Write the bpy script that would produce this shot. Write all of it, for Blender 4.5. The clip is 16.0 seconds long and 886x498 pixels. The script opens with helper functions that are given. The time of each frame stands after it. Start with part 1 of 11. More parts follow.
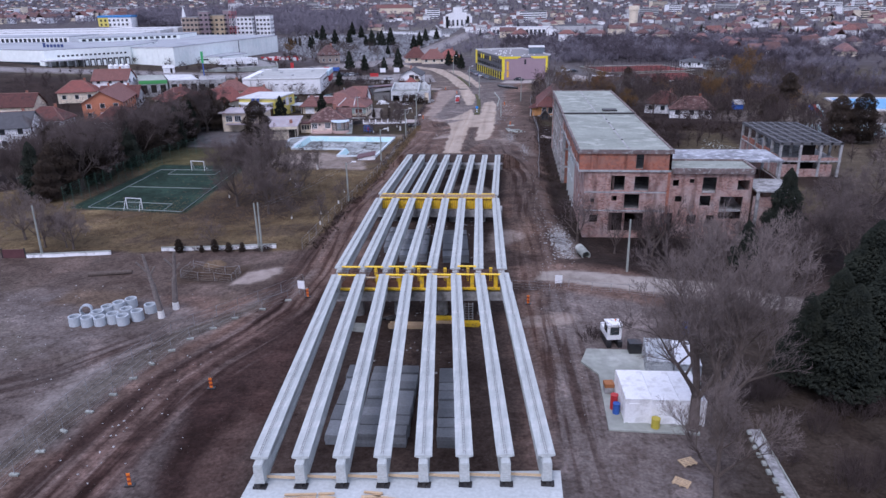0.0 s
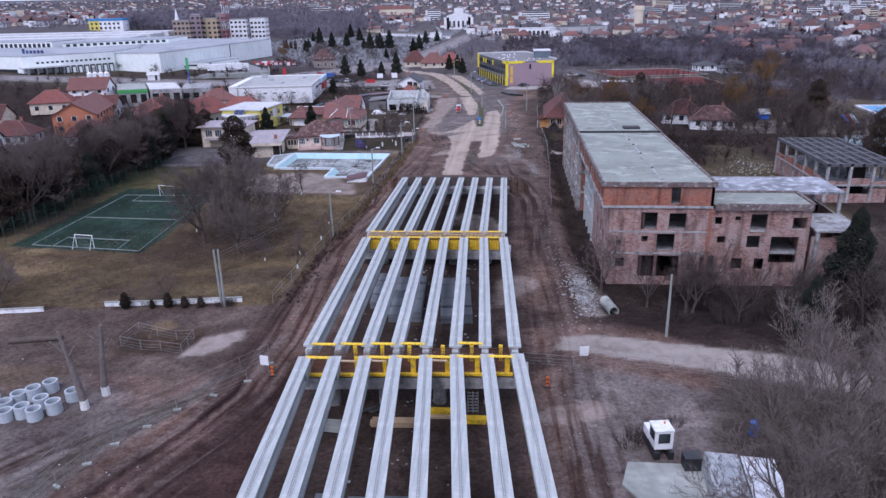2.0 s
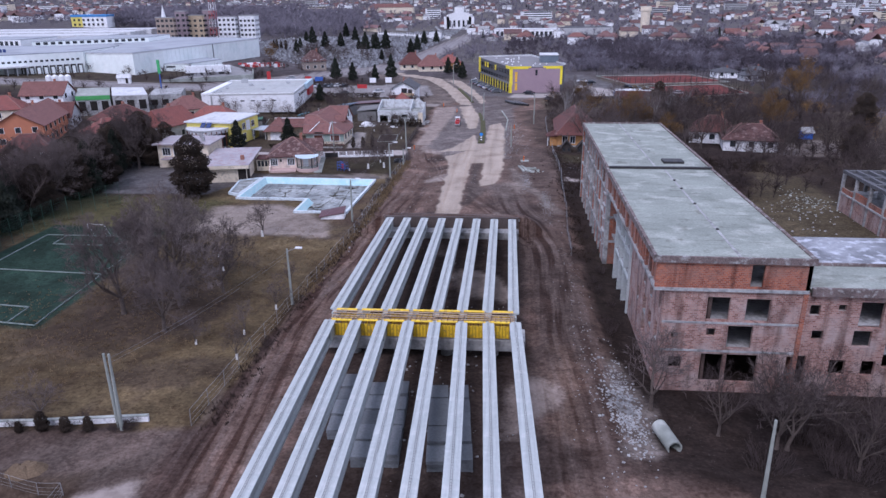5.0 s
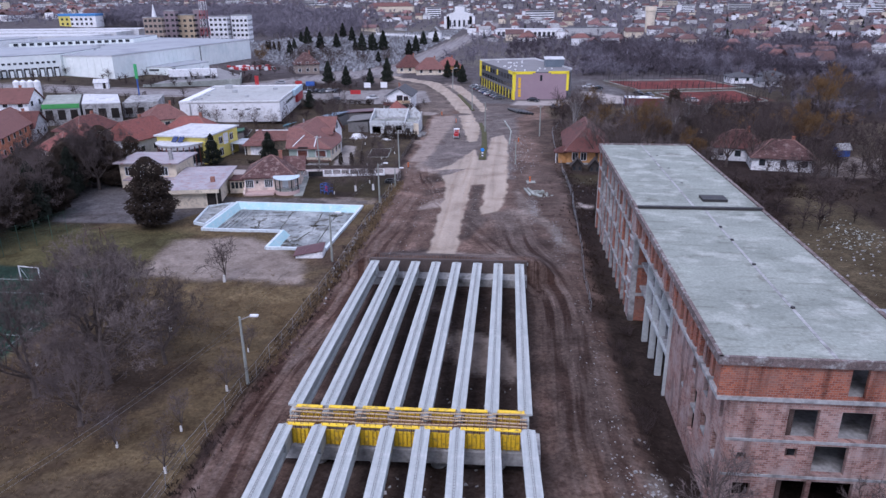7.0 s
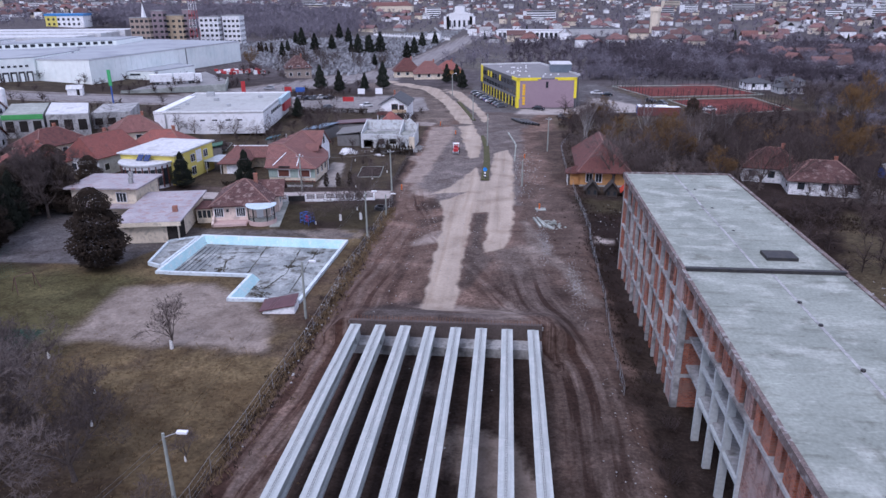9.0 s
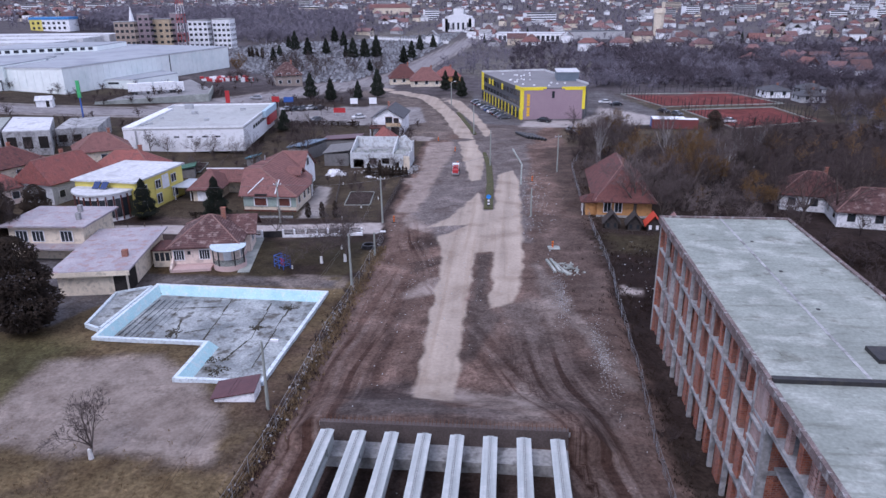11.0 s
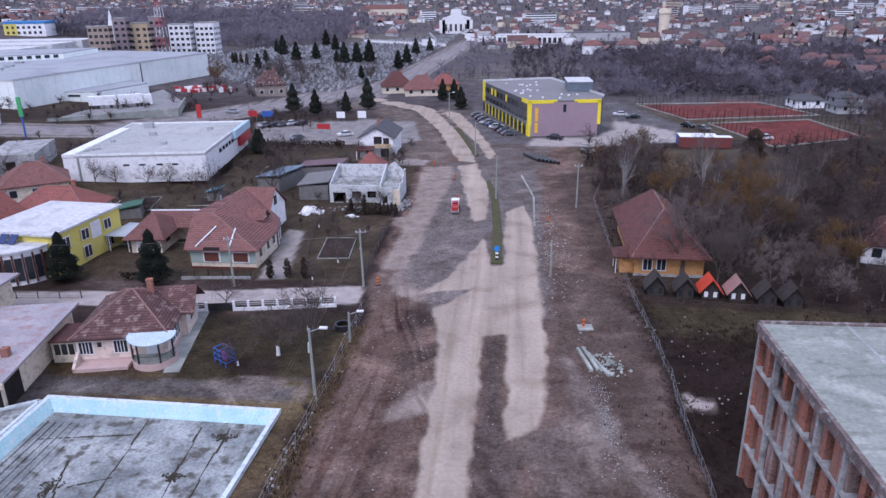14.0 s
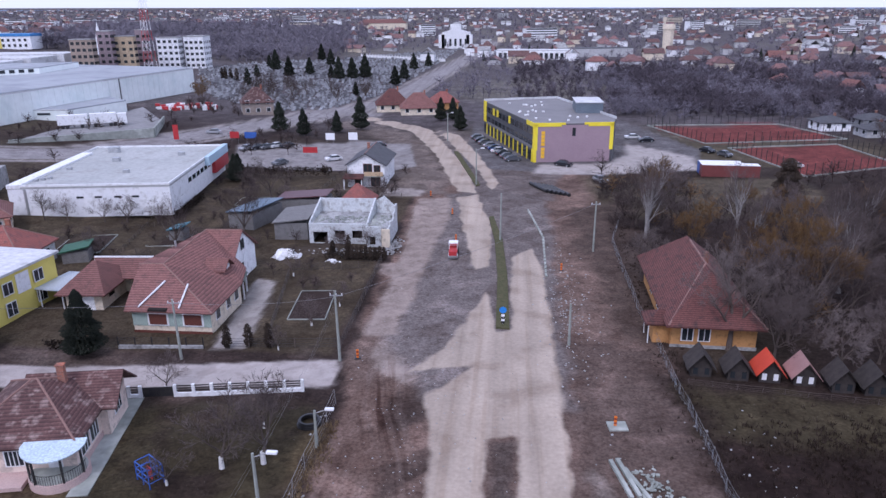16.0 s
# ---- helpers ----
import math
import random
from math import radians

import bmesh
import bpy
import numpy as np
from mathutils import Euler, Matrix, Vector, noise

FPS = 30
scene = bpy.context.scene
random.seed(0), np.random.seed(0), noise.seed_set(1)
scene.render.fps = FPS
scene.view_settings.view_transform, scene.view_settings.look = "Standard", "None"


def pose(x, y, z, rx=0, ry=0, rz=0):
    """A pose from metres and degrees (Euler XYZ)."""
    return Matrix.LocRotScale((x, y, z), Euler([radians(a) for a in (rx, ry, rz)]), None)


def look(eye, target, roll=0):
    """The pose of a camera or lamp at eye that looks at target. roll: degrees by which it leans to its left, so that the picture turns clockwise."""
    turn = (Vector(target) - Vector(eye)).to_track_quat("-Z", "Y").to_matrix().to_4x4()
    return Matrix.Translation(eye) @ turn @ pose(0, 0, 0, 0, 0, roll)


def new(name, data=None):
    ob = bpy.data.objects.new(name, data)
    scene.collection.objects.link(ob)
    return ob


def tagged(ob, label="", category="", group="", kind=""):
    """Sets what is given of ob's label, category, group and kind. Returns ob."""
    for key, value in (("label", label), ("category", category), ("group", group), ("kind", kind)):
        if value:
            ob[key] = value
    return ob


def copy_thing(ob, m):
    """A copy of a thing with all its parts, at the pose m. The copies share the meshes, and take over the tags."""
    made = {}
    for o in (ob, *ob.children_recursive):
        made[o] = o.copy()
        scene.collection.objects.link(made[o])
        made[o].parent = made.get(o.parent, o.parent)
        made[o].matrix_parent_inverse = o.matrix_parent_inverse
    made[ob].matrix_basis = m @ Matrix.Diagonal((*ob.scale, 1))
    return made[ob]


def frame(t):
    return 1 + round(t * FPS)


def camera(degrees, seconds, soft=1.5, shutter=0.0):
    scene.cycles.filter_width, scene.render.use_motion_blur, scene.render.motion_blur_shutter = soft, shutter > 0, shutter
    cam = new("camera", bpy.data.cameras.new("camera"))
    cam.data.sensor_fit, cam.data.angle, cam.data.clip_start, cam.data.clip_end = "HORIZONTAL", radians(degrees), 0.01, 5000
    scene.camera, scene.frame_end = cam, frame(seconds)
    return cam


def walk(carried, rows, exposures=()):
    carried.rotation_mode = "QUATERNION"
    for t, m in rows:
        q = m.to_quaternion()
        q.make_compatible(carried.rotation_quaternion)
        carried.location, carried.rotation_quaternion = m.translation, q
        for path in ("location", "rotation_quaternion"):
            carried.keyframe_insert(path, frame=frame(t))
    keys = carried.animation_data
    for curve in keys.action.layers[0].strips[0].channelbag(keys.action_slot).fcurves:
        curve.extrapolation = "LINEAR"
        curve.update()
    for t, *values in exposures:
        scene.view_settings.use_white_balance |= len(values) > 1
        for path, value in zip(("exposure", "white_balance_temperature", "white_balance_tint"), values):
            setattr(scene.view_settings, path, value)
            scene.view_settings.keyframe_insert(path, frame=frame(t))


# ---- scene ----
cam = camera(65.0, 16.0)
PATH = [
    (0, (6.697, -7.361, 33.365), (6.513, -5.488, 32.689), -0.9),
    (0.5, (6.347, -3.061, 33.516), (6.163, -1.188, 32.839), -0.9),
    (1, (6.184, 1.394, 33.74), (5.995, 3.266, 33.062), -1.2),
    (1.5, (5.841, 5.738, 33.816), (5.653, 7.61, 33.139), -1.2),
    (2, (5.546, 10.203, 33.8), (5.356, 12.076, 33.125), -1.2),
    (2.5, (5.239, 14.429, 33.946), (5.049, 16.302, 33.27), -1.2),
    (3, (4.954, 18.714, 33.921), (4.764, 20.586, 33.244), -1.2),
    (3.5, (4.751, 23.027, 33.901), (4.562, 24.899, 33.223), -1.0),
    (4, (4.472, 27.371, 33.804), (4.286, 29.243, 33.126), -0.7),
    (6.5, (3.157, 48.821, 34.233), (2.971, 50.692, 33.552), -0.6),
    (7, (2.954, 53.243, 34.387), (2.768, 55.114, 33.705), -0.5),
    (7.5, (2.654, 57.57, 34.479), (2.47, 59.442, 33.796), -0.3),
    (8, (2.286, 61.916, 34.618), (2.102, 63.787, 33.935), -0.3),
    (8.5, (1.951, 66.401, 34.646), (1.768, 68.272, 33.964), -0.3),
    (9, (1.635, 70.813, 34.796), (1.45, 72.684, 34.112), -0.4),
    (11.5, (-0.291, 92.775, 35.428), (-0.472, 94.647, 34.748), -0.6),
    (12, (-0.704, 97.193, 35.485), (-0.884, 99.065, 34.804), -0.7),
    (12.5, (-1.053, 101.467, 35.526), (-1.233, 103.339, 34.847), -0.7),
    (13, (-1.425, 105.685, 35.676), (-1.605, 107.557, 34.996), -0.8),
    (13.5, (-1.725, 109.944, 35.685), (-1.905, 111.816, 35.006), -0.8),
    (14, (-2.085, 114.443, 35.635), (-2.264, 116.316, 34.955), -0.8),
    (14.5, (-2.375, 118.955, 35.46), (-2.553, 120.828, 34.781), -0.8),
    (15, (-2.667, 123.269, 35.505), (-2.845, 125.143, 34.832), -0.6),
    (15.5, (-3.006, 127.689, 35.403), (-3.182, 129.569, 34.744), -0.6),
    (16, (-3.287, 132.097, 35.262), (-3.463, 133.982, 34.618), -0.5),
]
walk(cam, [(t, look(eye, target, roll)) for t, eye, target, roll in PATH],
     exposures=[(0, 0.66, 5660, 23), (16, 0.66, 5660, 23)])

# ---- light: an overcast winter afternoon ----
world = bpy.data.worlds.new("world")
scene.world = world
world.use_nodes = True
wn = world.node_tree
bg = wn.nodes["Background"]
sky = wn.nodes.new("ShaderNodeTexSky")
sky.sky_type = "NISHITA"
sky.sun_disc = False
sky.sun_elevation = radians(38)
sky.sun_rotation = radians(200)
sky.air_density, sky.dust_density, sky.ozone_density = 1.0, 1.0, 1.5
# a closed layer of pale cloud veils the clear sky
veil = wn.nodes.new("ShaderNodeMixRGB")
veil.inputs[0].default_value = 0.8
veil.inputs[2].default_value = (4.9, 5.2, 6.1, 1)
wn.links.new(sky.outputs[0], veil.inputs[1])
wn.links.new(veil.outputs[0], bg.inputs[0])
bg.inputs[1].default_value = 0.12
sun_data = bpy.data.lights.new("sun", "SUN")
sun_data.energy, sun_data.angle, sun_data.color = 1.1, radians(24), (1.0, 0.95, 0.92)
sun = new("sun", sun_data)
sun.matrix_world = look((0, 0, 60), (12, 34, 60 - 48))

# ---- mesh helpers ----
RNG = random.Random(7)


class Geo:
    """Collects corners and faces for one mesh."""

    def __init__(self):
        self.v, self.f, self.smooth = [], [], False

    def add(self, verts, faces):
        n = len(self.v)
        self.v.extend(tuple(p) for p in verts)
        self.f.extend(tuple(i + n for i in q) for q in faces)
        return self

    def box(self, x0, x1, y0, y1, z0, z1, turn=0.0, about=(0, 0)):
        p = [(x, y, z) for z in (z0, z1) for x, y in ((x0, y0), (x1, y0), (x1, y1), (x0, y1))]
        if turn:
            c, s = math.cos(turn), math.sin(turn)
            p = [(about[0] + (x - about[0]) * c - (y - about[1]) * s, about[1] + (x - about[0]) * s + (y - about[1]) * c, z) for x, y, z in p]
        return self.add(p, [(3, 2, 1, 0), (4, 5, 6, 7), (0, 1, 5, 4), (1, 2, 6, 5), (2, 3, 7, 6), (3, 0, 4, 7)])

    def prism(self, outline, z0, z1):
        """An upright prism over an outline given counter-clockwise; z0 and z1 may be numbers or lists."""
        n = len(outline)
        a = z0 if isinstance(z0, list) else [z0] * n
        b = z1 if isinstance(z1, list) else [z1] * n
        p = [(x, y, a[i]) for i, (x, y) in enumerate(outline)] + [(x, y, b[i]) for i, (x, y) in enumerate(outline)]
        q = [tuple(reversed(range(n))), tuple(range(n, 2 * n))]
        q += [(i, (i + 1) % n, n + (i + 1) % n, n + i) for i in range(n)]
        return self.add(p, q)

    def tube(self, a, b, ra, rb=None, n=6, cap=True):
        a, b = Vector(a), Vector(b)
        rb = ra if rb is None else rb
        d = (b - a)
        if d.length < 1e-6:
            return self
        d.normalize()
        u = d.orthogonal().normalized()
        w = d.cross(u)
        p = []
        for c, r in ((a, ra), (b, rb)):
            for i in range(n):
                t = 2 * math.pi * i / n
                p.append(c + u * (r * math.cos(t)) + w * (r * math.sin(t)))
        q = [(i, (i + 1) % n, n + (i + 1) % n, n + i) for i in range(n)]
        if cap:
            q += [tuple(reversed(range(n))), tuple(range(n, 2 * n))]
        return self.add(p, q)

    def blade(self, a, b, w, rng):
        """A thin flat sliver from a to b, for twigs."""
        a, b = Vector(a), Vector(b)
        s = (b - a).cross(Vector((rng.uniform(-1, 1), rng.uniform(-1, 1), rng.uniform(-1, 1))))
        if s.length > 1e-6:
            s = s.normalized() * w
            self.add([a - s, a + s, b], [(0, 1, 2)])
        return self

    def ring(self, c, r_out, r_in, z0, z1, n=20):
        p = []
        for r, z in ((r_out, z0), (r_out, z1), (r_in, z1), (r_in, z0)):
            p += [(c[0] + r * math.cos(2 * math.pi * i / n), c[1] + r * math.sin(2 * math.pi * i / n), z) for i in range(n)]
        q = []
        for k in range(4):
            m = (k + 1) % 4
            q += [(k * n + i, k * n + (i + 1) % n, m * n + (i + 1) % n, m * n + i) for i in range(n)]
        return self.add(p, q)

    def mesh(self, name, mat):
        me = bpy.data.meshes.new(name)
        me.from_pydata([tuple(p) for p in self.v], [], self.f)
        me.materials.append(mat)
        if self.smooth:
            me.polygons.foreach_set("use_smooth", [True] * len(me.polygons))
        me.update()
        return me


def part(name, geo, mat, parent, label="", kind=""):
    ob = new(name, geo.mesh(name, mat) if isinstance(geo, Geo) else geo)
    ob.parent = parent
    if label:
        ob["label"] = label
    if kind:
        ob["kind"] = kind
    return ob


def thing(name, x, y, z=0.0, turn=0.0, label="", category="", group="", kind=""):
    ob = new(name)
    ob.empty_display_size = 0.3
    ob.matrix_basis = pose(x, y, z, 0, 0, turn)
    return tagged(ob, label, category, group, kind)


def single(name, geo, mat, label="", category="", group="", kind=""):
    ob = new(name, geo.mesh(name, mat) if isinstance(geo, Geo) else geo)
    return tagged(ob, label, category, group, kind)


# ---- materials ----
def mk(name, c1, c2=None, scale=1.0, rough=0.85, metal=0.0, bump=0.15, fine=12.0, contrast=0.5, rnd=0.0, c3=None, spread=0.45, coords="Object"):
    """A surface of two tones in large blotches, a finer grain over them, an optional third tone of stains, and a slight relief."""
    m = bpy.data.materials.new(name)
    m.use_nodes = True
    t = m.node_tree
    b = t.nodes["Principled BSDF"]
    b.inputs["Roughness"].default_value, b.inputs["Metallic"].default_value = rough, metal
    b.inputs["Specular IOR Level"].default_value = 0.12 if rough >= 0.94 else 0.3 if rough >= 0.84 else 0.5
    co = t.nodes.new("ShaderNodeTexCoord")
    out = co.outputs[coords]
    n1, n2 = t.nodes.new("ShaderNodeTexNoise"), t.nodes.new("ShaderNodeTexNoise")
    n1.inputs["Scale"].default_value, n1.inputs["Detail"].default_value = scale, 5
    n2.inputs["Scale"].default_value, n2.inputs["Detail"].default_value = scale * fine, 4
    for n in (n1, n2):
        t.links.new(out, n.inputs["Vector"])
    ramp = t.nodes.new("ShaderNodeValToRGB")
    c2 = c2 or tuple(min(1, v * 1.25) for v in c1)
    ramp.color_ramp.elements[0].position, ramp.color_ramp.elements[1].position = 0.5 - spread / 2, 0.5 + spread / 2
    ramp.color_ramp.elements[0].color, ramp.color_ramp.elements[1].color = (*c1, 1), (*c2, 1)
    t.links.new(n1.outputs[0], ramp.inputs[0])
    col = ramp.outputs[0]
    if c3:
        n3 = t.nodes.new("ShaderNodeTexNoise")
        n3.inputs["Scale"].default_value, n3.inputs["Detail"].default_value = scale * 2.7, 6
        t.links.new(out, n3.inputs["Vector"])
        r3 = t.nodes.new("ShaderNodeValToRGB")
        r3.color_ramp.elements[0].position, r3.color_ramp.elements[1].position = 0.52, 0.66
        t.links.new(n3.outputs[0], r3.inputs[0])
        mx = t.nodes.new("ShaderNodeMixRGB")
        mx.inputs[2].default_value = (*c3, 1)
        t.links.new(r3.outputs[0], mx.inputs[0])
        t.links.new(col, mx.inputs[1])
        col = mx.outputs[0]
    g = t.nodes.new("ShaderNodeMapRange")
    g.inputs[1].default_value, g.inputs[2].default_value = 0.3, 0.7
    g.inputs[3].default_value, g.inputs[4].default_value = 1 - contrast * 0.5, 1 + contrast * 0.5
    t.links.new(n2.outputs[0], g.inputs[0])
    mul = t.nodes.new("ShaderNodeMixRGB")
    mul.blend_type = "MULTIPLY"
    mul.inputs[0].default_value = 1
    t.links.new(col, mul.inputs[1])
    t.links.new(g.outputs[0], mul.inputs[2])
    col = mul.outputs[0]
    if rnd:
        oi = t.nodes.new("ShaderNodeObjectInfo")
        hs = t.nodes.new("ShaderNodeHueSaturation")
        mr = t.nodes.new("ShaderNodeMapRange")
        mr.inputs[3].default_value, mr.inputs[4].default_value = 1 - rnd, 1 + rnd
        t.links.new(oi.outputs["Random"], mr.inputs[0])
        t.links.new(mr.outputs[0], hs.inputs["Value"])
        t.links.new(col, hs.inputs["Color"])
        col = hs.outputs[0]
    t.links.new(col, b.inputs["Base Color"])
    if bump:
        bp = t.nodes.new("ShaderNodeBump")
        bp.inputs["Strength"].default_value, bp.inputs["Distance"].default_value = bump, 0.05
        t.links.new(n2.outputs[0], bp.inputs["Height"])
        t.links.new(bp.outputs[0], b.inputs["Normal"])
    return m


def brickwork(name, c1, c2, mortar, stain, width=0.25, row=0.075):
    """Courses of brick with mortar joints, in blotches of two tones, for upright walls along x or y."""
    m = bpy.data.materials.new(name)
    m.use_nodes = True
    t = m.node_tree
    b = t.nodes["Principled BSDF"]
    b.inputs["Roughness"].default_value = 0.9
    co = t.nodes.new("ShaderNodeTexCoord")
    sp = t.nodes.new("ShaderNodeSeparateXYZ")
    t.links.new(co.outputs["Object"], sp.inputs[0])
    ad = t.nodes.new("ShaderNodeMath")
    t.links.new(sp.outputs[0], ad.inputs[0])
    t.links.new(sp.outputs[1], ad.inputs[1])
    cb = t.nodes.new("ShaderNodeCombineXYZ")
    t.links.new(ad.outputs[0], cb.inputs[0])
    t.links.new(sp.outputs[2], cb.inputs[1])
    br = t.nodes.new("ShaderNodeTexBrick")
    br.inputs["Scale"].default_value = 1
    br.inputs["Brick Width"].default_value, br.inputs["Row Height"].default_value = width, row
    br.inputs["Mortar Size"].default_value = 0.014
    br.inputs["Color1"].default_value, br.inputs["Color2"].default_value = (*c1, 1), (*c2, 1)
    br.inputs["Mortar"].default_value = (*mortar, 1)
    t.links.new(cb.outputs[0], br.inputs["Vector"])
    n = t.nodes.new("ShaderNodeTexNoise")
    n.inputs["Scale"].default_value, n.inputs["Detail"].default_value = 0.55, 7
    t.links.new(co.outputs["Object"], n.inputs["Vector"])
    r = t.nodes.new("ShaderNodeValToRGB")
    r.color_ramp.elements[0].position, r.color_ramp.elements[1].position = 0.42, 0.68
    t.links.new(n.outputs[0], r.inputs[0])
    fac = t.nodes.new("ShaderNodeMath")
    fac.operation = "MULTIPLY"
    fac.inputs[1].default_value = 0.75
    t.links.new(r.outputs[0], fac.inputs[0])
    mx = t.nodes.new("ShaderNodeMixRGB")
    mx.inputs[2].default_value = (*stain, 1)
    t.links.new(fac.outputs[0], mx.inputs[0])
    t.links.new(br.outputs["Color"], mx.inputs[1])
    # rain streaks and damp run down the wall
    mp = t.nodes.new("ShaderNodeMapping")
    mp.inputs["Scale"].default_value = (1.1, 1.1, 0.16)
    t.links.new(co.outputs["Object"], mp.inputs["Vector"])
    n2 = t.nodes.new("ShaderNodeTexNoise")
    n2.inputs["Scale"].default_value, n2.inputs["Detail"].default_value = 1.0, 8
    t.links.new(mp.outputs[0], n2.inputs["Vector"])
    r2 = t.nodes.new("ShaderNodeValToRGB")
    r2.color_ramp.elements[0].position, r2.color_ramp.elements[1].position = 0.50, 0.66
    r2.color_ramp.elements[0].color, r2.color_ramp.elements[1].color = (1, 1, 1, 1), (0.50, 0.46, 0.45, 1)
    t.links.new(n2.outputs[0], r2.inputs[0])
    wet = t.nodes.new("ShaderNodeMixRGB")
    wet.blend_type = "MULTIPLY"
    wet.inputs[0].default_value = 1
    t.links.new(mx.outputs[0], wet.inputs[1])
    t.links.new(r2.outputs[0], wet.inputs[2])
    t.links.new(wet.outputs[0], b.inputs["Base Color"])
    bp = t.nodes.new("ShaderNodeBump")
    bp.inputs["Strength"].default_value, bp.inputs["Distance"].default_value = 0.4, 0.02
    t.links.new(br.outputs["Fac"], bp.inputs["Height"])
    bp.invert = True
    t.links.new(bp.outputs[0], b.inputs["Normal"])
    return m


def tiles(name, c1, c2, stain, rnd=0.15):
    """Clay roof tiles: courses across the slope with a moss and soot blotch."""
    m = mk(name, c1, c2, 0.5, 0.85, bump=0.3, fine=9, contrast=0.45, rnd=rnd, c3=stain)
    t = m.node_tree
    b = t.nodes["Principled BSDF"]
    co = [n for n in t.nodes if n.type == "TEX_COORD"][0]
    wv = t.nodes.new("ShaderNodeTexWave")
    wv.bands_direction = "Z"
    wv.wave_profile = "SAW"
    wv.inputs["Scale"].default_value = 0.31 * 6
    wv.inputs["Distortion"].default_value = 0.6
    t.links.new(co.outputs["Object"], wv.inputs["Vector"])
    base = b.inputs["Base Color"].links[0].from_socket
    rows = t.nodes.new("ShaderNodeMapRange")
    rows.inputs[3].default_value, rows.inputs[4].default_value = 0.5, 1.2
    t.links.new(wv.outputs[0], rows.inputs[0])
    mul = t.nodes.new("ShaderNodeMixRGB")
    mul.blend_type = "MULTIPLY"
    mul.inputs[0].default_value = 1
    t.links.new(base, mul.inputs[1])
    t.links.new(rows.outputs[0], mul.inputs[2])
    t.links.new(mul.outputs[0], b.inputs["Base Color"])
    bp = t.nodes.new("ShaderNodeBump")
    bp.inputs["Strength"].default_value, bp.inputs["Distance"].default_value = 0.6, 0.06
    t.links.new(wv.outputs[0], bp.inputs["Height"])
    t.links.new(bp.outputs[0], b.inputs["Normal"])
    return m


def glassy(name, c, rough=0.12):
    m = bpy.data.materials.new(name)
    m.use_nodes = True
    b = m.node_tree.nodes["Principled BSDF"]
    b.inputs["Base Color"].default_value, b.inputs["Roughness"].default_value = (*c, 1), rough
    return m


CONCRETE = mk("precast concrete", (0.42, 0.455, 0.45), (0.50, 0.53, 0.525), 0.35, 0.8, bump=0.1, contrast=0.25, c3=(0.44, 0.47, 0.46))


def cast_concrete():
    """Pale cast concrete with faint lengthwise marks of the mould."""
    m = mk("precast concrete", (0.385, 0.415, 0.405), (0.44, 0.468, 0.455), 0.35, 0.85, bump=0.05, contrast=0.12, c3=(0.475, 0.495, 0.48))
    t = m.node_tree
    b = t.nodes["Principled BSDF"]
    base = b.inputs["Base Color"].links[0].from_socket
    co = [n for n in t.nodes if n.type == "TEX_COORD"][0]
    mp = t.nodes.new("ShaderNodeMapping")
    mp.inputs["Scale"].default_value = (5.0, 0.012, 5.0)
    t.links.new(co.outputs["Object"], mp.inputs["Vector"])
    n = t.nodes.new("ShaderNodeTexNoise")
    n.inputs["Scale"].default_value, n.inputs["Detail"].default_value = 1.0, 5
    t.links.new(mp.outputs[0], n.inputs["Vector"])
    r = t.nodes.new("ShaderNodeMapRange")
    r.inputs[1].default_value, r.inputs[2].default_value = 0.35, 0.65
    r.inputs[3].default_value, r.inputs[4].default_value = 0.88, 1.08
    t.links.new(n.outputs[0], r.inputs[0])
    mul = t.nodes.new("ShaderNodeMixRGB")
    mul.blend_type = "MULTIPLY"
    mul.inputs[0].default_value = 1
    t.links.new(base, mul.inputs[1])
    t.links.new(r.outputs[0], mul.inputs[2])
    t.links.new(mul.outputs[0], b.inputs["Base Color"])
    return m


CAST = cast_concrete()
CONC_OLD = mk("weathered concrete", (0.24, 0.24, 0.24), (0.42, 0.42, 0.41), 0.25, 0.9, bump=0.2, contrast=0.5, c3=(0.17, 0.165, 0.16))
CONC_ROOF = mk("bare concrete roof", (0.225, 0.242, 0.217), (0.335, 0.352, 0.315), 0.10, 0.9, bump=0.15, contrast=0.32, c3=(0.40, 0.415, 0.38))
BRICK_PINK = brickwork("faded pink brick", (0.20, 0.088, 0.068), (0.42, 0.245, 0.20), (0.36, 0.31, 0.29), (0.42, 0.345, 0.32), 0.36, 0.17)
BRICK_RED = brickwork("red hollow brick", (0.42, 0.13, 0.065), (0.22, 0.06, 0.034), (0.29, 0.22, 0.19), (0.25, 0.15, 0.12), 0.34, 0.17)
YELLOW = mk("yellow formwork panel", (0.88, 0.60, 0.02), (0.78, 0.50, 0.02), 1.2, 0.6, contrast=0.4, c3=(0.45, 0.30, 0.06))
TIMBER = mk("pale timber", (0.55, 0.42, 0.27), (0.46, 0.33, 0.20), 1.5, 0.85, contrast=0.4)
STEEL_DK = mk("dark steel", (0.03, 0.03, 0.035), (0.06, 0.055, 0.05), 2, 0.6, 0.5)
TIE_STEEL = mk("dull grey tie steel", (0.16, 0.155, 0.15), (0.23, 0.22, 0.21), 2, 0.8)
RUST = mk("rusty reinforcement", (0.13, 0.06, 0.035), (0.20, 0.10, 0.06), 2, 0.9)
GALV = mk("galvanised steel", (0.40, 0.41, 0.42), (0.50, 0.51, 0.52), 2, 0.45, 0.7, contrast=0.2)
WHITE = mk("white paint", (0.74, 0.75, 0.76), (0.80, 0.80, 0.80), 0.5, 0.6, contrast=0.12, c3=(0.62, 0.62, 0.61))
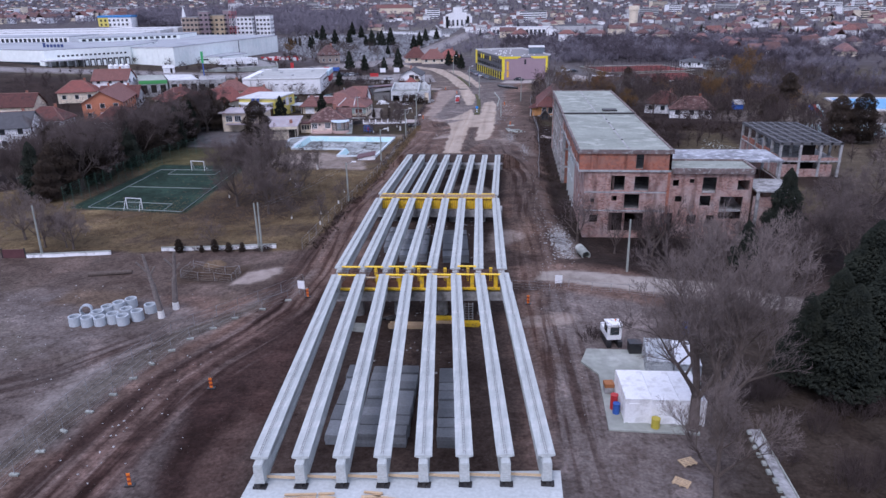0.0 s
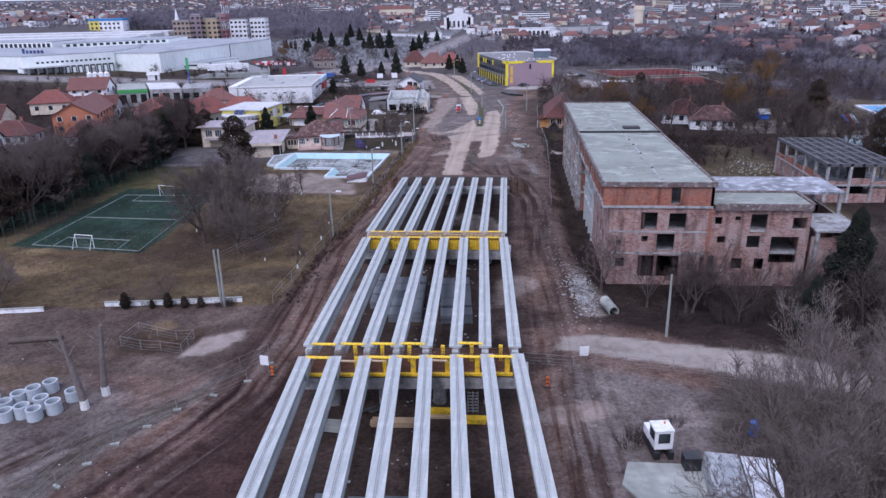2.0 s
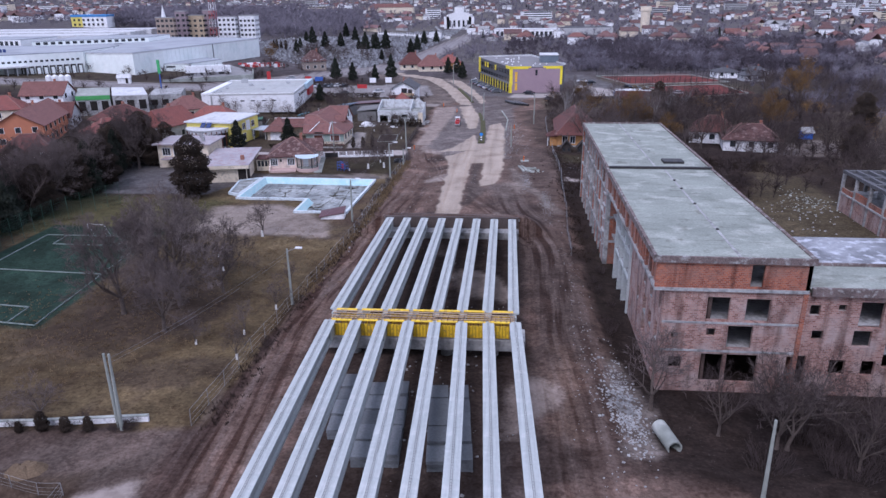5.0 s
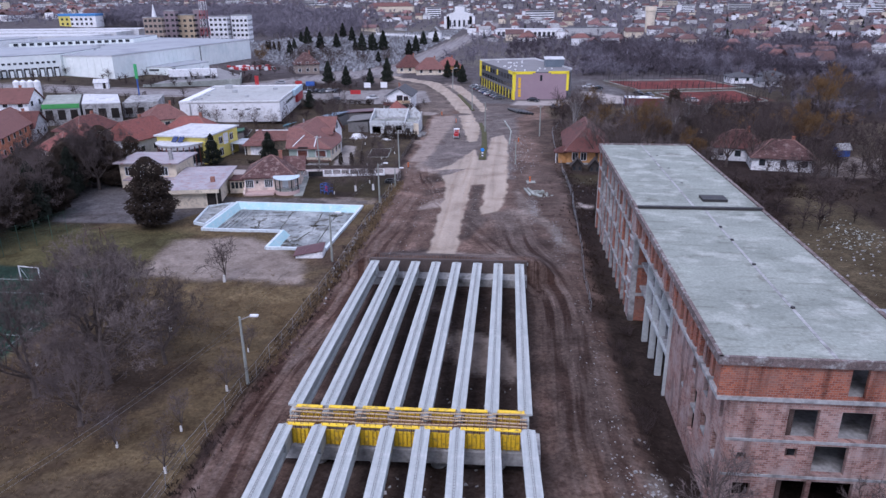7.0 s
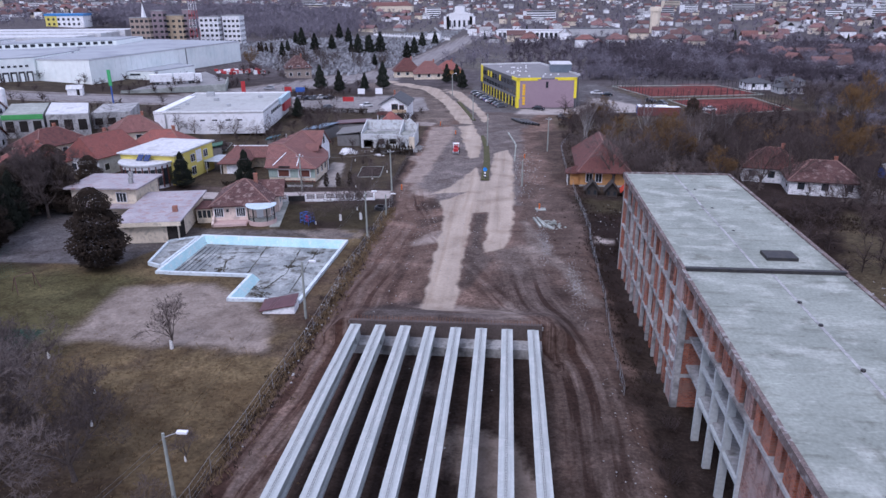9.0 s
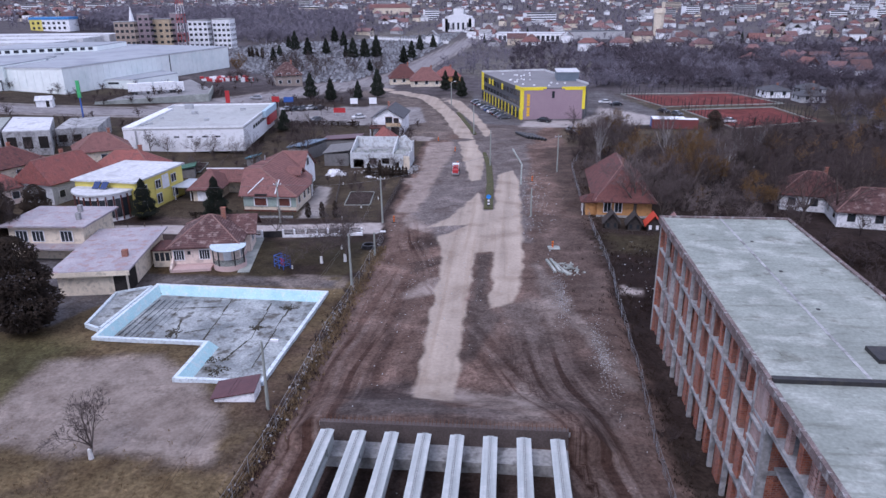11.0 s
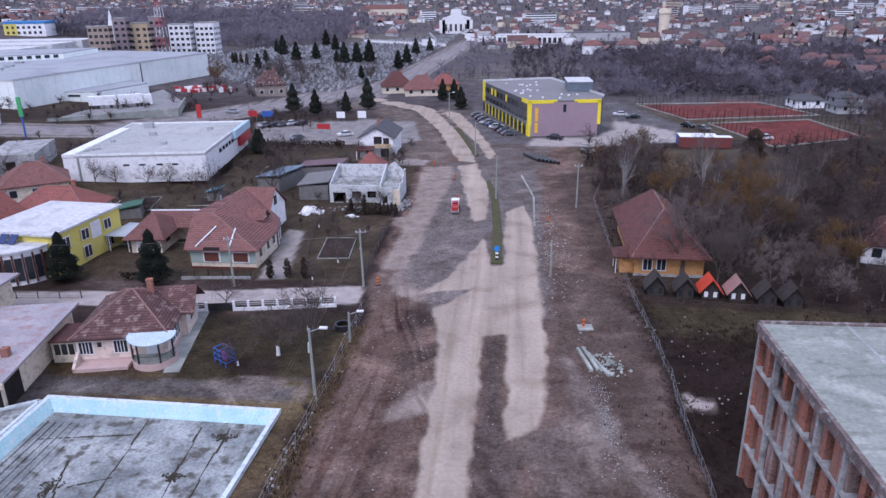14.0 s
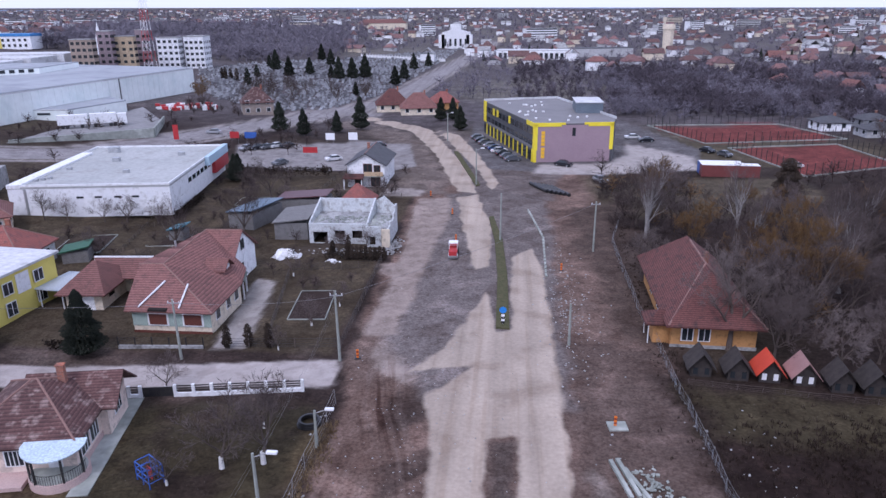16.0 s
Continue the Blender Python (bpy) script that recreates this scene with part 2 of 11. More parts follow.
# near-black colour that stands in for shade inside openings
DARK = mk("dark for openings and interior shade", (0.02, 0.018, 0.016), (0.035, 0.03, 0.028), 0.6, 0.95)
GLASS = glassy("window glass", (0.03, 0.035, 0.04))
TILE_RED = tiles("red clay tiles", (0.235, 0.11, 0.095), (0.20, 0.096, 0.083), (0.165, 0.084, 0.074))
TILE_BRN = tiles("brown clay tiles", (0.118, 0.048, 0.042), (0.15, 0.062, 0.053), (0.078, 0.042, 0.038))
TILE_ORG = tiles("orange clay tiles", (0.30, 0.105, 0.085), (0.25, 0.092, 0.078), (0.19, 0.088, 0.078))
TILE_OLD = tiles("old patched clay tiles", (0.085, 0.045, 0.042), (0.15, 0.078, 0.07), (0.27, 0.19, 0.17))
PLASTER = [mk("plaster " + n, c, None, 0.6, 0.9, contrast=0.2, rnd=0.06, c3=tuple(v * 0.8 for v in c)) for n, c in (
    ("white", (0.74, 0.745, 0.75)), ("cream", (0.62, 0.54, 0.42)), ("pink", (0.64, 0.53, 0.455)), ("grey", (0.42, 0.42, 0.42)), ("ochre", (0.42, 0.22, 0.085)))]
BARK = mk("grey bark", (0.085, 0.068, 0.060), (0.13, 0.105, 0.09), 3, 0.95, bump=0.3)
TWIG_GREY = mk("pale grey twigs", (0.135, 0.112, 0.105), (0.19, 0.155, 0.142), 0.5, 0.95, bump=0, rnd=0.2)
# far twigs turned lilac grey, with the haze mixed into their colour
TWIG_FAR = mk("haze-tinted far twigs", (0.128, 0.116, 0.138), (0.222, 0.202, 0.232), 0.02, 0.95, bump=0)
TWIG_DK = mk("dark scrub twigs", (0.048, 0.036, 0.035), (0.092, 0.070, 0.064), 0.06, 0.95, bump=0, rnd=0.1)
TWIG = mk("bare twigs", (0.085, 0.068, 0.064), (0.14, 0.112, 0.104), 0.8, 0.95, bump=0, rnd=0.25)
TWIG_TAN = mk("tan twigs", (0.12, 0.072, 0.034), (0.19, 0.115, 0.05), 0.8, 0.95, bump=0, rnd=0.2)
BIRCH = mk("birch bark", (0.24, 0.225, 0.215), (0.34, 0.32, 0.305), 3, 0.9)
NEEDLE = mk("dark conifer foliage", (0.014, 0.018, 0.015), (0.030, 0.034, 0.024), 1.5, 0.95, bump=0, contrast=0.8, rnd=0.3)
THUJA = mk("brown green thuja foliage", (0.026, 0.021, 0.018), (0.054, 0.039, 0.028), 1.5, 0.95, bump=0, contrast=0.8, rnd=0.4)

# ---- ground ----
def inside(px, py, poly):
    """Signed distance to an outline, positive inside, for arrays of points."""
    n = len(poly)
    d = np.full(px.shape, 1e9)
    odd = np.zeros(px.shape, bool)
    for i in range(n):
        (x0, y0), (x1, y1) = poly[i], poly[(i + 1) % n]
        ex, ey = x1 - x0, y1 - y0
        k = np.clip(((px - x0) * ex + (py - y0) * ey) / (ex * ex + ey * ey + 1e-9), 0, 1)
        d = np.minimum(d, np.hypot(px - x0 - k * ex, py - y0 - k * ey))
        if y0 != y1:
            odd ^= ((y0 > py) != (y1 > py)) & (px < (x1 - x0) * (py - y0) / (y1 - y0) + x0)
    return np.where(odd, d, -d)


def along(px, py, line):
    """Signed offset from a polyline (positive to its right) and the length along it."""
    best = np.full(px.shape, 1e9)
    off, run = np.zeros(px.shape), np.zeros(px.shape)
    s = 0.0
    for (x0, y0), (x1, y1) in zip(line, line[1:]):
        ex, ey = x1 - x0, y1 - y0
        l = math.hypot(ex, ey)
        k = np.clip(((px - x0) * ex + (py - y0) * ey) / (l * l), 0, 1)
        d = np.hypot(px - x0 - k * ex, py - y0 - k * ey)
        side = np.sign((px - x0) * ey - (py - y0) * ex)
        near = d < best
        best = np.where(near, d, best)
        off = np.where(near, d * side, off)
        run = np.where(near, s + k * l, run)
        s += l
    return off, run


def lumps(x, y, size, seed, octaves=4):
    """Smooth value noise in -1..1 at a given size in metres."""
    total, amp, norm = 0.0, 1.0, 0.0
    for o in range(octaves):
        gx, gy = x / size + 37.1 * seed + 5.3 * o, y / size - 11.7 * seed + 3.1 * o
        ix, iy = np.floor(gx), np.floor(gy)
        fx, fy = gx - ix, gy - iy
        fx, fy = fx * fx * (3 - 2 * fx), fy * fy * (3 - 2 * fy)

        def rnd(a, b):
            h = np.sin(a * 127.1 + b * 311.7 + seed * 74.7) * 43758.5453
            return (h - np.floor(h)) * 2 - 1
        total = total + amp * ((rnd(ix, iy) * (1 - fx) + rnd(ix + 1, iy) * fx) * (1 - fy) + (rnd(ix, iy + 1) * (1 - fx) + rnd(ix + 1, iy + 1) * fx) * fy)
        norm += amp
        amp, size = amp * 0.55, size * 0.47
    return total / norm


SOIL, SOIL_DK, GRAVEL = (0.150, 0.108, 0.090), (0.068, 0.046, 0.038), (0.155, 0.127, 0.113)
PALE, PALE2, GRASS, GRASS_GN = (0.37, 0.325, 0.295), (0.235, 0.20, 0.178), (0.095, 0.073, 0.041), (0.078, 0.078, 0.036)
ASPH, SAND, TURF = (0.115, 0.113, 0.118), (0.215, 0.188, 0.166), (0.022, 0.046, 0.034)
BRUSH = (0.034, 0.025, 0.022)
CLAY = (0.145, 0.042, 0.038)
LAWN = [(-21.5, 84), (-21.2, 107), (-20.3, 120), (-19.5, 138), (-19.6, 158), (-18.6, 186), (-45, 187), (-66, 150), (-90, 112), (-90, 79), (-39, 82.2)]
MAIN_PALE = [(-8.2, 143), (-4.3, 142), (-4.6, 159.8), (-4.4, 184.5), (-2.0, 185), (-1.7, 165), (1.2, 166.5), (2.2, 177), (2.7, 198), (2.5, 211), (2.3, 229), (0.9, 236.5), (-2.2, 232), (-2.3, 207), (-3.9, 206), (-4.7, 210), (-5.3, 220.5), (-9, 203.6), (-12.9, 195.6), (-5.8, 197.6), (-10.6, 191.2), (-8.9, 178), (-8.8, 165)]
FAR_PALE = [(-12.9, 267.5), (-9.0, 270), (-5.6, 248), (-5.5, 228), (-7.5, 226), (-9.7, 241)]
BEND = [(-55.6, 374.5), (-32.7, 348), (-21.8, 312.5), (-17.6, 291.5), (-13.2, 272.5), (-9.2, 271), (-11.6, 291.7), (-18.1, 317), (-27.7, 354), (-50.7, 378.5)]
LANE_R = [(-25, 352), (-16.8, 318.8), (-9.6, 291.7), (-6.2, 274.2), (-4.6, 280.1), (-9.9, 308.5), (-17.5, 342.3)]
STRIP = [(-20.8, 267), (-14, 267), (-13.5, 248), (-15.1, 221), (-15.7, 204.6), (-19.5, 203.6), (-19, 220)]
STREET = [(-90, 187.5), (-41.8, 190.2), (-19.9, 192), (-20.6, 197.8), (-44.3, 194.4), (-90, 191.5)]
PATH_R = [(10.2, 74.2), (13.6, 73.6), (21.5, 71.4), (27.0, 70.2), (33, 68.2), (39.5, 65.6), (60, 57), (90, 48), (90, 53), (60, 62), (42.1, 69.3), (33.8, 74.0), (24.2, 76.3), (14.6, 77.7), (10.9, 77.2)]
TRACK_L = [(-26.2, 20), (-25.6, 30.8), (-24.8, 39.2), (-24.0, 46.3), (-22.3, 51.7), (-19.6, 57.5), (-17.6, 64), (-17.6, 74), (-18.1, 90), (-18.0, 112), (-16.5, 134), (-15.5, 156), (-14.0, 187)]
TRACK_G = [(-70, 30), (-48, 40), (-36, 48), (-27, 60), (-20, 68)]
TRACK_R = [(13.5, 20), (12.0, 50), (10.5, 80), (10.2, 110), (9.0, 132), (5.0, 150), (1.0, 168)]
TRACK_M = [(9.0, 128), (3.0, 144), (-4.0, 160), (-10.0, 172), (-14.5, 188), (-16.5, 206)]
MAIN_ROAD = [(-300, 240), (-220, 262), (-158, 280), (-125, 286), (-110, 291), (-99, 310), (-91, 327), (-78, 358), (-61, 400), (-52, 425), (-47, 530), (-38, 680), (-30, 830), (-20, 1050)]
PARKING = [(-68.3, 291), (-40, 291), (-29.5, 292), (-25, 297), (-30.5, 326), (-44.5, 331), (-77, 317)]
GYM_YARD = [(-14, 296), (17.7, 289), (42, 296), (48, 322), (35, 373), (-14, 360)]
COURTS = ([(41.9, 363), (84.4, 367), (93.4, 339.5), (51.7, 330.5)], [(56, 324), (87, 331), (90, 303), (63, 290)])
PITCH = [(-69.6, 102.6), (-47.4, 100.3), (-49.3, 136.0), (-69.2, 136.6)]
CEMETERY = [(-119, 400), (-88, 376), (-67, 391), (-58, 446), (-55, 530), (-51, 740), (-50, 876), (-76, 789), (-114, 667), (-135, 615), (-155, 580), (-173, 508), (-145, 440)]


def spread_out(lo, hi, step, far):
    """Evenly spaced lines from lo to hi, then ever wider ones out to far on both sides."""
    mid = list(np.arange(lo, hi + step / 2, step))
    out, d = [], step
    while hi + sum(out[-1:] or [0]) < far:
        d *= 1.13
        out.append((out[-1] if out else 0) + d)
    return np.array([lo - o for o in reversed(out)] + mid + [hi + o for o in out])


POOL_OUT = [(-45.3, 153.2), (-32.3, 153.0), (-32.3, 145.4), (-23.1, 145.4), (-22.3, 167.8), (-45.4, 168.6)]
POOL_IN = [(-44.9, 153.6), (-31.9, 153.4), (-31.9, 145.8), (-23.5, 145.8), (-22.7, 167.4), (-44.9, 168.1)]


def lift(x, y):
    """Raises the ground towards the factory side and the horizon to fit the camera's view."""
    k = np.clip((y - 205) / 50, 0, 1)
    left = np.minimum(17, 0.062 * np.maximum(0, -x - 55)) * k * k * (3 - 2 * k)
    far = np.maximum(0, y - 1100) * np.clip(0.0150 - 0.0106 * x / np.maximum(y, 1), 0.0065, 0.0226)
    return np.maximum(left, far)


def up(x, y):
    return float(lift(np.array([float(x)]), np.array([float(y)]))[0])


def ground_height(x, y):
    z = 0.10 * lumps(x, y, 9, 3) + 0.05 * lumps(x, y, 2.2, 5, 3)
    ramp = np.clip(1 - np.maximum(np.maximum(-15.2 - x, x - 6.5) / 4.0, 0), 0, 1) * np.clip((147 - y) / 10.0, 0, 1) * (y > 136.2)
    z = z + 2.6 * ramp * ramp * (3 - 2 * ramp)
    dip = np.clip((x - 12.5) / 4, 0, 1) * np.clip((55 - x) / 8, 0, 1) * np.clip((y - 80) / 8, 0, 1) * np.clip((176 - y) / 10, 0, 1)
    basin = np.clip(inside(x, y, POOL_IN) / 0.8, 0, 1)
    pit = np.clip((3.6 - np.abs(x + 31.5)) / 1.2, 0, 1) * np.clip((2.0 - np.abs(y - 73.9)) / 1.0, 0, 1)
    return (z - 1.3 * dip - 1.4 * basin - 1.2 * pit) * np.clip((360 - y) / 60, 0, 1) + lift(x, y)


def make_ground():
    gx, gy = spread_out(-92, 60, 0.55, 4900), spread_out(0, 300, 0.55, 4900)
    x, y = np.meshgrid(gx, gy)
    nx, ny = len(gx), len(gy)
    z = ground_height(x, y)
    col = np.zeros(x.shape + (3,))
    col[:] = BRUSH
    wob = lumps(x, y, 5, 1) * 1.6 + lumps(x, y, 1.2, 2) * 0.6

    def lay(amount, c):
        a = np.clip(amount, 0, 1)[..., None]
        col[:] = col * (1 - a) + np.array(c) * a

    def zone(poly, c, soft=0.5, rag=1.0, power=1.0):
        d = inside(x, y, poly) + wob * rag
        lay(np.clip(d / soft + 0.5, 0, 1) * power, c)

    lay(np.clip(lumps(x, y, 60, 8, 3) * 1.6, 0, 0.8), (0.085, 0.075, 0.05))
    # ground greyed with distance: haze laid into the soil colour
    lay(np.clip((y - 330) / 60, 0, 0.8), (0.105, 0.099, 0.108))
    lay(np.clip(lumps(x, y, 90, 9, 3) * 2.5 - 0.2, 0, 0.7) * (y > 420), (0.150, 0.146, 0.128))
    # the open soil of the works
    zone([(-75, -60), (40, -60), (34, 70), (15, 84), (14, 130), (14.3, 180), (14, 232), (16, 290), (-14, 296), (-22, 268), (-20, 200), (-18.5, 186), (-19.5, 138), (-21.5, 84), (-75, 78)], SOIL, 1.0, 0.8)
    lay(np.clip(lumps(x, y, 7, 11) * 2.0 - 0.35, 0, 0.55) * (x < 14) * (y < 300) * (x > -80), SOIL_DK)
    lay(np.clip(lumps(x, y, 14, 12) * 1.5 - 0.3, 0, 0.6) * (x < 14) * (y < 240) * (x > -80), GRAVEL)
    zone([(-80, 18), (-32, 18), (-29, 46), (-25, 60), (-40, 68), (-80, 66)], (0.108, 0.097, 0.093), 3, 2.0, 0.85)
    lay(np.clip(lumps(x, y, 9, 14) * 2.5 - 0.2, 0, 0.7) * (x < -26) * (x > -85) * (y < 80), (0.145, 0.132, 0.128))
    lay(np.clip(lumps(x, y, 12, 15) * 2.5 - 0.3, 0, 0.7) * (x < -26) * (x > -85) * (y < 80) * (y > 50), (0.09, 0.08, 0.062))
    zone([(-29, 20), (-26.5, 44), (-22, 58), (-14, 66), (-12, 60), (-9.5, 30), (-12, 18)], (0.052, 0.031, 0.027), 2.5, 1.4, 0.95)
    zone([(-34.8, 38.0), (-34.4, 46.9), (-31.0, 53.3), (-25.4, 61.0), (-18.4, 76.2), (-18.4, 72.6), (-24.4, 58.5), (-28.5, 49.9), (-30.4, 42.4), (-32.3, 34.5), (-34, 20), (-38, 20)], (0.20, 0.186, 0.178), 1.5, 0.7, 0.75)
    zone([(-48, 63), (-47.1, 69.8), (-40.6, 71.4), (-37.8, 66.0), (-40.8, 63.8)], (0.105, 0.078, 0.056), 1.5, 1.0, 0.85)
    zone([(-31.5, 24), (-30.4, 34), (-29.4, 46), (-26.6, 55), (-20.6, 65), (-22.0, 66.5), (-29.5, 56), (-32.0, 46), (-33.2, 34)], (0.075, 0.07, 0.055), 1.0, 0.8, 0.6)
    zone([(-22, 24), (-21.9, 31.1), (-22.3, 40.9), (-21.1, 44.2), (-17.4, 31.4), (-17, 24)], (0.105, 0.092, 0.088), 1.5, 0.7, 0.8)
    zone([(-19.3, 33.0), (-20.6, 43.1), (-20.3, 48.5), (-18.0, 48.6), (-14.6, 42.4), (-14.5, 34.1), (-17, 28)], (0.028, 0.016, 0.014), 1.5, 0.6, 0.92)
    zone([(-15.4, 28), (-16.5, 36.5), (-15.8, 43.5), (-13.5, 40.5), (-12.0, 30)], (0.09, 0.062, 0.054), 1.2, 0.6, 0.8)
    o, s = along(x, y, TRACK_L)
    early = np.clip((72 - y) / 8, 0, 1)
    lay(np.clip((3.0 - np.abs(o + wob * 0.15)) / 0.8 + 0.5, 0, 1) * early * 0.9, (0.135, 0.098, 0.086))
    for d0, half, a in ((-2.1, 0.75, 0.95), (2.0, 0.6, 0.95), (-0.5, 0.22, 0.7), (0.9, 0.2, 0.55), (-3.3, 0.3, 0.5), (3.2, 0.25, 0.5)):
        lay(np.clip((half - np.abs(o - d0 + wob * 0.12)) / 0.35 + 0.5, 0, 1) * early * a, (0.036, 0.022, 0.019))
    zone([(-24.0, 44), (-21.2, 55), (-17.6, 63), (-13.5, 67), (-12.2, 60), (-13, 50), (-18, 43)], (0.042, 0.026, 0.023), 2.0, 1.2, 0.6)
    zone([(9.8, 20), (24, 20), (30, 66), (11, 72)], (0.15, 0.14, 0.138), 2, 1.2, 0.8)
    # soil under the girders darkened, their shade put into its colour
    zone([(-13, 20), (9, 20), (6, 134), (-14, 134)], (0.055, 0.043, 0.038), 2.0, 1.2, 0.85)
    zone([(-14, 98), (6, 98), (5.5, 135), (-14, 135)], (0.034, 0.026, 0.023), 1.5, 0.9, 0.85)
    lay(np.clip(lumps(x, y, 5, 19) * 3.0 - 1.0, 0, 0.8) * (x > -14) * (x < 6) * (y > 64) * (y < 134), (0.17, 0.14, 0.13))
    zone([(6.8, 96), (13, 96), (11.5, 130), (7, 136)], (0.082, 0.063, 0.055), 2.0, 1.0, 0.85)
    zone([(8.6, 104), (11.2, 100), (10.4, 84), (7.8, 86)], (0.18, 0.118, 0.082), 2.0, 1.0, 0.8)
    zone([(7.5, 78), (13.8, 80), (13.2, 142), (4.5, 142), (6.2, 110)], (0.080, 0.063, 0.056), 2.0, 1.2, 0.6)
    # darker spoil before the lawn, the dug pit and its pale apron, gravel behind the abutment
    zone([(-80, 66), (-40, 68), (-22, 66), (-21.5, 84), (-80, 79)], (0.088, 0.071, 0.062), 2, 1.5, 0.85)
    zone([(-36.5, 76.8), (-27.6, 77.2), (-27, 71.0), (-35.5, 70.4)], (0.062, 0.046, 0.034), 1.0, 0.6, 0.9)
    zone([(-28.0, 70.2), (-27.0, 74.5), (-23.4, 77.0), (-22.6, 74.8), (-25.5, 71.0)], (0.27, 0.24, 0.22), 0.6, 0.5, 0.9)
    o, s = along(x, y, TRACK_L)
    late = np.clip((y - 62) / 8, 0, 1) * np.clip((176 - y) / 20, 0, 1)
    lay(np.clip((1.3 - np.abs(o + 3.6 + wob * 0.3)) / 0.7 + 0.5, 0, 1) * late * 0.85, (0.052, 0.035, 0.030))
    lay(np.clip((0.6 - np.abs(o - 2.8 + wob * 0.3)) / 0.6 + 0.5, 0, 1) * late * 0.7, (0.062, 0.043, 0.037))
    for d0 in (-1.5, -0.2, 1.2):
        lay(np.clip((0.22 - np.abs(o - d0 + wob * 0.25)) / 0.4 + 0.5, 0, 1) * late * 0.55, (0.072, 0.05, 0.043))
    zone([(-14.0, 137.5), (-13.1, 141.6), (-7.3, 142.6), (-3, 140.4), (1.5, 139.5), (6.5, 137.5)], (0.092, 0.084, 0.082), 1.0, 0.9, 0.8)
    zone([(-14.5, 141.5), (-12.0, 146.5), (-8.6, 147.5), (-7.4, 143.0), (-9.5, 141.8)], (0.047, 0.038, 0.036), 1.2, 1.0, 0.85)
    zone([(2.6, 140), (13.5, 140), (13.8, 204), (4, 204), (3, 180)], (0.082, 0.063, 0.055), 2.5, 1.5, 0.7)
    zone([(0.4, 166.1), (6.4, 167.5), (5.9, 156.1), (2.7, 154.4), (0.4, 158.8)], (0.215, 0.185, 0.165), 1.5, 1.0, 0.85)
    zone([(-1, 139), (10, 139), (9.5, 150), (6, 158), (3, 166), (0.4, 166)], (0.098, 0.080, 0.073), 2.5, 1.2, 0.7)
    zone([(0.7, 148), (2.7, 148), (4.4, 138), (0.9, 138)], (0.225, 0.195, 0.175), 1.0, 0.9, 0.7)
    zone([(4.0, 180), (5.2, 179.5), (6.7, 172.5), (10.4, 161), (12.6, 148.3), (11.3, 147.3), (8.9, 156.8), (6.0, 166), (4.6, 173)], (0.20, 0.178, 0.162), 0.7, 0.9, 0.6)
    zone([(-4.2, 184), (-2.2, 184), (-1.9, 165), (-0.1, 162.3), (-4.0, 150), (-4.4, 170)], (0.09, 0.075, 0.068), 0.8, 0.5, 0.9)
    for k in range(60):
        cx, cy = (-22 + 34 * ((k * 0.618) % 1)), 62 + 190 * ((k * 0.381) % 1)
        r = 0.8 + 2.2 * ((k * 0.77) % 1)
        a = (k * 2.4) % 3.14
        u, v = (x - cx) * math.cos(a) + (y - cy) * math.sin(a), -(x - cx) * math.sin(a) + (y - cy) * math.cos(a)
        d = r - np.hypot(u * 0.45, v) + wob * 0.7
        lay(np.clip(d / 0.5, 0, 1) * (0.65 if k % 3 else 0.7), (0.060, 0.045, 0.039) if k % 3 else (0.24, 0.208, 0.187))
    # lawns, gardens, rough grass
    zone(LAWN, GRASS, 1.0, 0.6)
    lay(np.clip(lumps(x, y, 11, 21) * 2.2 - 0.1, 0, 0.75) * (inside(x, y, LAWN) > 0), (0.165, 0.13, 0.072))
    lay(np.clip(lumps(x, y, 6, 22) * 2.6 - 0.3, 0, 0.75) * (inside(x, y, LAWN) > 0), (0.058, 0.044, 0.033))
    lay(np.clip(lumps(x, y, 17, 24) * 2.4 - 0.3, 0, 0.7) * (inside(x, y, LAWN) > 0), (0.080, 0.056, 0.045))
    zone([(-48, 96), (-30, 97), (-28, 112), (-34, 122), (-46, 118)], (0.050, 0.037, 0.030), 6, 3.0, 0.8)
    zone([(-75, 131), (-46, 131), (-46, 152), (-75, 156)], GRASS_GN, 4, 1.5, 0.8)
    zone([(-90, 198), (-22, 199), (-22, 290), (-120, 290)], (0.066, 0.054, 0.036), 1.0, 0.5, 0.9)
    lay(np.clip(lumps(x, y, 8, 23) * 2.0 - 0.2, 0, 0.7) * (x < -22) * (x > -120) * (y > 198) * (y < 290), (0.055, 0.045, 0.038))
    zone([(-36.5, 172), (-20, 172), (-20, 189), (-37.5, 188)], (0.036, 0.032, 0.019), 2, 0.8, 0.85)
    lay(np.clip(lumps(x, y, 5, 26) * 2.4 - 0.1, 0, 0.8) * (x > -37) * (x < -20) * (y > 172) * (y < 189), (0.030, 0.021, 0.018))
    zone([(13, 165), (45, 160), (60, 195), (13, 196)], (0.036, 0.026, 0.022), 2, 1.5, 0.9)
    zone([(33, 106), (60, 106), (75, 190), (33, 190)], (0.088, 0.074, 0.046), 3, 1.5, 0.8)
    # dark litter under the right-hand wood, with the trees' shade added to it
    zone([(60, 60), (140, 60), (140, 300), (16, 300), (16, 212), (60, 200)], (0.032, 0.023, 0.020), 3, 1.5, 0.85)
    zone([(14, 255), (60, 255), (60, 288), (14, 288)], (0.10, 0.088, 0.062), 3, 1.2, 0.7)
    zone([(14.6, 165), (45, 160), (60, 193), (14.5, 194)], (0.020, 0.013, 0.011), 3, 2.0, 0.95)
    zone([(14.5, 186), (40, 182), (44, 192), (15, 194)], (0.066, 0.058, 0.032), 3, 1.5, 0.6)
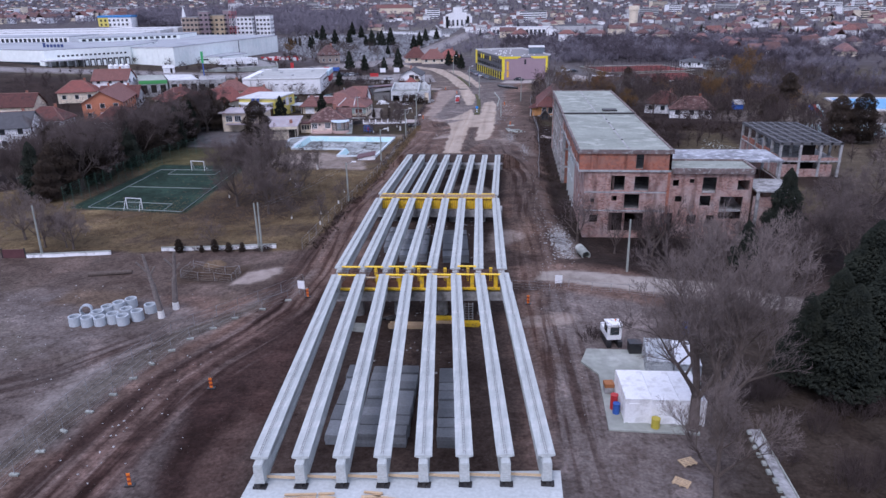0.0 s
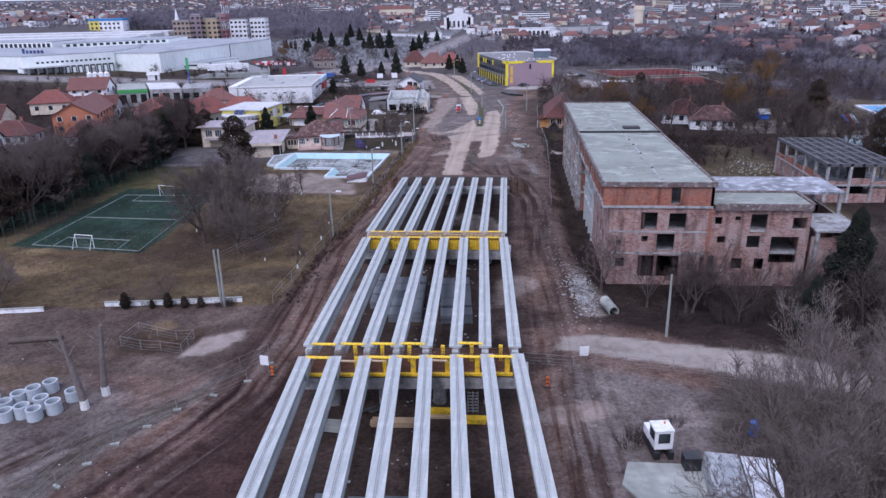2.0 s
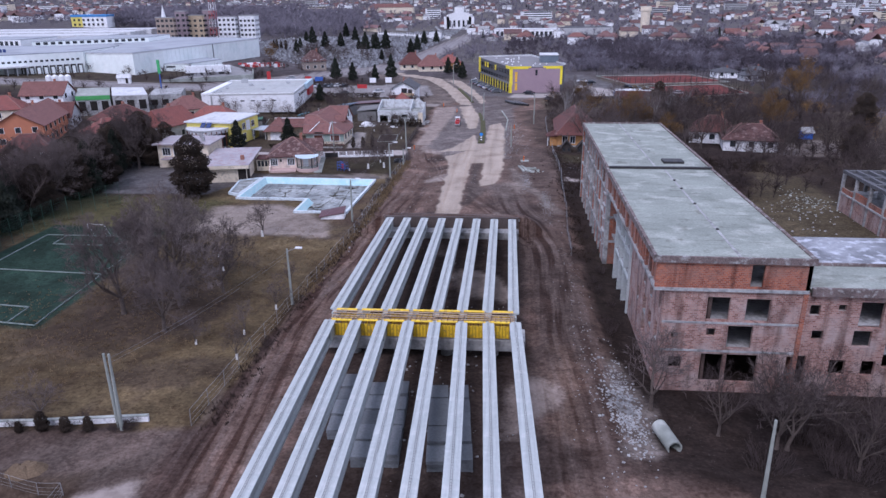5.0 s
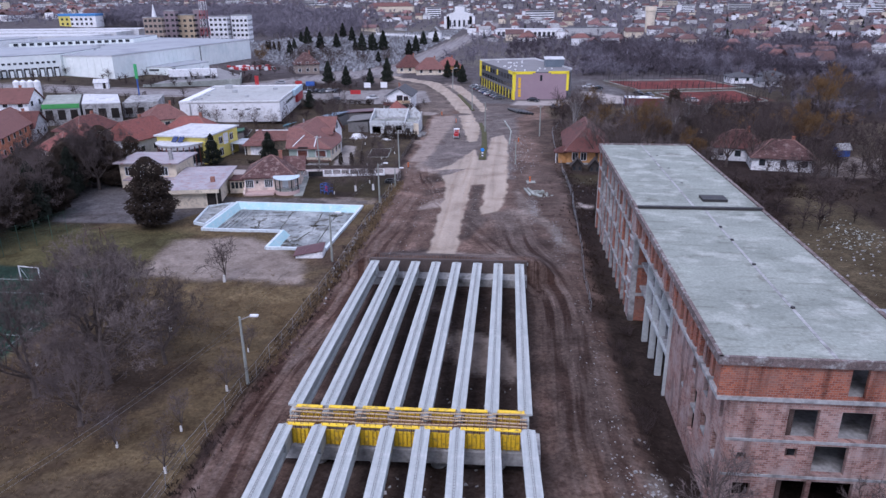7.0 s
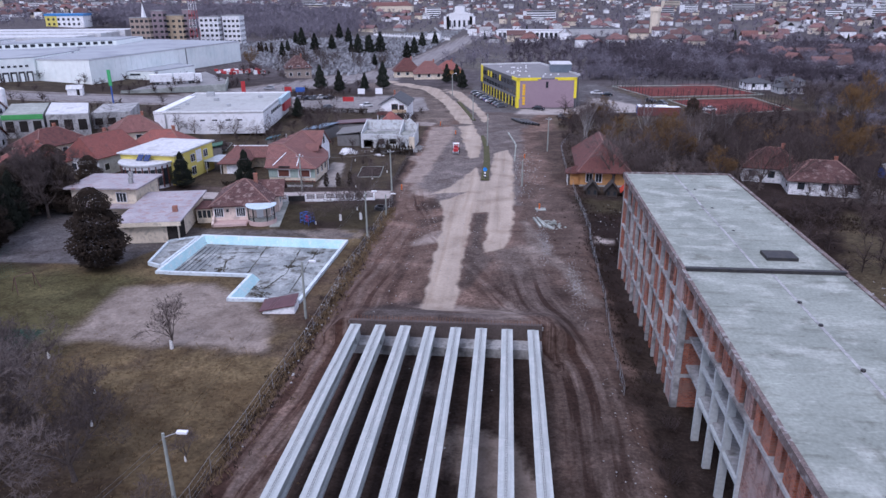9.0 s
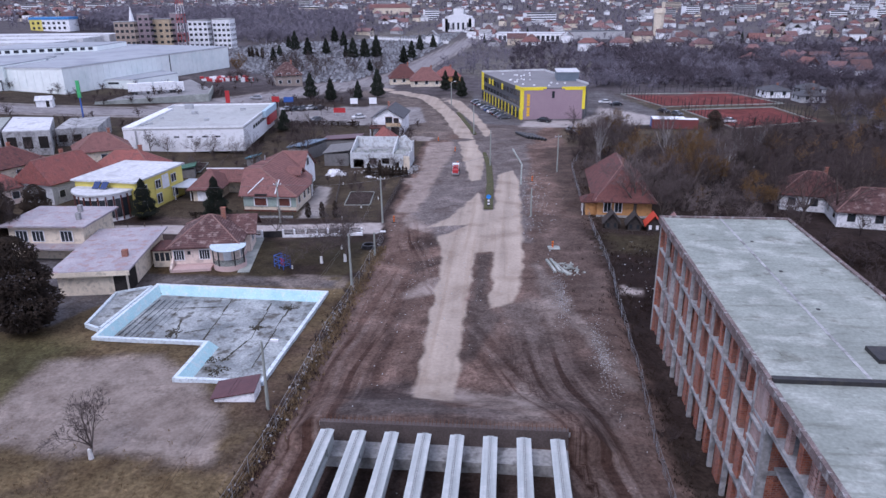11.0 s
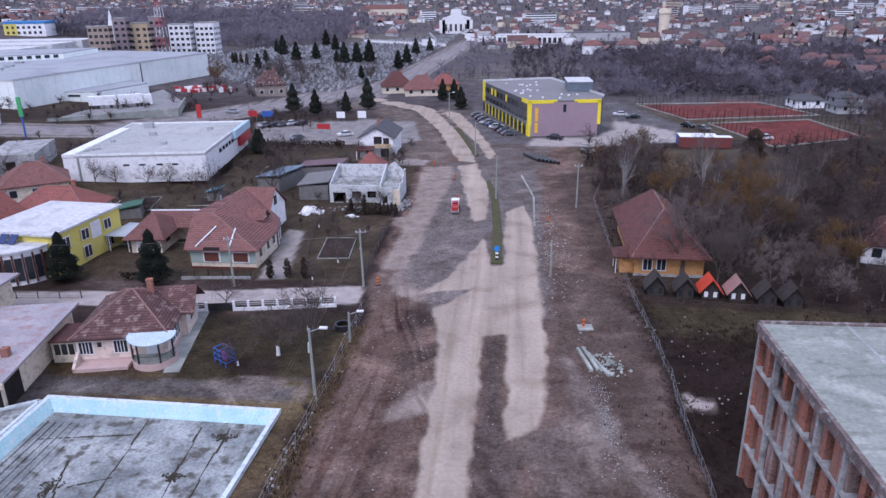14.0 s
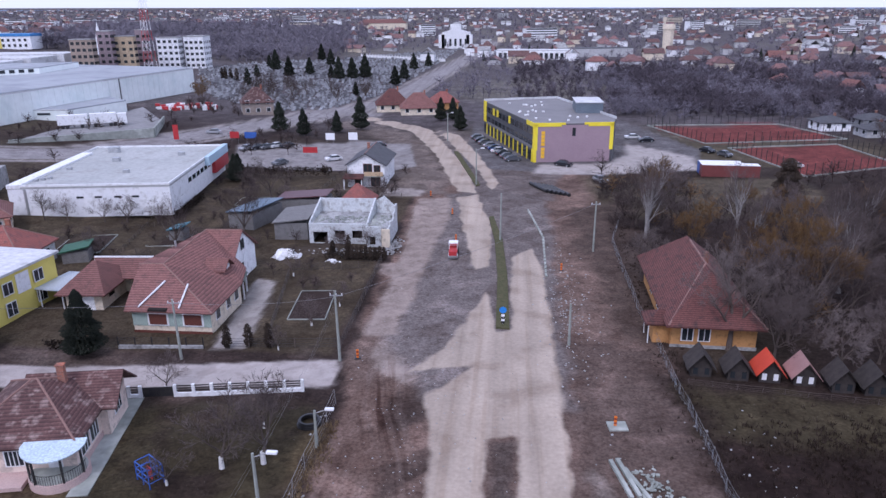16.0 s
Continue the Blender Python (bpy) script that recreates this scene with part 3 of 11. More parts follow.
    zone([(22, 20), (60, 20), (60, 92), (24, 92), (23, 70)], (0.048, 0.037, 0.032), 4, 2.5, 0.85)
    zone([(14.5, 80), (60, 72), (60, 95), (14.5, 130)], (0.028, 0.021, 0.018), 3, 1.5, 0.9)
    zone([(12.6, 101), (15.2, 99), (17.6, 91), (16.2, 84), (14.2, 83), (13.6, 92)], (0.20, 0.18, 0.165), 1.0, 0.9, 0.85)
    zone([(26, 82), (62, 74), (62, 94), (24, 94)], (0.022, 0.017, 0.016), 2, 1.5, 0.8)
    zone([(70, 120), (112, 126), (135, 250), (100, 262), (74, 200)], (0.105, 0.090, 0.064), 4, 2.0, 0.8)
    zone([(60, 196), (112, 190), (118, 214), (70, 214)], (0.20, 0.18, 0.165), 1.5, 1.0, 0.7)
    # sand, pavement, streets
    zone([(-46, 134.3), (-47.3, 148.3), (-36, 151), (-25.4, 141.7), (-23.3, 133.6), (-37, 133.7)], SAND, 1.5, 0.8)
    zone([(-72, 156), (-52, 156), (-50, 164), (-47, 170), (-60, 188), (-88, 184)], ASPH, 0.5, 0.1)
    zone([(-52, 158), (-46, 169.5), (-22, 169.8), (-22, 172.5), (-50, 173), (-54, 162)], (0.105, 0.098, 0.095), 0.6, 0.2)
    lay(np.clip(lumps(x, y, 4, 27) * 2.4 - 0.3, 0, 0.7) * (x > -48) * (x < -21) * (y > 169) * (y < 174), (0.20, 0.175, 0.16))
    zone(STREET, (0.30, 0.28, 0.27), 0.3, 0.12)
    zone(PATH_R, (0.25, 0.232, 0.212), 0.5, 0.25)
    zone([(22, 20), (60, 20), (60, 68), (26, 68)], (0.040, 0.034, 0.026), 3, 2.0, 0.6)
    zone([(-35.6, 199), (-31.7, 199.3), (-34.8, 219.7), (-38, 221)], (0.24, 0.23, 0.22), 0.4, 0.1)
    # the stripped carriageway and its pale sub-base
    zone([(-17, 204), (-15, 270), (-6, 275), (5, 268), (4, 232), (3.4, 190), (-10, 190)], (0.15, 0.135, 0.13), 1.5, 0.8)
    zone([(9.5, 204), (18, 200), (19, 266), (9, 262), (7.5, 235)], (0.066, 0.050, 0.042), 3, 2.0, 0.85)
    zone(STRIP, PALE2, 0.8, 0.5)
    stone = np.maximum(np.maximum(inside(x, y, MAIN_PALE), inside(x, y, FAR_PALE)), np.maximum(inside(x, y, BEND), inside(x, y, LANE_R)))
    stone = np.clip(0.5 + stone / 6.0, 0, 1)
    zone([(15.0, 171.6), (17.4, 171.8), (17.6, 173.0), (15.2, 173.6)], (0.30, 0.275, 0.26), 0.6, 0.5)
    zone([(-38, 272), (-15, 270), (-17, 292), (-22, 313), (-33, 347), (-56, 374), (-62, 362), (-36, 330), (-27, 300)], (0.155, 0.132, 0.118), 2, 1.5, 0.8)
    zone([(-29, 268), (-20, 268), (-20, 274.5), (-29, 274.5)], (0.27, 0.25, 0.235), 1, 0.6, 0.8)
    zone([(-70, 402), (-80, 385), (-55, 373), (-46, 380), (-52, 392)], (0.21, 0.205, 0.21), 1.5, 0.5)
    zone([(-12, 268), (6, 266), (9, 290), (-9, 345), (-27, 356), (-20, 320)], (0.125, 0.112, 0.108), 1.5, 0.8, 0.9)
    zone(GYM_YARD, ASPH, 0.6, 0.2)
    zone([(17.7, 290), (42, 296), (44, 312), (30, 330), (27, 312), (22, 303), (5, 300), (3, 291)], (0.30, 0.285, 0.275), 2.0, 0.8)
    zone(PARKING, (0.21, 0.205, 0.205), 0.5, 0.1)
    for c in COURTS:
        zone(c, CLAY, 0.4, 0.1)
    zone(PITCH, TURF, 0.3, 0.05)
    o, _ = along(x, y, MAIN_ROAD)
    lay(np.clip(6.2 - np.abs(o) + 0.5, 0, 1), (0.21, 0.205, 0.21))
    lay(np.clip(1.2 - np.abs(np.abs(o) - 8) + 0.5, 0, 1), (0.21, 0.20, 0.195))
    # ruts and tyre tracks in the soil: how far off the track's line, how far along it, how strong
    rut_u, rut_v, rut_w = np.zeros(x.shape), np.zeros(x.shape), np.zeros(x.shape)
    for line, width, last in ((TRACK_L, 5.5, 215), (TRACK_G, 4.5, 90), (TRACK_R, 4.6, 215), (TRACK_M, 3.2, 215)):
        o, s = along(x, y, line)
        total = s.max()
        w = np.clip((width - np.abs(o)) / 3.0, 0, 1) * np.clip((total - s - 1) / 14, 0, 1) * np.clip(0.75 + lumps(x, y, 16, 30) * 1.1, 0.15, 1) * (y < last)
        top = w > rut_w
        rut_u, rut_v, rut_w = np.where(top, o + lumps(s, s * 0, 22, 31, 2) * 1.2, rut_u), np.where(top, s, rut_v), np.maximum(w, rut_w)
        z += w * lumps(o * 1.5, s * 0.03, 1.0, 33, 3) * 0.06
    # long wheel streaks in the pale sub-base
    tone = np.ones(x.shape) + 0.22 * lumps(x * 2.0, y * 0.06, 2.0, 41, 3) + 0.16 * lumps(x, y, 4.0, 42, 4)
    # bounds under solid things stay level
    fine = 1 + 0.16 * lumps(x, y, 1.1, 51, 2)
    col *= fine[..., None]
    v = np.stack([x, y, z], -1).reshape(-1, 3)
    i = np.arange(nx * ny).reshape(ny, nx)
    f = np.stack([i[:-1, :-1], i[:-1, 1:], i[1:, 1:], i[1:, :-1]], -1).reshape(-1, 4)
    me = bpy.data.meshes.new("ground")
    me.vertices.add(len(v))
    me.vertices.foreach_set("co", v.ravel())
    me.loops.add(f.size)
    me.loops.foreach_set("vertex_index", f.ravel().astype(np.int32))
    me.polygons.add(len(f))
    me.polygons.foreach_set("loop_start", np.arange(0, f.size, 4, dtype=np.int32))
    me.polygons.foreach_set("use_smooth", np.ones(len(f), bool))
    me.update()
    at = me.color_attributes.new("soil", "FLOAT_COLOR", "POINT")
    at.data.foreach_set("color", np.concatenate([np.clip(col, 0, 1), np.ones(x.shape + (1,))], -1).reshape(-1).astype(np.float32))
    for nm, val in (("stone", stone), ("stone_tone", tone), ("rut_u", rut_u), ("rut_v", rut_v), ("rut_w", rut_w)):
        fa = me.attributes.new(nm, "FLOAT", "POINT")
        fa.data.foreach_set("value", val.reshape(-1).astype(np.float32))
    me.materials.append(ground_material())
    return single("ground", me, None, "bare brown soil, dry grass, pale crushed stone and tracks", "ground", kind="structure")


def ground_material():
    m = mk("soil and grass", (1, 1, 1), (0.8, 0.8, 0.8), 0.22, 0.95, bump=0.6, fine=11, contrast=0.5, spread=0.3)
    t = m.node_tree
    b = t.nodes["Principled BSDF"]
    grain = b.inputs["Base Color"].links[0].from_socket
    place = [n for n in t.nodes if n.type == "TEX_COORD"][0].outputs["Object"]

    def attr(name, out):
        a = t.nodes.new("ShaderNodeAttribute")
        a.attribute_name = name
        return a.outputs[out]

    def noise_at(scale, detail):
        n = t.nodes.new("ShaderNodeTexNoise")
        n.inputs["Scale"].default_value, n.inputs["Detail"].default_value = scale, detail
        t.links.new(place, n.inputs["Vector"])
        return n.outputs[0]

    def calc(op, a, c):
        n = t.nodes.new("ShaderNodeMath")
        n.operation = op
        for k, v in enumerate((a, c)):
            if isinstance(v, (int, float)):
                n.inputs[k].default_value = v
            else:
                t.links.new(v, n.inputs[k])
        return n.outputs[0]

    def blend(kind, f, a, c):
        n = t.nodes.new("ShaderNodeMixRGB")
        n.blend_type = kind
        for k, v in enumerate((f, a, c)):
            if isinstance(v, (int, float)):
                n.inputs[k].default_value = v
            elif isinstance(v, tuple):
                n.inputs[k].default_value = (*v, 1)
            else:
                t.links.new(v, n.inputs[k])
        return n.outputs[0]

    def step(v, lo, hi):
        n = t.nodes.new("ShaderNodeMapRange")
        n.interpolation_type = "SMOOTHSTEP"
        n.inputs[1].default_value, n.inputs[2].default_value = lo, hi
        t.links.new(v, n.inputs[0])
        return n.outputs[0]
    # wheel ruts: fine streaks along the tracks
    vec = t.nodes.new("ShaderNodeCombineXYZ")
    t.links.new(calc("MULTIPLY", attr("rut_u", "Fac"), 1.0), vec.inputs[0])
    t.links.new(calc("MULTIPLY", attr("rut_v", "Fac"), 0.05), vec.inputs[1])
    streak = t.nodes.new("ShaderNodeTexNoise")
    streak.inputs["Scale"].default_value, streak.inputs["Detail"].default_value = 1.0, 6
    t.links.new(vec.outputs[0], streak.inputs["Vector"])
    weight = attr("rut_w", "Fac")
    soil = attr("soil", "Color")
    soil = blend("MULTIPLY", calc("MULTIPLY", weight, step(streak.outputs[0], 0.52, 0.41)), soil, (0.44, 0.36, 0.335))
    soil = blend("MIX", calc("MULTIPLY", calc("MULTIPLY", weight, step(streak.outputs[0], 0.53, 0.64)), 0.5), soil, (0.20, 0.168, 0.153))
    # crushed stone with a ragged edge over the soil, streaked by wheels
    edge = calc("ADD", attr("stone", "Fac"), calc("MULTIPLY", calc("SUBTRACT", noise_at(0.25, 12), 0.5), 0.36))
    lane = t.nodes.new("ShaderNodeMapping")
    lane.inputs["Scale"].default_value = (1.1, 0.035, 1)
    t.links.new(place, lane.inputs["Vector"])
    lanes = t.nodes.new("ShaderNodeTexNoise")
    lanes.inputs["Scale"].default_value, lanes.inputs["Detail"].default_value = 1.0, 6
    t.links.new(lane.outputs[0], lanes.inputs["Vector"])
    pale = blend("MULTIPLY", 1.0, (0.395, 0.328, 0.265), attr("stone_tone", "Color"))
    pale = blend("MULTIPLY", calc("MULTIPLY", step(lanes.outputs[0], 0.5, 0.68), 0.4), pale, (0.70, 0.63, 0.57))
    # damp dark patches in the soil
    bw = t.nodes.new("ShaderNodeRGBToBW")
    t.links.new(attr("soil", "Color"), bw.inputs[0])
    loose = calc("SUBTRACT", 1.0, calc("MULTIPLY", step(bw.outputs[0], 0.13, 0.25), 0.85))
    rough_patch = t.nodes.new("ShaderNodeTexNoise")
    for key, val in (("Scale", 0.16), ("Detail", 13), ("Roughness", 0.66), ("Distortion", 0.6)):
        rough_patch.inputs[key].default_value = val
    t.links.new(place, rough_patch.inputs["Vector"])
    soil = blend("MULTIPLY", calc("MULTIPLY", calc("MULTIPLY", step(rough_patch.outputs[0], 0.50, 0.61), 0.5), loose), soil, (0.50, 0.43, 0.40))
    soil = blend("MIX", calc("MULTIPLY", calc("MULTIPLY", step(rough_patch.outputs[0], 0.455, 0.38), 0.5), loose), soil, blend("MULTIPLY", 1.0, soil, (1.75, 1.72, 1.72)))
    clods = t.nodes.new("ShaderNodeTexNoise")
    for key, val in (("Scale", 1.1), ("Detail", 12), ("Roughness", 0.7)):
        clods.inputs[key].default_value = val
    t.links.new(place, clods.inputs["Vector"])
    soil = blend("MULTIPLY", calc("MULTIPLY", calc("MULTIPLY", step(clods.outputs[0], 0.50, 0.62), 0.55), loose), soil, (0.50, 0.45, 0.43))
    soil = blend("MULTIPLY", calc("MULTIPLY", calc("MULTIPLY", step(noise_at(3.6, 8), 0.38, 0.66), 0.5), loose), soil, (0.50, 0.45, 0.42))
    crumbs = t.nodes.new("ShaderNodeTexNoise")
    for key, val in (("Scale", 2.3), ("Detail", 9), ("Roughness", 0.72)):
        crumbs.inputs[key].default_value = val
    t.links.new(place, crumbs.inputs["Vector"])
    soil = blend("MIX", calc("MULTIPLY", step(crumbs.outputs[0], 0.54, 0.68), calc("MULTIPLY", loose, 0.3)), soil, blend("MULTIPLY", 1.0, soil, (1.75, 1.72, 1.70)))
    soil = blend("MULTIPLY", calc("MULTIPLY", step(crumbs.outputs[0], 0.47, 0.36), calc("MULTIPLY", loose, 0.4)), soil, (0.45, 0.42, 0.40))
    worn = t.nodes.new("ShaderNodeTexNoise")
    for key, val in (("Scale", 0.42), ("Detail", 12), ("Roughness", 0.68), ("Distortion", 0.4)):
        worn.inputs[key].default_value = val
    t.links.new(place, worn.inputs["Vector"])
    soil = blend("MULTIPLY", calc("MULTIPLY", step(worn.outputs[0], 0.47, 0.62), 0.42), soil, (0.55, 0.51, 0.49))
    soil = blend("MULTIPLY", 1.0, soil, (1.24, 1.19, 1.15))
    soil = blend("MULTIPLY", calc("MULTIPLY", loose, 0.8), soil, grain)
    grit = blend("MULTIPLY", 0.45, pale, grain)
    grit = blend("MULTIPLY", calc("MULTIPLY", step(noise_at(0.22, 7), 0.52, 0.66), 0.4), grit, (0.62, 0.55, 0.50))
    col = blend("MIX", calc("MULTIPLY", step(edge, 0.45, 0.56), 0.94), soil, grit)
    col = blend("MIX", calc("MULTIPLY", step(noise_at(5, 2), 0.70, 0.74), 0.18), col, (0.32, 0.30, 0.28))
    t.links.new(col, b.inputs["Base Color"])
    return m


make_ground()


def gz(x, y):
    return float(ground_height(np.array([float(x)]), np.array([float(y)]))[0])


# ---- the bridge under construction ----
def girder_top(y):
    return 2.95 + 0.031 * (135 - y)


BEND_LINE = ((20.0, 1.17), (29.1, 0.35), (62.8, -2.75), (64.4, -2.95), (97.3, -4.35), (99.6, -4.5), (136.0, -4.7))


def axis_x(y):
    """Middle of the bridge at y: it runs in three straight spans with a slight bend between them."""
    for (y0, x0), (y1, x1) in zip(BEND_LINE, BEND_LINE[1:]):
        if y <= y1:
            break
    return x0 + (x1 - x0) * (y - y0) / (y1 - y0)


SPACE, FLANGE = 2.60, 1.12


def girder(name, x0, y0, x1, y1, label):
    """A precast beam: wide top flange, web, bulb, thick ends that stand past the flange, and stirrups along its crown."""
    th = thing(name, x0, y0, 0, 0, label, "girder", "bridge girders")
    dx, dy = x1 - x0, y1 - y0
    ln = math.hypot(dx, dy)
    ux, uy = dx / ln, dy / ln

    def sweep(profile, s0, s1):
        g = Geo()
        n = len(profile)
        p = []
        for s in (s0, s1):
            for w, h in profile:
                p.append((ux * s + uy * w, uy * s - ux * w, girder_top(y0 + uy * s) + h))
        q = [(i, (i + 1) % n, n + (i + 1) % n, n + i) for i in range(n)] + [tuple(reversed(range(n))), tuple(range(n, 2 * n))]
        return g.add(p, q)
    f, w = FLANGE / 2, 0.11
    top = sweep([(-f, -0.13), (-w, -0.24), (w, -0.24), (f, -0.13), (f, -0.01), (0.16, 0.0), (0.15, 0.035), (-0.15, 0.035), (-0.16, 0.0), (-f, -0.01)], 0, ln)
    part("flange", top, CAST, th)
    part("web", sweep([(-w, -1.55), (w, -1.55), (w, -0.24), (-w, -0.24)], 1.5, ln - 1.5), CAST, th)
    part("bulb", sweep([(-0.33, -1.8), (0.33, -1.8), (0.33, -1.64), (w, -1.5), (-w, -1.5), (-0.33, -1.64)], 0.0, ln), CAST, th)
    for a, b in ((-0.55, 1.5), (ln - 1.5, ln + 0.45)):
        e = sweep([(-0.33, -1.64), (0.33, -1.64), (0.27, -0.245), (-0.27, -0.245)], a, b)
        blk = part("end_block", e, CAST, th)
        r = Geo()
        for k in range(9):
            h = -1.5 + k * 0.14
            e2 = sweep([(-0.30, h), (0.30, h), (0.30, h + 0.05), (-0.30, h + 0.05)], a - 0.03, b + 0.03)
            r.add(e2.v, e2.f)
        part("key_ridge", r, CAST, blk, kind="stuff")
    st = Geo()
    k = 0.3
    while k < ln:
        zt = girder_top(y0 + uy * k) + 0.03
        for w2 in (-0.07, 0.07):
            st.tube((ux * k + uy * w2, uy * k - ux * w2, zt), (ux * k + uy * w2, uy * k - ux * w2, zt + 0.09), 0.009, n=3, cap=False)
        st.tube((ux * k - uy * 0.07, uy * k + ux * 0.07, zt + 0.09), (ux * k + uy * 0.07, uy * k - ux * 0.07, zt + 0.09), 0.012, n=3, cap=False)
        k += 0.3
    for w2 in (-0.07, 0.07):
        a, b = girder_top(y0) + 0.1, girder_top(y1) + 0.1
        st.tube((uy * w2, -ux * w2, a), (dx + uy * w2, dy - ux * w2, b), 0.014, n=3, cap=False)
    part("stirrup", st, TIE_STEEL, th, "grey steel stirrup loops", "stuff")
    return th


SPANS = ((29.2, 62.7), (64.5, 97.2), (99.7, 134.7))
for ya, yb in SPANS:
    ax, bx = axis_x(ya), axis_x(yb)
    ln = math.hypot(bx - ax, yb - ya)
    nx, ny = (yb - ya) / ln, -(bx - ax) / ln
    for i in range(8):
        o = (i - 3.5) * SPACE
        girder("bridge_girder", ax + o * nx, ya + o * ny, bx + o * nx, yb + o * ny, "long pale grey precast concrete bridge girder with stirrups")


def slab_across(y, half, d0, d1, z0, z1, skew, g=None):
    """A block across the bridge from d0 to d1 along it."""
    g = g or Geo()
    cx = axis_x(y)
    p = [(cx - half, y + d0 - skew * half), (cx + half, y + d0 + skew * half), (cx + half, y + d1 + skew * half), (cx - half, y + d1 - skew * half)]
    return g.prism(p, z0, z1)


def pier(y, skew, label):
    th = thing("bridge_pier", axis_x(y), y, 0, 0, label, "pier", "bridge piers")
    zt = girder_top(y) - 1.95

    def loc(g):
        g.v = [(a - axis_x(y), b - y, c) for a, b, c in g.v]
        return g
    part("cap", loc(slab_across(y, 10.2, -1.35, 1.35, zt - 1.1, zt, skew)), CONC_OLD, th)
    for k in (-7, -2.4, 2.4, 7):
        g = Geo()
        g.tube((k, skew * k, -0.6), (k, skew * k, zt - 1.1), 0.6, n=18)
        part("column", g, CONC_OLD, th)
    return zt


# darker copy of the panel yellow, the ribs' shade held in its colour
YELLOW_RIB = mk("shaded yellow rib", (0.42, 0.27, 0.02), (0.50, 0.32, 0.02), 1.2, 0.6, contrast=0.4)


def formwork(y, skew, dense):
    """Yellow formwork round the cross beam between two girder ends: open rails and uprights, or close ribbed panels."""
    th = thing("cross_beam_formwork", axis_x(y), y, 0, 0, "yellow ribbed formwork panels with pale timbers on the pier" if dense else "open yellow formwork rails and uprights round a rusty cage", "formwork", "formwork on the piers")
    zt, zb = girder_top(y) - 0.10, girder_top(y) - 1.7
    for i in range(7):
        o = (i - 3) * SPACE
        for d in (-1.25, 1.2):
            if dense:
                wd = 0.85
                pn = part("panel", Geo().box(o - wd, o + wd, skew * o + d, skew * o + d + 0.06, zb, zt - 0.3), YELLOW, th)
                for k in range(6):
                    xx = o - wd + 0.06 + k * (2 * wd - 0.12) / 5
                    part("rib", Geo().box(xx - 0.035, xx + 0.035, skew * o + d - 0.09, skew * o + d, zb, zt - 0.3), YELLOW_RIB, pn)
            ex = RNG.uniform(-0.15, 0.15)
            if dense or (d < 0 and i != 1) or (d > 0 and i in (0, 1, 2, 3, 5)):
                part("top_rail", Geo().box(o - 1.05 + ex, o + 1.05 + ex, skew * o + d - 0.2, skew * o + d + 0.16, zt + 0.10, zt + 0.17), YELLOW, th)
        if not dense:
            if i > 0:
                xx = o + (0.95, 0.75, 0.55, 0.9, 0.85, 0.8)[i - 1] - 0.25
                part("upright", Geo().box(xx - 0.21, xx + 0.21, skew * o - 1.12, skew * o - 0.95, zb, zt + 0.05), YELLOW, th)
                part("upright", Geo().box(xx - 0.77, xx - 0.43, skew * o + 0.95, skew * o + 1.1, zb, zt + 0.02), YELLOW, th)
            part("bottom_rail", Geo().box(o - 1.05, o + 1.05, skew * o - 1.5, skew * o - 1.2, zb - 0.02, zb + 0.2), YELLOW, th)
            part("formwork_floor", Geo().box(o - 1.05, o + 1.05, skew * o - 1.2, skew * o + 1.2, zb - 0.02, zb + 0.05), RUST, th, "rusty stained floor board")
            if i in (1, 2, 4):
                part("timber", Geo().box(o - 0.6, o + 0.7, skew * o - 1.75, skew * o - 1.6, zt - 0.05, zt + 0.05), TIMBER, th)
        for k in range(4 if dense else 0):
            d = -0.75 + k * 0.5 + RNG.uniform(-0.12, 0.12)
            a = RNG.uniform(-0.05, 0.05)
            part("timber", Geo().box(o - 1.3, o + 1.3, skew * o + d, skew * o + d + 0.09, zt + 0.02 + 0.02 * k, zt + 0.10 + 0.02 * k, a, (o, skew * o + d)), TIMBER, th)
        for k in range(5 if dense else 0):
            xx = o - 1.0 + k * 0.5 + RNG.uniform(-0.1, 0.1)
            part("tie_bar", Geo().tube((xx, skew * o - 1.3, zt - 0.3), (xx, skew * o - 1.3, zt + RNG.uniform(0.25, 0.55)), 0.025, n=5), RUST, th)
            part("tie_bar", Geo().tube((xx, skew * o - 1.3, zt + 0.12), (xx + 0.1, skew * o + 1.3, zt + 0.14), 0.022, n=5), RUST, th)
    # cage of reinforcement between the panels
    g = Geo()
    for k in range(110):
        xx = -9.1 + k * 18.2 / 109
        for d in (-0.45, 0.45):
            g.tube((xx, skew * xx + d, zb), (xx, skew * xx + d, zt + 0.05), 0.02, n=3, cap=False)
    for h in range(6):
        for d in (-0.45, 0.45):
            zz = zb + 0.2 + h * 0.28
            g.tube((-9.2, -9.2 * skew + d, zz), (9.2, 9.2 * skew + d, zz), 0.02, n=3, cap=False)
    part("reinforcement", g, RUST, th, "rusty reinforcement cage", "stuff")


pier(63.6, 0.07, "weathered concrete bridge pier with a broad cap beam")
pier(98.4, 0.03, "weathered concrete bridge pier with a broad cap beam")
formwork(63.6, 0.07, False)
formwork(98.4, 0.03, True)


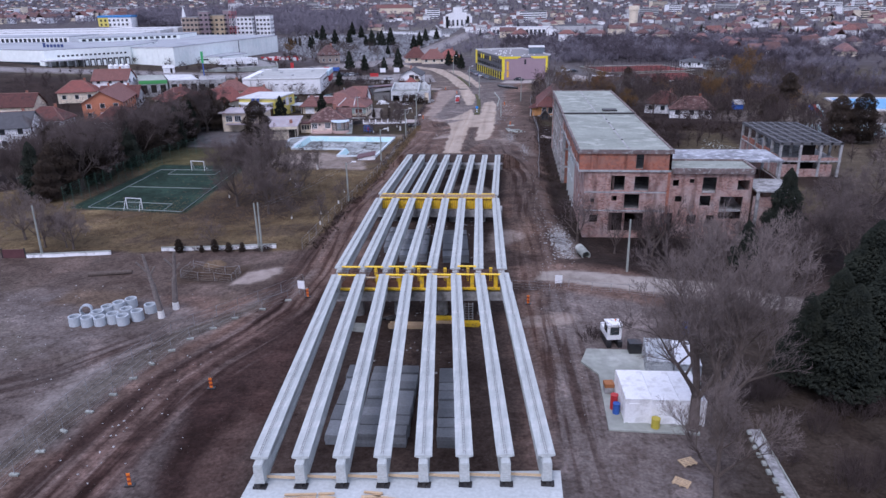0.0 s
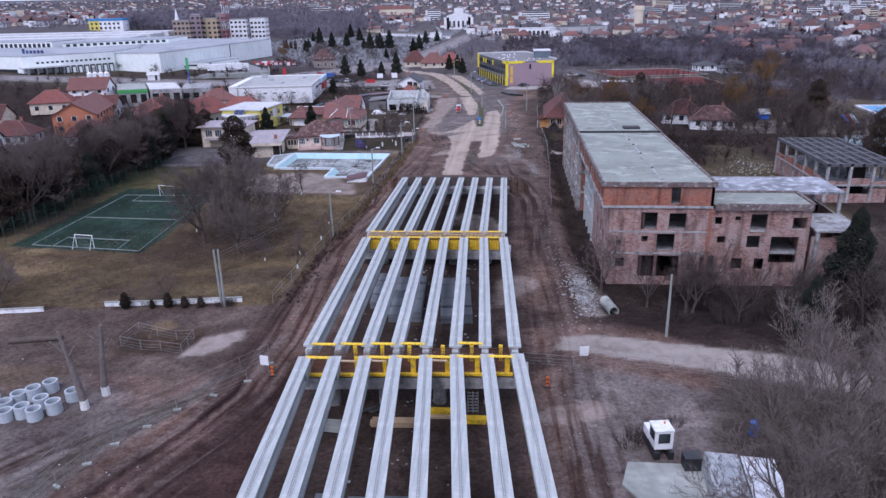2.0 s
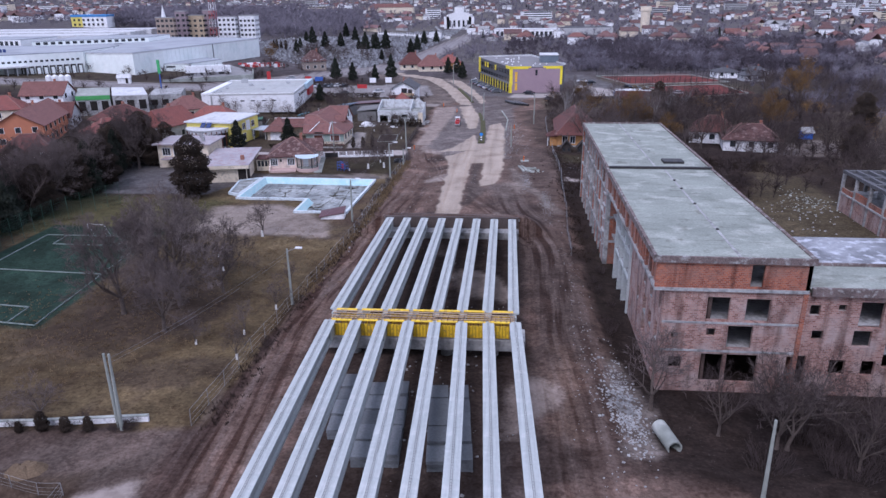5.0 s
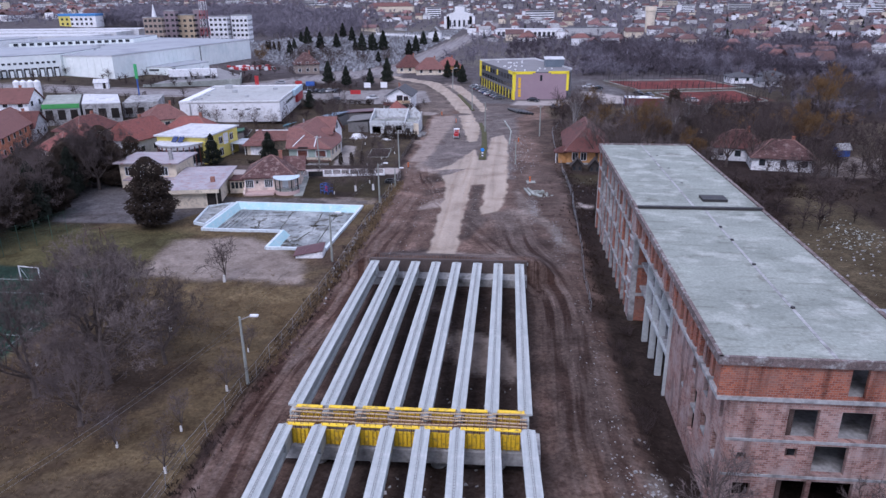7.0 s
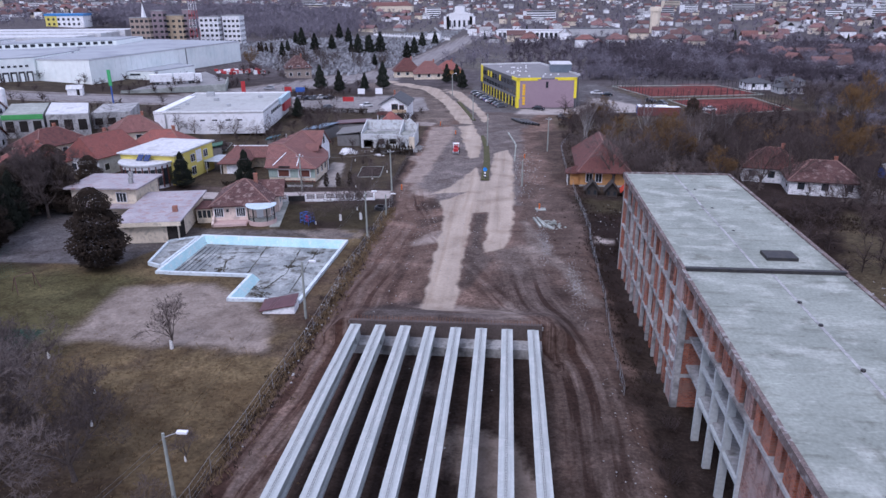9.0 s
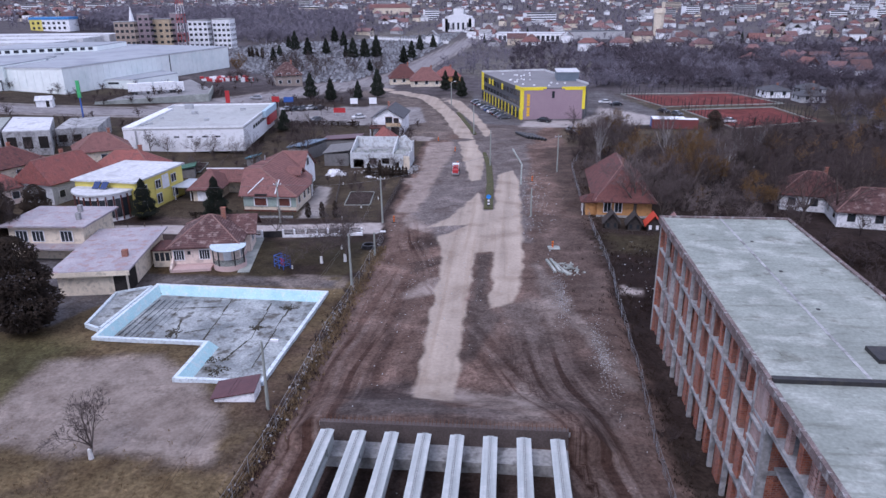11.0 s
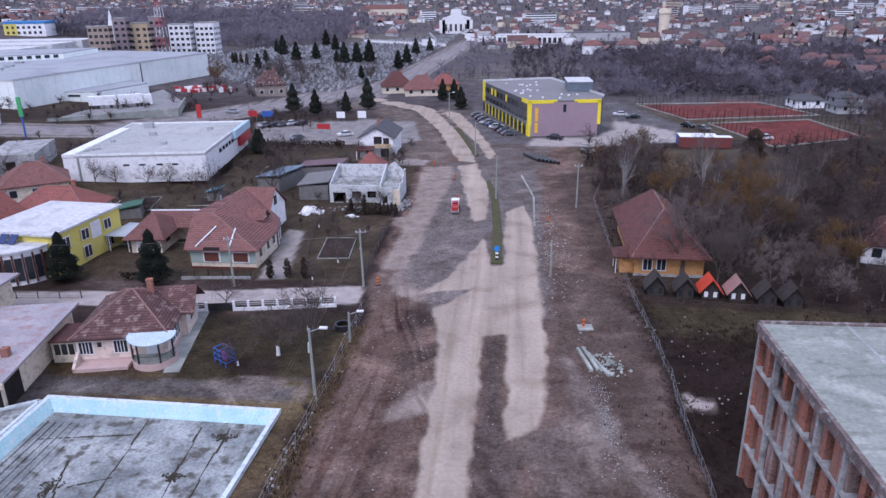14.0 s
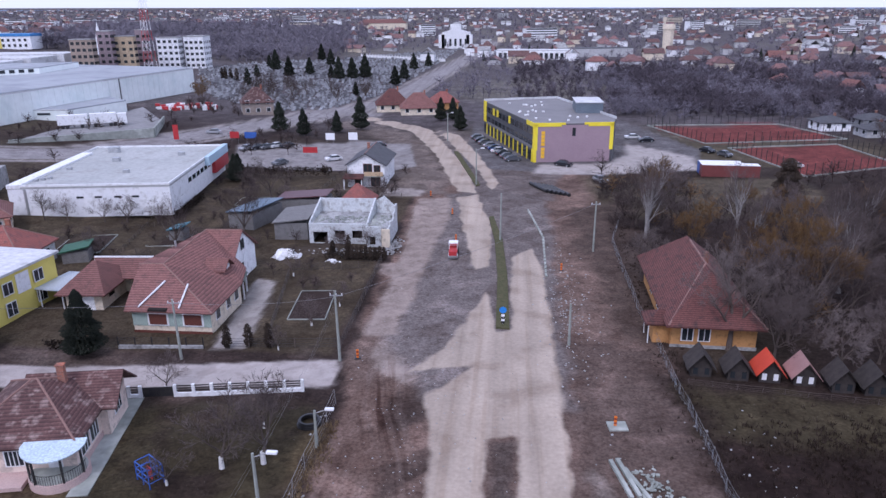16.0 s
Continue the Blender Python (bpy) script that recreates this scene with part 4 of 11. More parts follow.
def under_bridge():
    """Timber, steel beams, a lattice and slabs left on the soil before the first pier."""
    for x, y, l, w, h, t, m, lab in ((-4.1, 60.0, 3.6, 0.9, 0.5, 2, TIMBER, "bundle of pale squared timbers on the soil"), (-0.4, 61.2, 3.0, 0.35, 0.25, 3, TIMBER, "pale squared timber on the soil"), (3.0, 60.8, 1.8, 0.7, 0.45, 0, YELLOW, "yellow steel formwork beam on the soil"), (-0.3, 61.9, 1.9, 0.5, 0.6, 2, YELLOW, "yellow steel formwork beam on the soil"), (-9.2, 59.2, 2.2, 1.3, 0.45, -4, CONC_ROOF, "pale concrete slabs stacked on the soil")):
        th = thing("timber_bundle" if m is TIMBER else ("steel_beam" if m is YELLOW else "slab_stack"), x, y, gz(x, y), t, lab, "building material")
        n = max(1, round(w / 0.22))
        for r in range(max(1, round(h / 0.24))):
            for k in range(n):
                e = RNG.uniform(-0.15, 0.15)
                part("plank" if m is TIMBER else "bar", Geo().box(-l / 2 + e, l / 2 + e, -w / 2 + k * w / n, -w / 2 + (k + 0.9) * w / n, r * 0.24, r * 0.24 + 0.22), m, th)
    th = thing("steel_lattice", 2.6, 62.2, gz(2.6, 62.2), 4, "grey steel lattice frame leaning at the pier", "lattice")
    for u in (-0.45, 0.0, 0.45):
        part("rail", Geo().tube((u, 0.0, 0.0), (u, 0.35, 1.9), 0.035, n=6), GALV, th)
    for k in range(7):
        part("rung", Geo().tube((-0.45, 0.03 + k * 0.05, 0.15 + k * 0.27), (0.45, 0.03 + k * 0.05, 0.15 + k * 0.27), 0.025, n=6), GALV, th)
    th = thing("sheet_bundle", -6.6, 61.6, gz(-6.6, 61.6), 10, "dark crumpled sheeting on the soil", "sheeting")
    for k in range(7):
        x, y = RNG.uniform(-0.9, 0.9), RNG.uniform(-0.4, 0.4)
        part("fold", Geo().tube((x - 0.5, y, 0.05), (x + 0.5, y + 0.2, 0.25), 0.18, 0.10, n=6), STEEL_DK, th)


under_bridge()


def abutments():
    th = thing("near_abutment", axis_x(28.5), 28.5, 0, 0, "pale concrete bridge abutment with bearings and timber on top", "abutment")
    zt = girder_top(29) - 1.95

    def loc(g, y):
        g.v = [(a - axis_x(y), b - y, c) for a, b, c in g.v]
        return g
    part("cap", loc(slab_across(28.5, 10.0, -3.2, 1.6, zt - 1.2, zt, 0.09), 28.5), CONCRETE, th)
    part("wall", loc(slab_across(28.5, 9.6, -2.9, 1.2, -0.6, zt - 1.2, 0.09), 28.5), CONC_OLD, th)
    for i in range(8):
        o = (i - 3.5) * SPACE
        g = Geo()
        g.box(o - 0.42, o + 0.42, 0.0 + 0.09 * o, 0.5 + 0.09 * o, zt, zt + 0.12)
        g.box(o - 0.1, o + 0.1, 0.02 + 0.09 * o, 0.3 + 0.09 * o, zt + 0.12, zt + 0.28)
        part("bearing", g, STEEL_DK, th, "black bearing pad")
    for i in range(7):
        o = (i - 3) * SPACE
        g = Geo()
        g.box(o - 1.3, o + 1.3, 0.62 + 0.09 * o, 0.72 + 0.09 * o, zt + 0.35, zt + 0.5)
        part("timber", g, TIMBER, th, "pale timber strut")
    for xx, w, d in ((-6.2, 1.0, -1.9), (-4.6, 0.5, -1.7), (-1.8, 0.6, -1.4), (0.5, 2.3, -2.0), (7.6, 1.2, -1.5), (8.6, 0.6, -1.8)):
        g = Geo()
        for k in range(4):
            g.box(xx - w, xx + w, d + k * 0.2, d + k * 0.2 + 0.14, zt + (k % 2) * 0.1, zt + 0.1 + (k % 2) * 0.1, RNG.uniform(-0.2, 0.2), (xx, d))
        part("plank", g, TIMBER, th, "loose pale plank")
    th = thing("far_abutment", axis_x(136), 136, 0, 0, "concrete bridge abutment with a dark rusty back wall", "abutment")
    zt = girder_top(134.6) - 1.95
    part("seat", loc(slab_across(136, 10.1, -2.1, 0.3, -0.8, zt, 0.01), 136), CONC_OLD, th)
    part("back_wall", loc(slab_across(136, 10.1, 0.0, 0.5, zt, zt + 1.75, 0.01), 136), mk("tarred back wall", (0.075, 0.058, 0.052), (0.11, 0.088, 0.08), 0.6, 0.9), th, "dark rusty back wall")
    g = Geo()
    for k in range(60):
        xx = -9.9 + k * 19.8 / 59
        g.tube((xx, 0.1, zt + 1.7), (xx, 0.1, zt + 2.15 + 0.1 * RNG.random()), 0.015, n=3, cap=False)
        g.tube((xx, 0.4, zt + 1.7), (xx, 0.4, zt + 2.15 + 0.1 * RNG.random()), 0.015, n=3, cap=False)
    part("starter_bar_row", g, RUST, th, "", "stuff")
    for s in (-1, 1):
        part("wing_wall", loc(slab_across(136, 0.25, 0.3, 1.4, -0.6, zt + 1.5, 0), 136), CONC_OLD, th).location = (s * 10.0, 0, 0)


abutments()


def panel_stack(x, y, turn, nx, ny, w, l, h, label):
    """Grey precast deck panels lying in rows on the ground, with gaps."""
    th = thing("panel_stack", x, y, gz(x, y) + 0.02, turn, label, "panel stack", "stacks of deck panels")
    for i in range(nx):
        for j in range(ny):
            e = RNG.uniform(-0.05, 0.05)
            hh = h + RNG.choice((0, 0, 0.12, -0.12))
            x0, y0 = (i - nx / 2) * w, (j - ny / 2) * l
            n = max(2, int(hh / 0.28))
            for k in range(n):
                q = RNG.uniform(-0.04, 0.04)
                g = Geo()
                g.box(x0 + 0.07 + e + q, x0 + w - 0.07 + e + q, y0 + 0.09, y0 + l - 0.09, k * hh / n, (k + 0.93) * hh / n)
                part("panel", g, SLATE, th)
    return th


SLATE = mk("dark grey deck panel", (0.17, 0.185, 0.20), (0.23, 0.245, 0.26), 0.5, 0.75, contrast=0.3, rnd=0.25)
PANELS = "grey precast deck panels stacked in rows under the bridge"
for px, py, turn, nx, ny, w, l, h in ((-7.0, 44.2, 2, 1, 5, 1.5, 2.3, 0.9), (-3.2, 44.1, 2, 2, 8, 2.15, 1.42, 1.1), (1.75, 44.2, 4, 1, 8, 1.6, 1.4, 1.1), (-9.9, 87.5, 3, 1, 4, 1.8, 2.3, 0.9), (-6.3, 85.1, 4, 2, 5, 1.95, 2.2, 1.1), (-0.6, 85.0, 5, 2, 5, 1.8, 2.2, 1.1)):
    panel_stack(px, py, turn, nx, ny, w, l, h, PANELS)

# ---- the unfinished brick building ----
def wall_with_holes(g, axis, at, thick, a0, a1, z0, z1, holes):
    """An upright wall along x (axis 'x', at y=at) or along y, cut by rectangular openings (a0, a1, z0, z1)."""
    hs = [(max(a0, h[0]), min(a1, h[1]), max(z0, h[2]), min(z1, h[3])) for h in holes if h[0] < a1 and h[1] > a0 and h[2] < z1 and h[3] > z0]
    us = sorted({a0, a1, *[h[0] for h in hs], *[h[1] for h in hs]})
    for u0, u1 in zip(us, us[1:]):
        m = (u0 + u1) / 2
        cuts = sorted((h[2], h[3]) for h in hs if h[0] < m < h[1])
        zz = z0
        for c0, c1 in cuts + [(z1, z1)]:
            if c0 > zz + 1e-4:
                if axis == "x":
                    g.box(u0, u1, at, at + thick, zz, c0)
                else:
                    g.box(at, at + thick, u0, u1, zz, c0)
            zz = max(zz, c1)
    return g


def wall_pieces(name, geo, mat, th, label=""):
    """Makes each block of a cut wall a part of its own."""
    for k in range(len(geo.v) // 8):
        g = Geo()
        g.add(geo.v[k * 8:k * 8 + 8], [tuple(i - k * 8 for i in f) for f in geo.f[k * 6:k * 6 + 6]])
        part(name, g, mat, th, label)


def unfinished_building():
    X0, X1, Y0, YM, Y1 = 17.1, 30.4, 95.0, 128.8, 163.5
    B = -1.8
    th = thing("unfinished_building", 0, 0, 0, 0, "unfinished brick and concrete building with open window holes", "building")
    south = [(25.3, 26.4, 9.45, 11.6)]
    low = [(21.9, 23.9, 6.1, 8.4), (25.3, 27.4, 6.05, 8.3), (24.0, 26.2, 3.3, 5.6), (19.0, 19.6, 4.2, 4.8), (22.1, 22.9, 4.5, 5.3), (19.0, 20.2, 1.1, 2.3), (24.2, 27.0, -0.2, 2.7), (21.9, 23.9, -0.2, 2.7),
           (30.9, 31.8, 6.8, 7.8), (33.3, 34.0, 7.3, 7.9), (35.2, 37.2, 5.7, 8.2), (40.2, 41.9, 6.3, 7.8), (31.4, 32.4, 4.4, 5.3), (35.0, 36.6, 3.8, 5.4), (37.9, 41.2, 1.8, 5.3), (29.5, 31.3, -0.2, 2.7), (33.4, 34.8, 0.9, 2.4), (36.2, 37.4, 0.9, 2.4)]
    part("top_storey_wall", wall_with_holes(Geo(), "x", Y0, 0.3, X0, X1, 9.3, 12.0, south), BRICK_RED, th, "bright red brick")
    wall_pieces("lower_wall", wall_with_holes(Geo(), "x", Y0 + 0.15, 0.35, X0 + 1.0, X1, B, 9.0, low), BRICK_PINK, th, "faded pink brick")
    part("wing_wall", wall_with_holes(Geo(), "x", Y0 + 0.35, 0.35, X1, 42.3, B, 8.9, low), BRICK_PINK, th, "faded pink brick")
    # slabs and lintel bands
    for z in (9.05, 5.75, 2.9):
        g = Geo()
        if z > 9:
            g.box(X0 - 0.05, X1, Y0 - 0.06, YM, z - 0.05, z + 0.25)
        else:
            g.box(X0 + 0.97, X1, Y0 + 0.10, YM - 0.2, z, z + 0.22)
        part("floor_slab", g, CONC_OLD, th, "grey concrete slab edge")
    g = Geo()
    g.box(X0 - 0.25, X1 + 0.1, Y0 - 0.2, YM, 12.0, 12.22)
    part("roof_slab", g, ROOF_BARE, th, "pale bare concrete roof")
    g = Geo()
    g.box(X0 - 0.25, X1 + 0.1, YM, Y1 + 0.2, 12.05, 12.32)
    part("roof_slab", g, ROOF_BARE, th, "pale bare concrete roof")
    for a in ((X0 - 0.32, X0 - 0.02, Y0 - 0.25, YM), (X1 - 0.15, X1 + 0.2, Y0 - 0.2, YM), (X0 - 0.32, X0 - 0.02, YM, Y1 + 0.2), (X1 - 0.15, X1 + 0.2, YM, Y1 + 0.2), (X0 - 0.32, X1 + 0.2, Y1, Y1 + 0.3), (X0 - 0.3, X1 + 0.2, Y0 - 0.27, Y0 - 0.02)):
        g = Geo()
        far = a[2] >= YM - 0.1
        g.box(*a, 11.75, 12.50 if far else 12.34)
        part("roof_edge", g, PARAPET, th, "dark stained roof edge")
    g = Geo()
    g.box(X0, X1, YM - 0.2, YM + 0.25, 12.2, 12.52)
    part("expansion_joint", g, STEEL_DK, th)
    g = Geo()
    g.box(24.8, 27.5, 131.5, 133.5, 12.3, 12.62)
    part("roof_hatch", g, STEEL_DK, th)
    for yy in (103, 112, 118.5, 122.5, 140, 148, 156):
        g = Geo()
        xx = 24.3
        g.tube((xx, yy, 12.2), (xx, yy, 12.36), 0.16, n=10)
        part("roof_drain", g, STEEL_DK, th)
    g = Geo()
    g.box(24.15, 24.4, Y0, YM - 0.3, 12.2, 12.235)
    g.box(23.2, 23.45, YM + 0.4, Y1, 12.3, 12.335)
    part("roof_joint", g, CONC_OLD, th)
    # far half of the west front: a grid of concrete with brick fins
    n = 9
    bay = (163.4 - 131.0) / n
    lv = (-1.5, 2.0, 5.5, 9.0, 12.05)
    for i in range(n + 1):
        y = 163.4 - i * bay
        g = Geo()
        g.box(X0 - 0.08, X0 + 0.3, y - 0.14, y + 0.14, B, 12.05)
        part("column", g, CONC_OLD, th)
    for z in lv[1:4]:
        g = Geo()
        g.box(X0 - 0.04, X1, 128.9, 163.3, z - 0.22, z)
        part("floor_slab", g, CONC_OLD, th)
    fins = random.Random(3)

    def brick_fill(y0, y1, z0, z1, x):
        """One bay: brick piers of unlike widths, standing back behind the frame, with open slots between."""
        y = y0 + 0.14
        while y < y1 - 0.3:
            w = min(fins.choice((0.6, 0.8, 1.0, 1.4)), y1 - 0.14 - y)
            back = fins.choice((0.05, 0.12, 0.2))
            g = Geo()
            g.box(x + back, x + back + fins.choice((0.3, 0.7, 0.9)), y, y + w, z0, z1)
            part("brick_pier", g, BRICK_RED if fins.random() < 0.8 else BRICK_PINK, th)
            y += w + fins.choice((0.6, 0.8, 1.1))
    for i in range(n):
        y = 163.4 - (i + 1) * bay
        for z0, z1 in zip(lv, lv[1:]):
            brick_fill(y, y + bay, z0, z1 - 0.22, X0 + 0.05)
    g = Geo()
    g.box(X0, X0 + 0.35, 128.8, 130.9, B, 12.0)
    part("brick_pier", g, BRICK_PINK, th)
    for z in (1.3, 3.2, 4.9, 6.8, 8.4):
        part("ledge", Geo().box(X0 - 0.25, X0 + 0.1, 128.9, 130.9, z, z + 0.16), CONC_OLD, th)
    # near half: top storey fins over a set-back lower wall
    nb = 9
    bb = (YM - 95.4) / nb
    for i in range(nb):
        brick_fill(95.4 + i * bb, 95.4 + (i + 1) * bb, 9.3, 12.0, X0 + 0.02)
    west = [(96.3, 97.0, 6.4, 8.4), (100.0, 101.2, 5.9, 8.6), (103.6, 104.6, 5.9, 8.6), (106.4, 106.8, 6.6, 7.4), (109.6, 110.3, 6.4, 7.6), (96.8, 97.8, 2.9, 4.9), (99.6, 100.8, 2.6, 4.6), (102.5, 104.0, 0.8, 5.0), (106.5, 107.3, 2.6, 4.4), (97.0, 98.6, -0.6, 1.4)]
    wall_pieces("lower_wall", wall_with_holes(Geo(), "y", X0 + 0.95, 0.35, Y0 + 0.3, 112.2, B, 9.0, west), BRICK_PINK, th, "faded pink brick")
    for y in (112.3, 116.0, 119.6, 123.4):
        g = Geo()
        g.box(X0 + 0.7, X0 + 1.3, y - 0.16, y + 0.16, B, 9.0)
        part("column", g, CONCRETE, th)
    for z in (5.6, 2.6):
        g = Geo()
        g.box(X0 + 0.75, X0 + 1.25, 112.3, 123.4, z, z + 0.3)
        part("beam", g, CONCRETE, th)
    g = Geo()
    g.box(X0 + 0.05, X0 + 5, YM - 0.25, YM + 0.15, B, 9.0)
    part("cross_wall", g, BRICK_RED, th)
    for z in (2.0, 5.5):
        g = Geo()
        g.box(X0, X0 + 5, YM - 0.32, YM - 0.2, z - 0.2, z + 0.15)
        part("beam", g, CONC_OLD, th)
    g = Geo()
    g.box(X0 - 0.05, X0 + 0.55, YM - 0.4, YM + 0.15, B, 9.0)
    part("column", g, CONC_OLD, th)
    # inner walls, coloured dark for the shade of the rooms, east and north fronts
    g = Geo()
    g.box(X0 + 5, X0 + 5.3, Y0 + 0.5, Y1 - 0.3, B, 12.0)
    part("inner_wall", g, mk("inner wall darkened as shade", (0.07, 0.048, 0.042), (0.11, 0.08, 0.07), 0.8, 0.95), th)
    g = Geo()
    wall_with_holes(g, "y", X1 - 0.35, 0.35, Y0, Y1, B, 12.0, [(Y0 + 3 + k * 3.6, Y0 + 5 + k * 3.6, z, z + 1.9) for k in range(18) for z in (0, 3.4, 6.8, 9.6)])
    part("east_wall", g, BRICK_RED, th)
    g = Geo()
    wall_with_holes(g, "x", Y1 - 0.4, 0.35, X0, X1 - 0.4, B, 12.0, [(X0 + 2 + k * 3.6, X0 + 4 + k * 3.6, z, z + 1.9) for k in range(3) for z in (0, 3.4, 6.8, 9.6)])
    part("north_wall", g, BRICK_RED, th)
    # the lower wing
    g = Geo()
    g.box(X1 + 0.25, 42.5, 95.0, 101.3, 9.0, 9.35)
    part("wing_roof", g, ROOF_BARE, th, "pale bare concrete roof")
    for a in ((X1 + 0.25, 42.6, 94.9, 95.2), (42.3, 42.6, 94.9, 101.5), (X1 + 0.25, 42.6, 101.2, 101.5)):
        g = Geo()
        g.box(*a, 8.8, 9.6)
        part("roof_edge", g, PARAPET, th)
    g = Geo()
    g.box(X1 + 0.25, 48.6, 101.5, 109.8, 9.1, 9.4)
    part("canopy_roof", g, CONC_PATCH, th, "patchy wet grey concrete roof")
    g = Geo()
    g.box(42.6, 48.4, 94.2, 101.5, 6.3, 6.55)
    part("low_roof", g, CONC_OLD, th)
    for x, y in ((43.0, 94.6), (48.0, 94.6), (48.2, 101.8), (48.2, 109.3), (43, 109.3)):
        g = Geo()
        g.box(x - 0.2, x + 0.2, y - 0.2, y + 0.2, B, 6.3 if y < 95 else 9.1)
        part("column", g, CONC_OLD, th)
    g = Geo()
    g.box(42.6, 48.2, 95.0, 95.35, B, 5.4)
    part("wing_wall", g, BRICK_PINK, th)
    for a in ((X1, 48.3, 109.3, 109.6, 9.1), (42.0, 42.3, 95.8, 101.4, 9.0), (48.05, 48.35, 95.3, 109.3, 6.3)):
        g = Geo()
        g.box(*a[:4], B, a[4])
        part("back_wall", g, BRICK_PINK, th)
    for z in (2.9, 5.75):
        g = Geo()
        g.box(X1, 42.2, 95.75, 109.2, z, z + 0.2)
        part("floor_slab", g, CONC_OLD, th)


def roof_concrete():
    """Bare trowelled concrete: screed bands across the roof, fine scratches, dark damp and pale lime blooms."""
    m = mk("trowelled roof concrete", (0.215, 0.236, 0.205), (0.295, 0.32, 0.28), 0.16, 0.9, bump=0.12, fine=26, contrast=0.3, c3=(0.35, 0.37, 0.33), spread=0.35)
    t = m.node_tree
    b = t.nodes["Principled BSDF"]
    col = b.inputs["Base Color"].links[0].from_socket
    co = [n for n in t.nodes if n.type == "TEX_COORD"][0]
    for size, scale, lo, hi, tone in (((0.4, 1.5, 1), 0.8, 0.50, 0.68, (0.72, 0.71, 0.69)), ((0.9, 5.0, 1), 1.0, 0.56, 0.66, (1.22, 1.22, 1.22)), ((1, 1, 1), 0.35, 0.57, 0.70, (0.62, 0.60, 0.57)), ((1, 1, 1), 2.8, 0.62, 0.70, (0.66, 0.64, 0.62))):
        mp = t.nodes.new("ShaderNodeMapping")
        mp.inputs["Scale"].default_value = size
        t.links.new(co.outputs["Object"], mp.inputs["Vector"])
        n = t.nodes.new("ShaderNodeTexNoise")
        n.inputs["Scale"].default_value, n.inputs["Detail"].default_value, n.inputs["Roughness"].default_value = scale, 10, 0.65
        t.links.new(mp.outputs[0], n.inputs["Vector"])
        r = t.nodes.new("ShaderNodeMapRange")
        r.interpolation_type = "SMOOTHSTEP"
        r.inputs[1].default_value, r.inputs[2].default_value = lo, hi
        t.links.new(n.outputs[0], r.inputs[0])
        mx = t.nodes.new("ShaderNodeMixRGB")
        mx.blend_type = "MULTIPLY"
        mx.inputs[2].default_value = (*tone, 1)
        t.links.new(r.outputs[0], mx.inputs[0])
        t.links.new(col, mx.inputs[1])
        col = mx.outputs[0]
    t.links.new(col, b.inputs["Base Color"])
    return m


ROOF_BARE = roof_concrete()
PARAPET = mk("stained roof edge", (0.10, 0.08, 0.075), (0.22, 0.17, 0.16), 0.8, 0.95, contrast=0.6, c3=(0.30, 0.29, 0.28))
CONC_PATCH = mk("patchy wet concrete", (0.13, 0.135, 0.145), (0.30, 0.31, 0.33), 0.35, 0.5, contrast=0.3, c3=(0.48, 0.5, 0.54), spread=0.2)
unfinished_building()


BEAM_DK = mk("dark weathered beam", (0.085, 0.085, 0.09), (0.13, 0.13, 0.135), 0.5, 0.85)


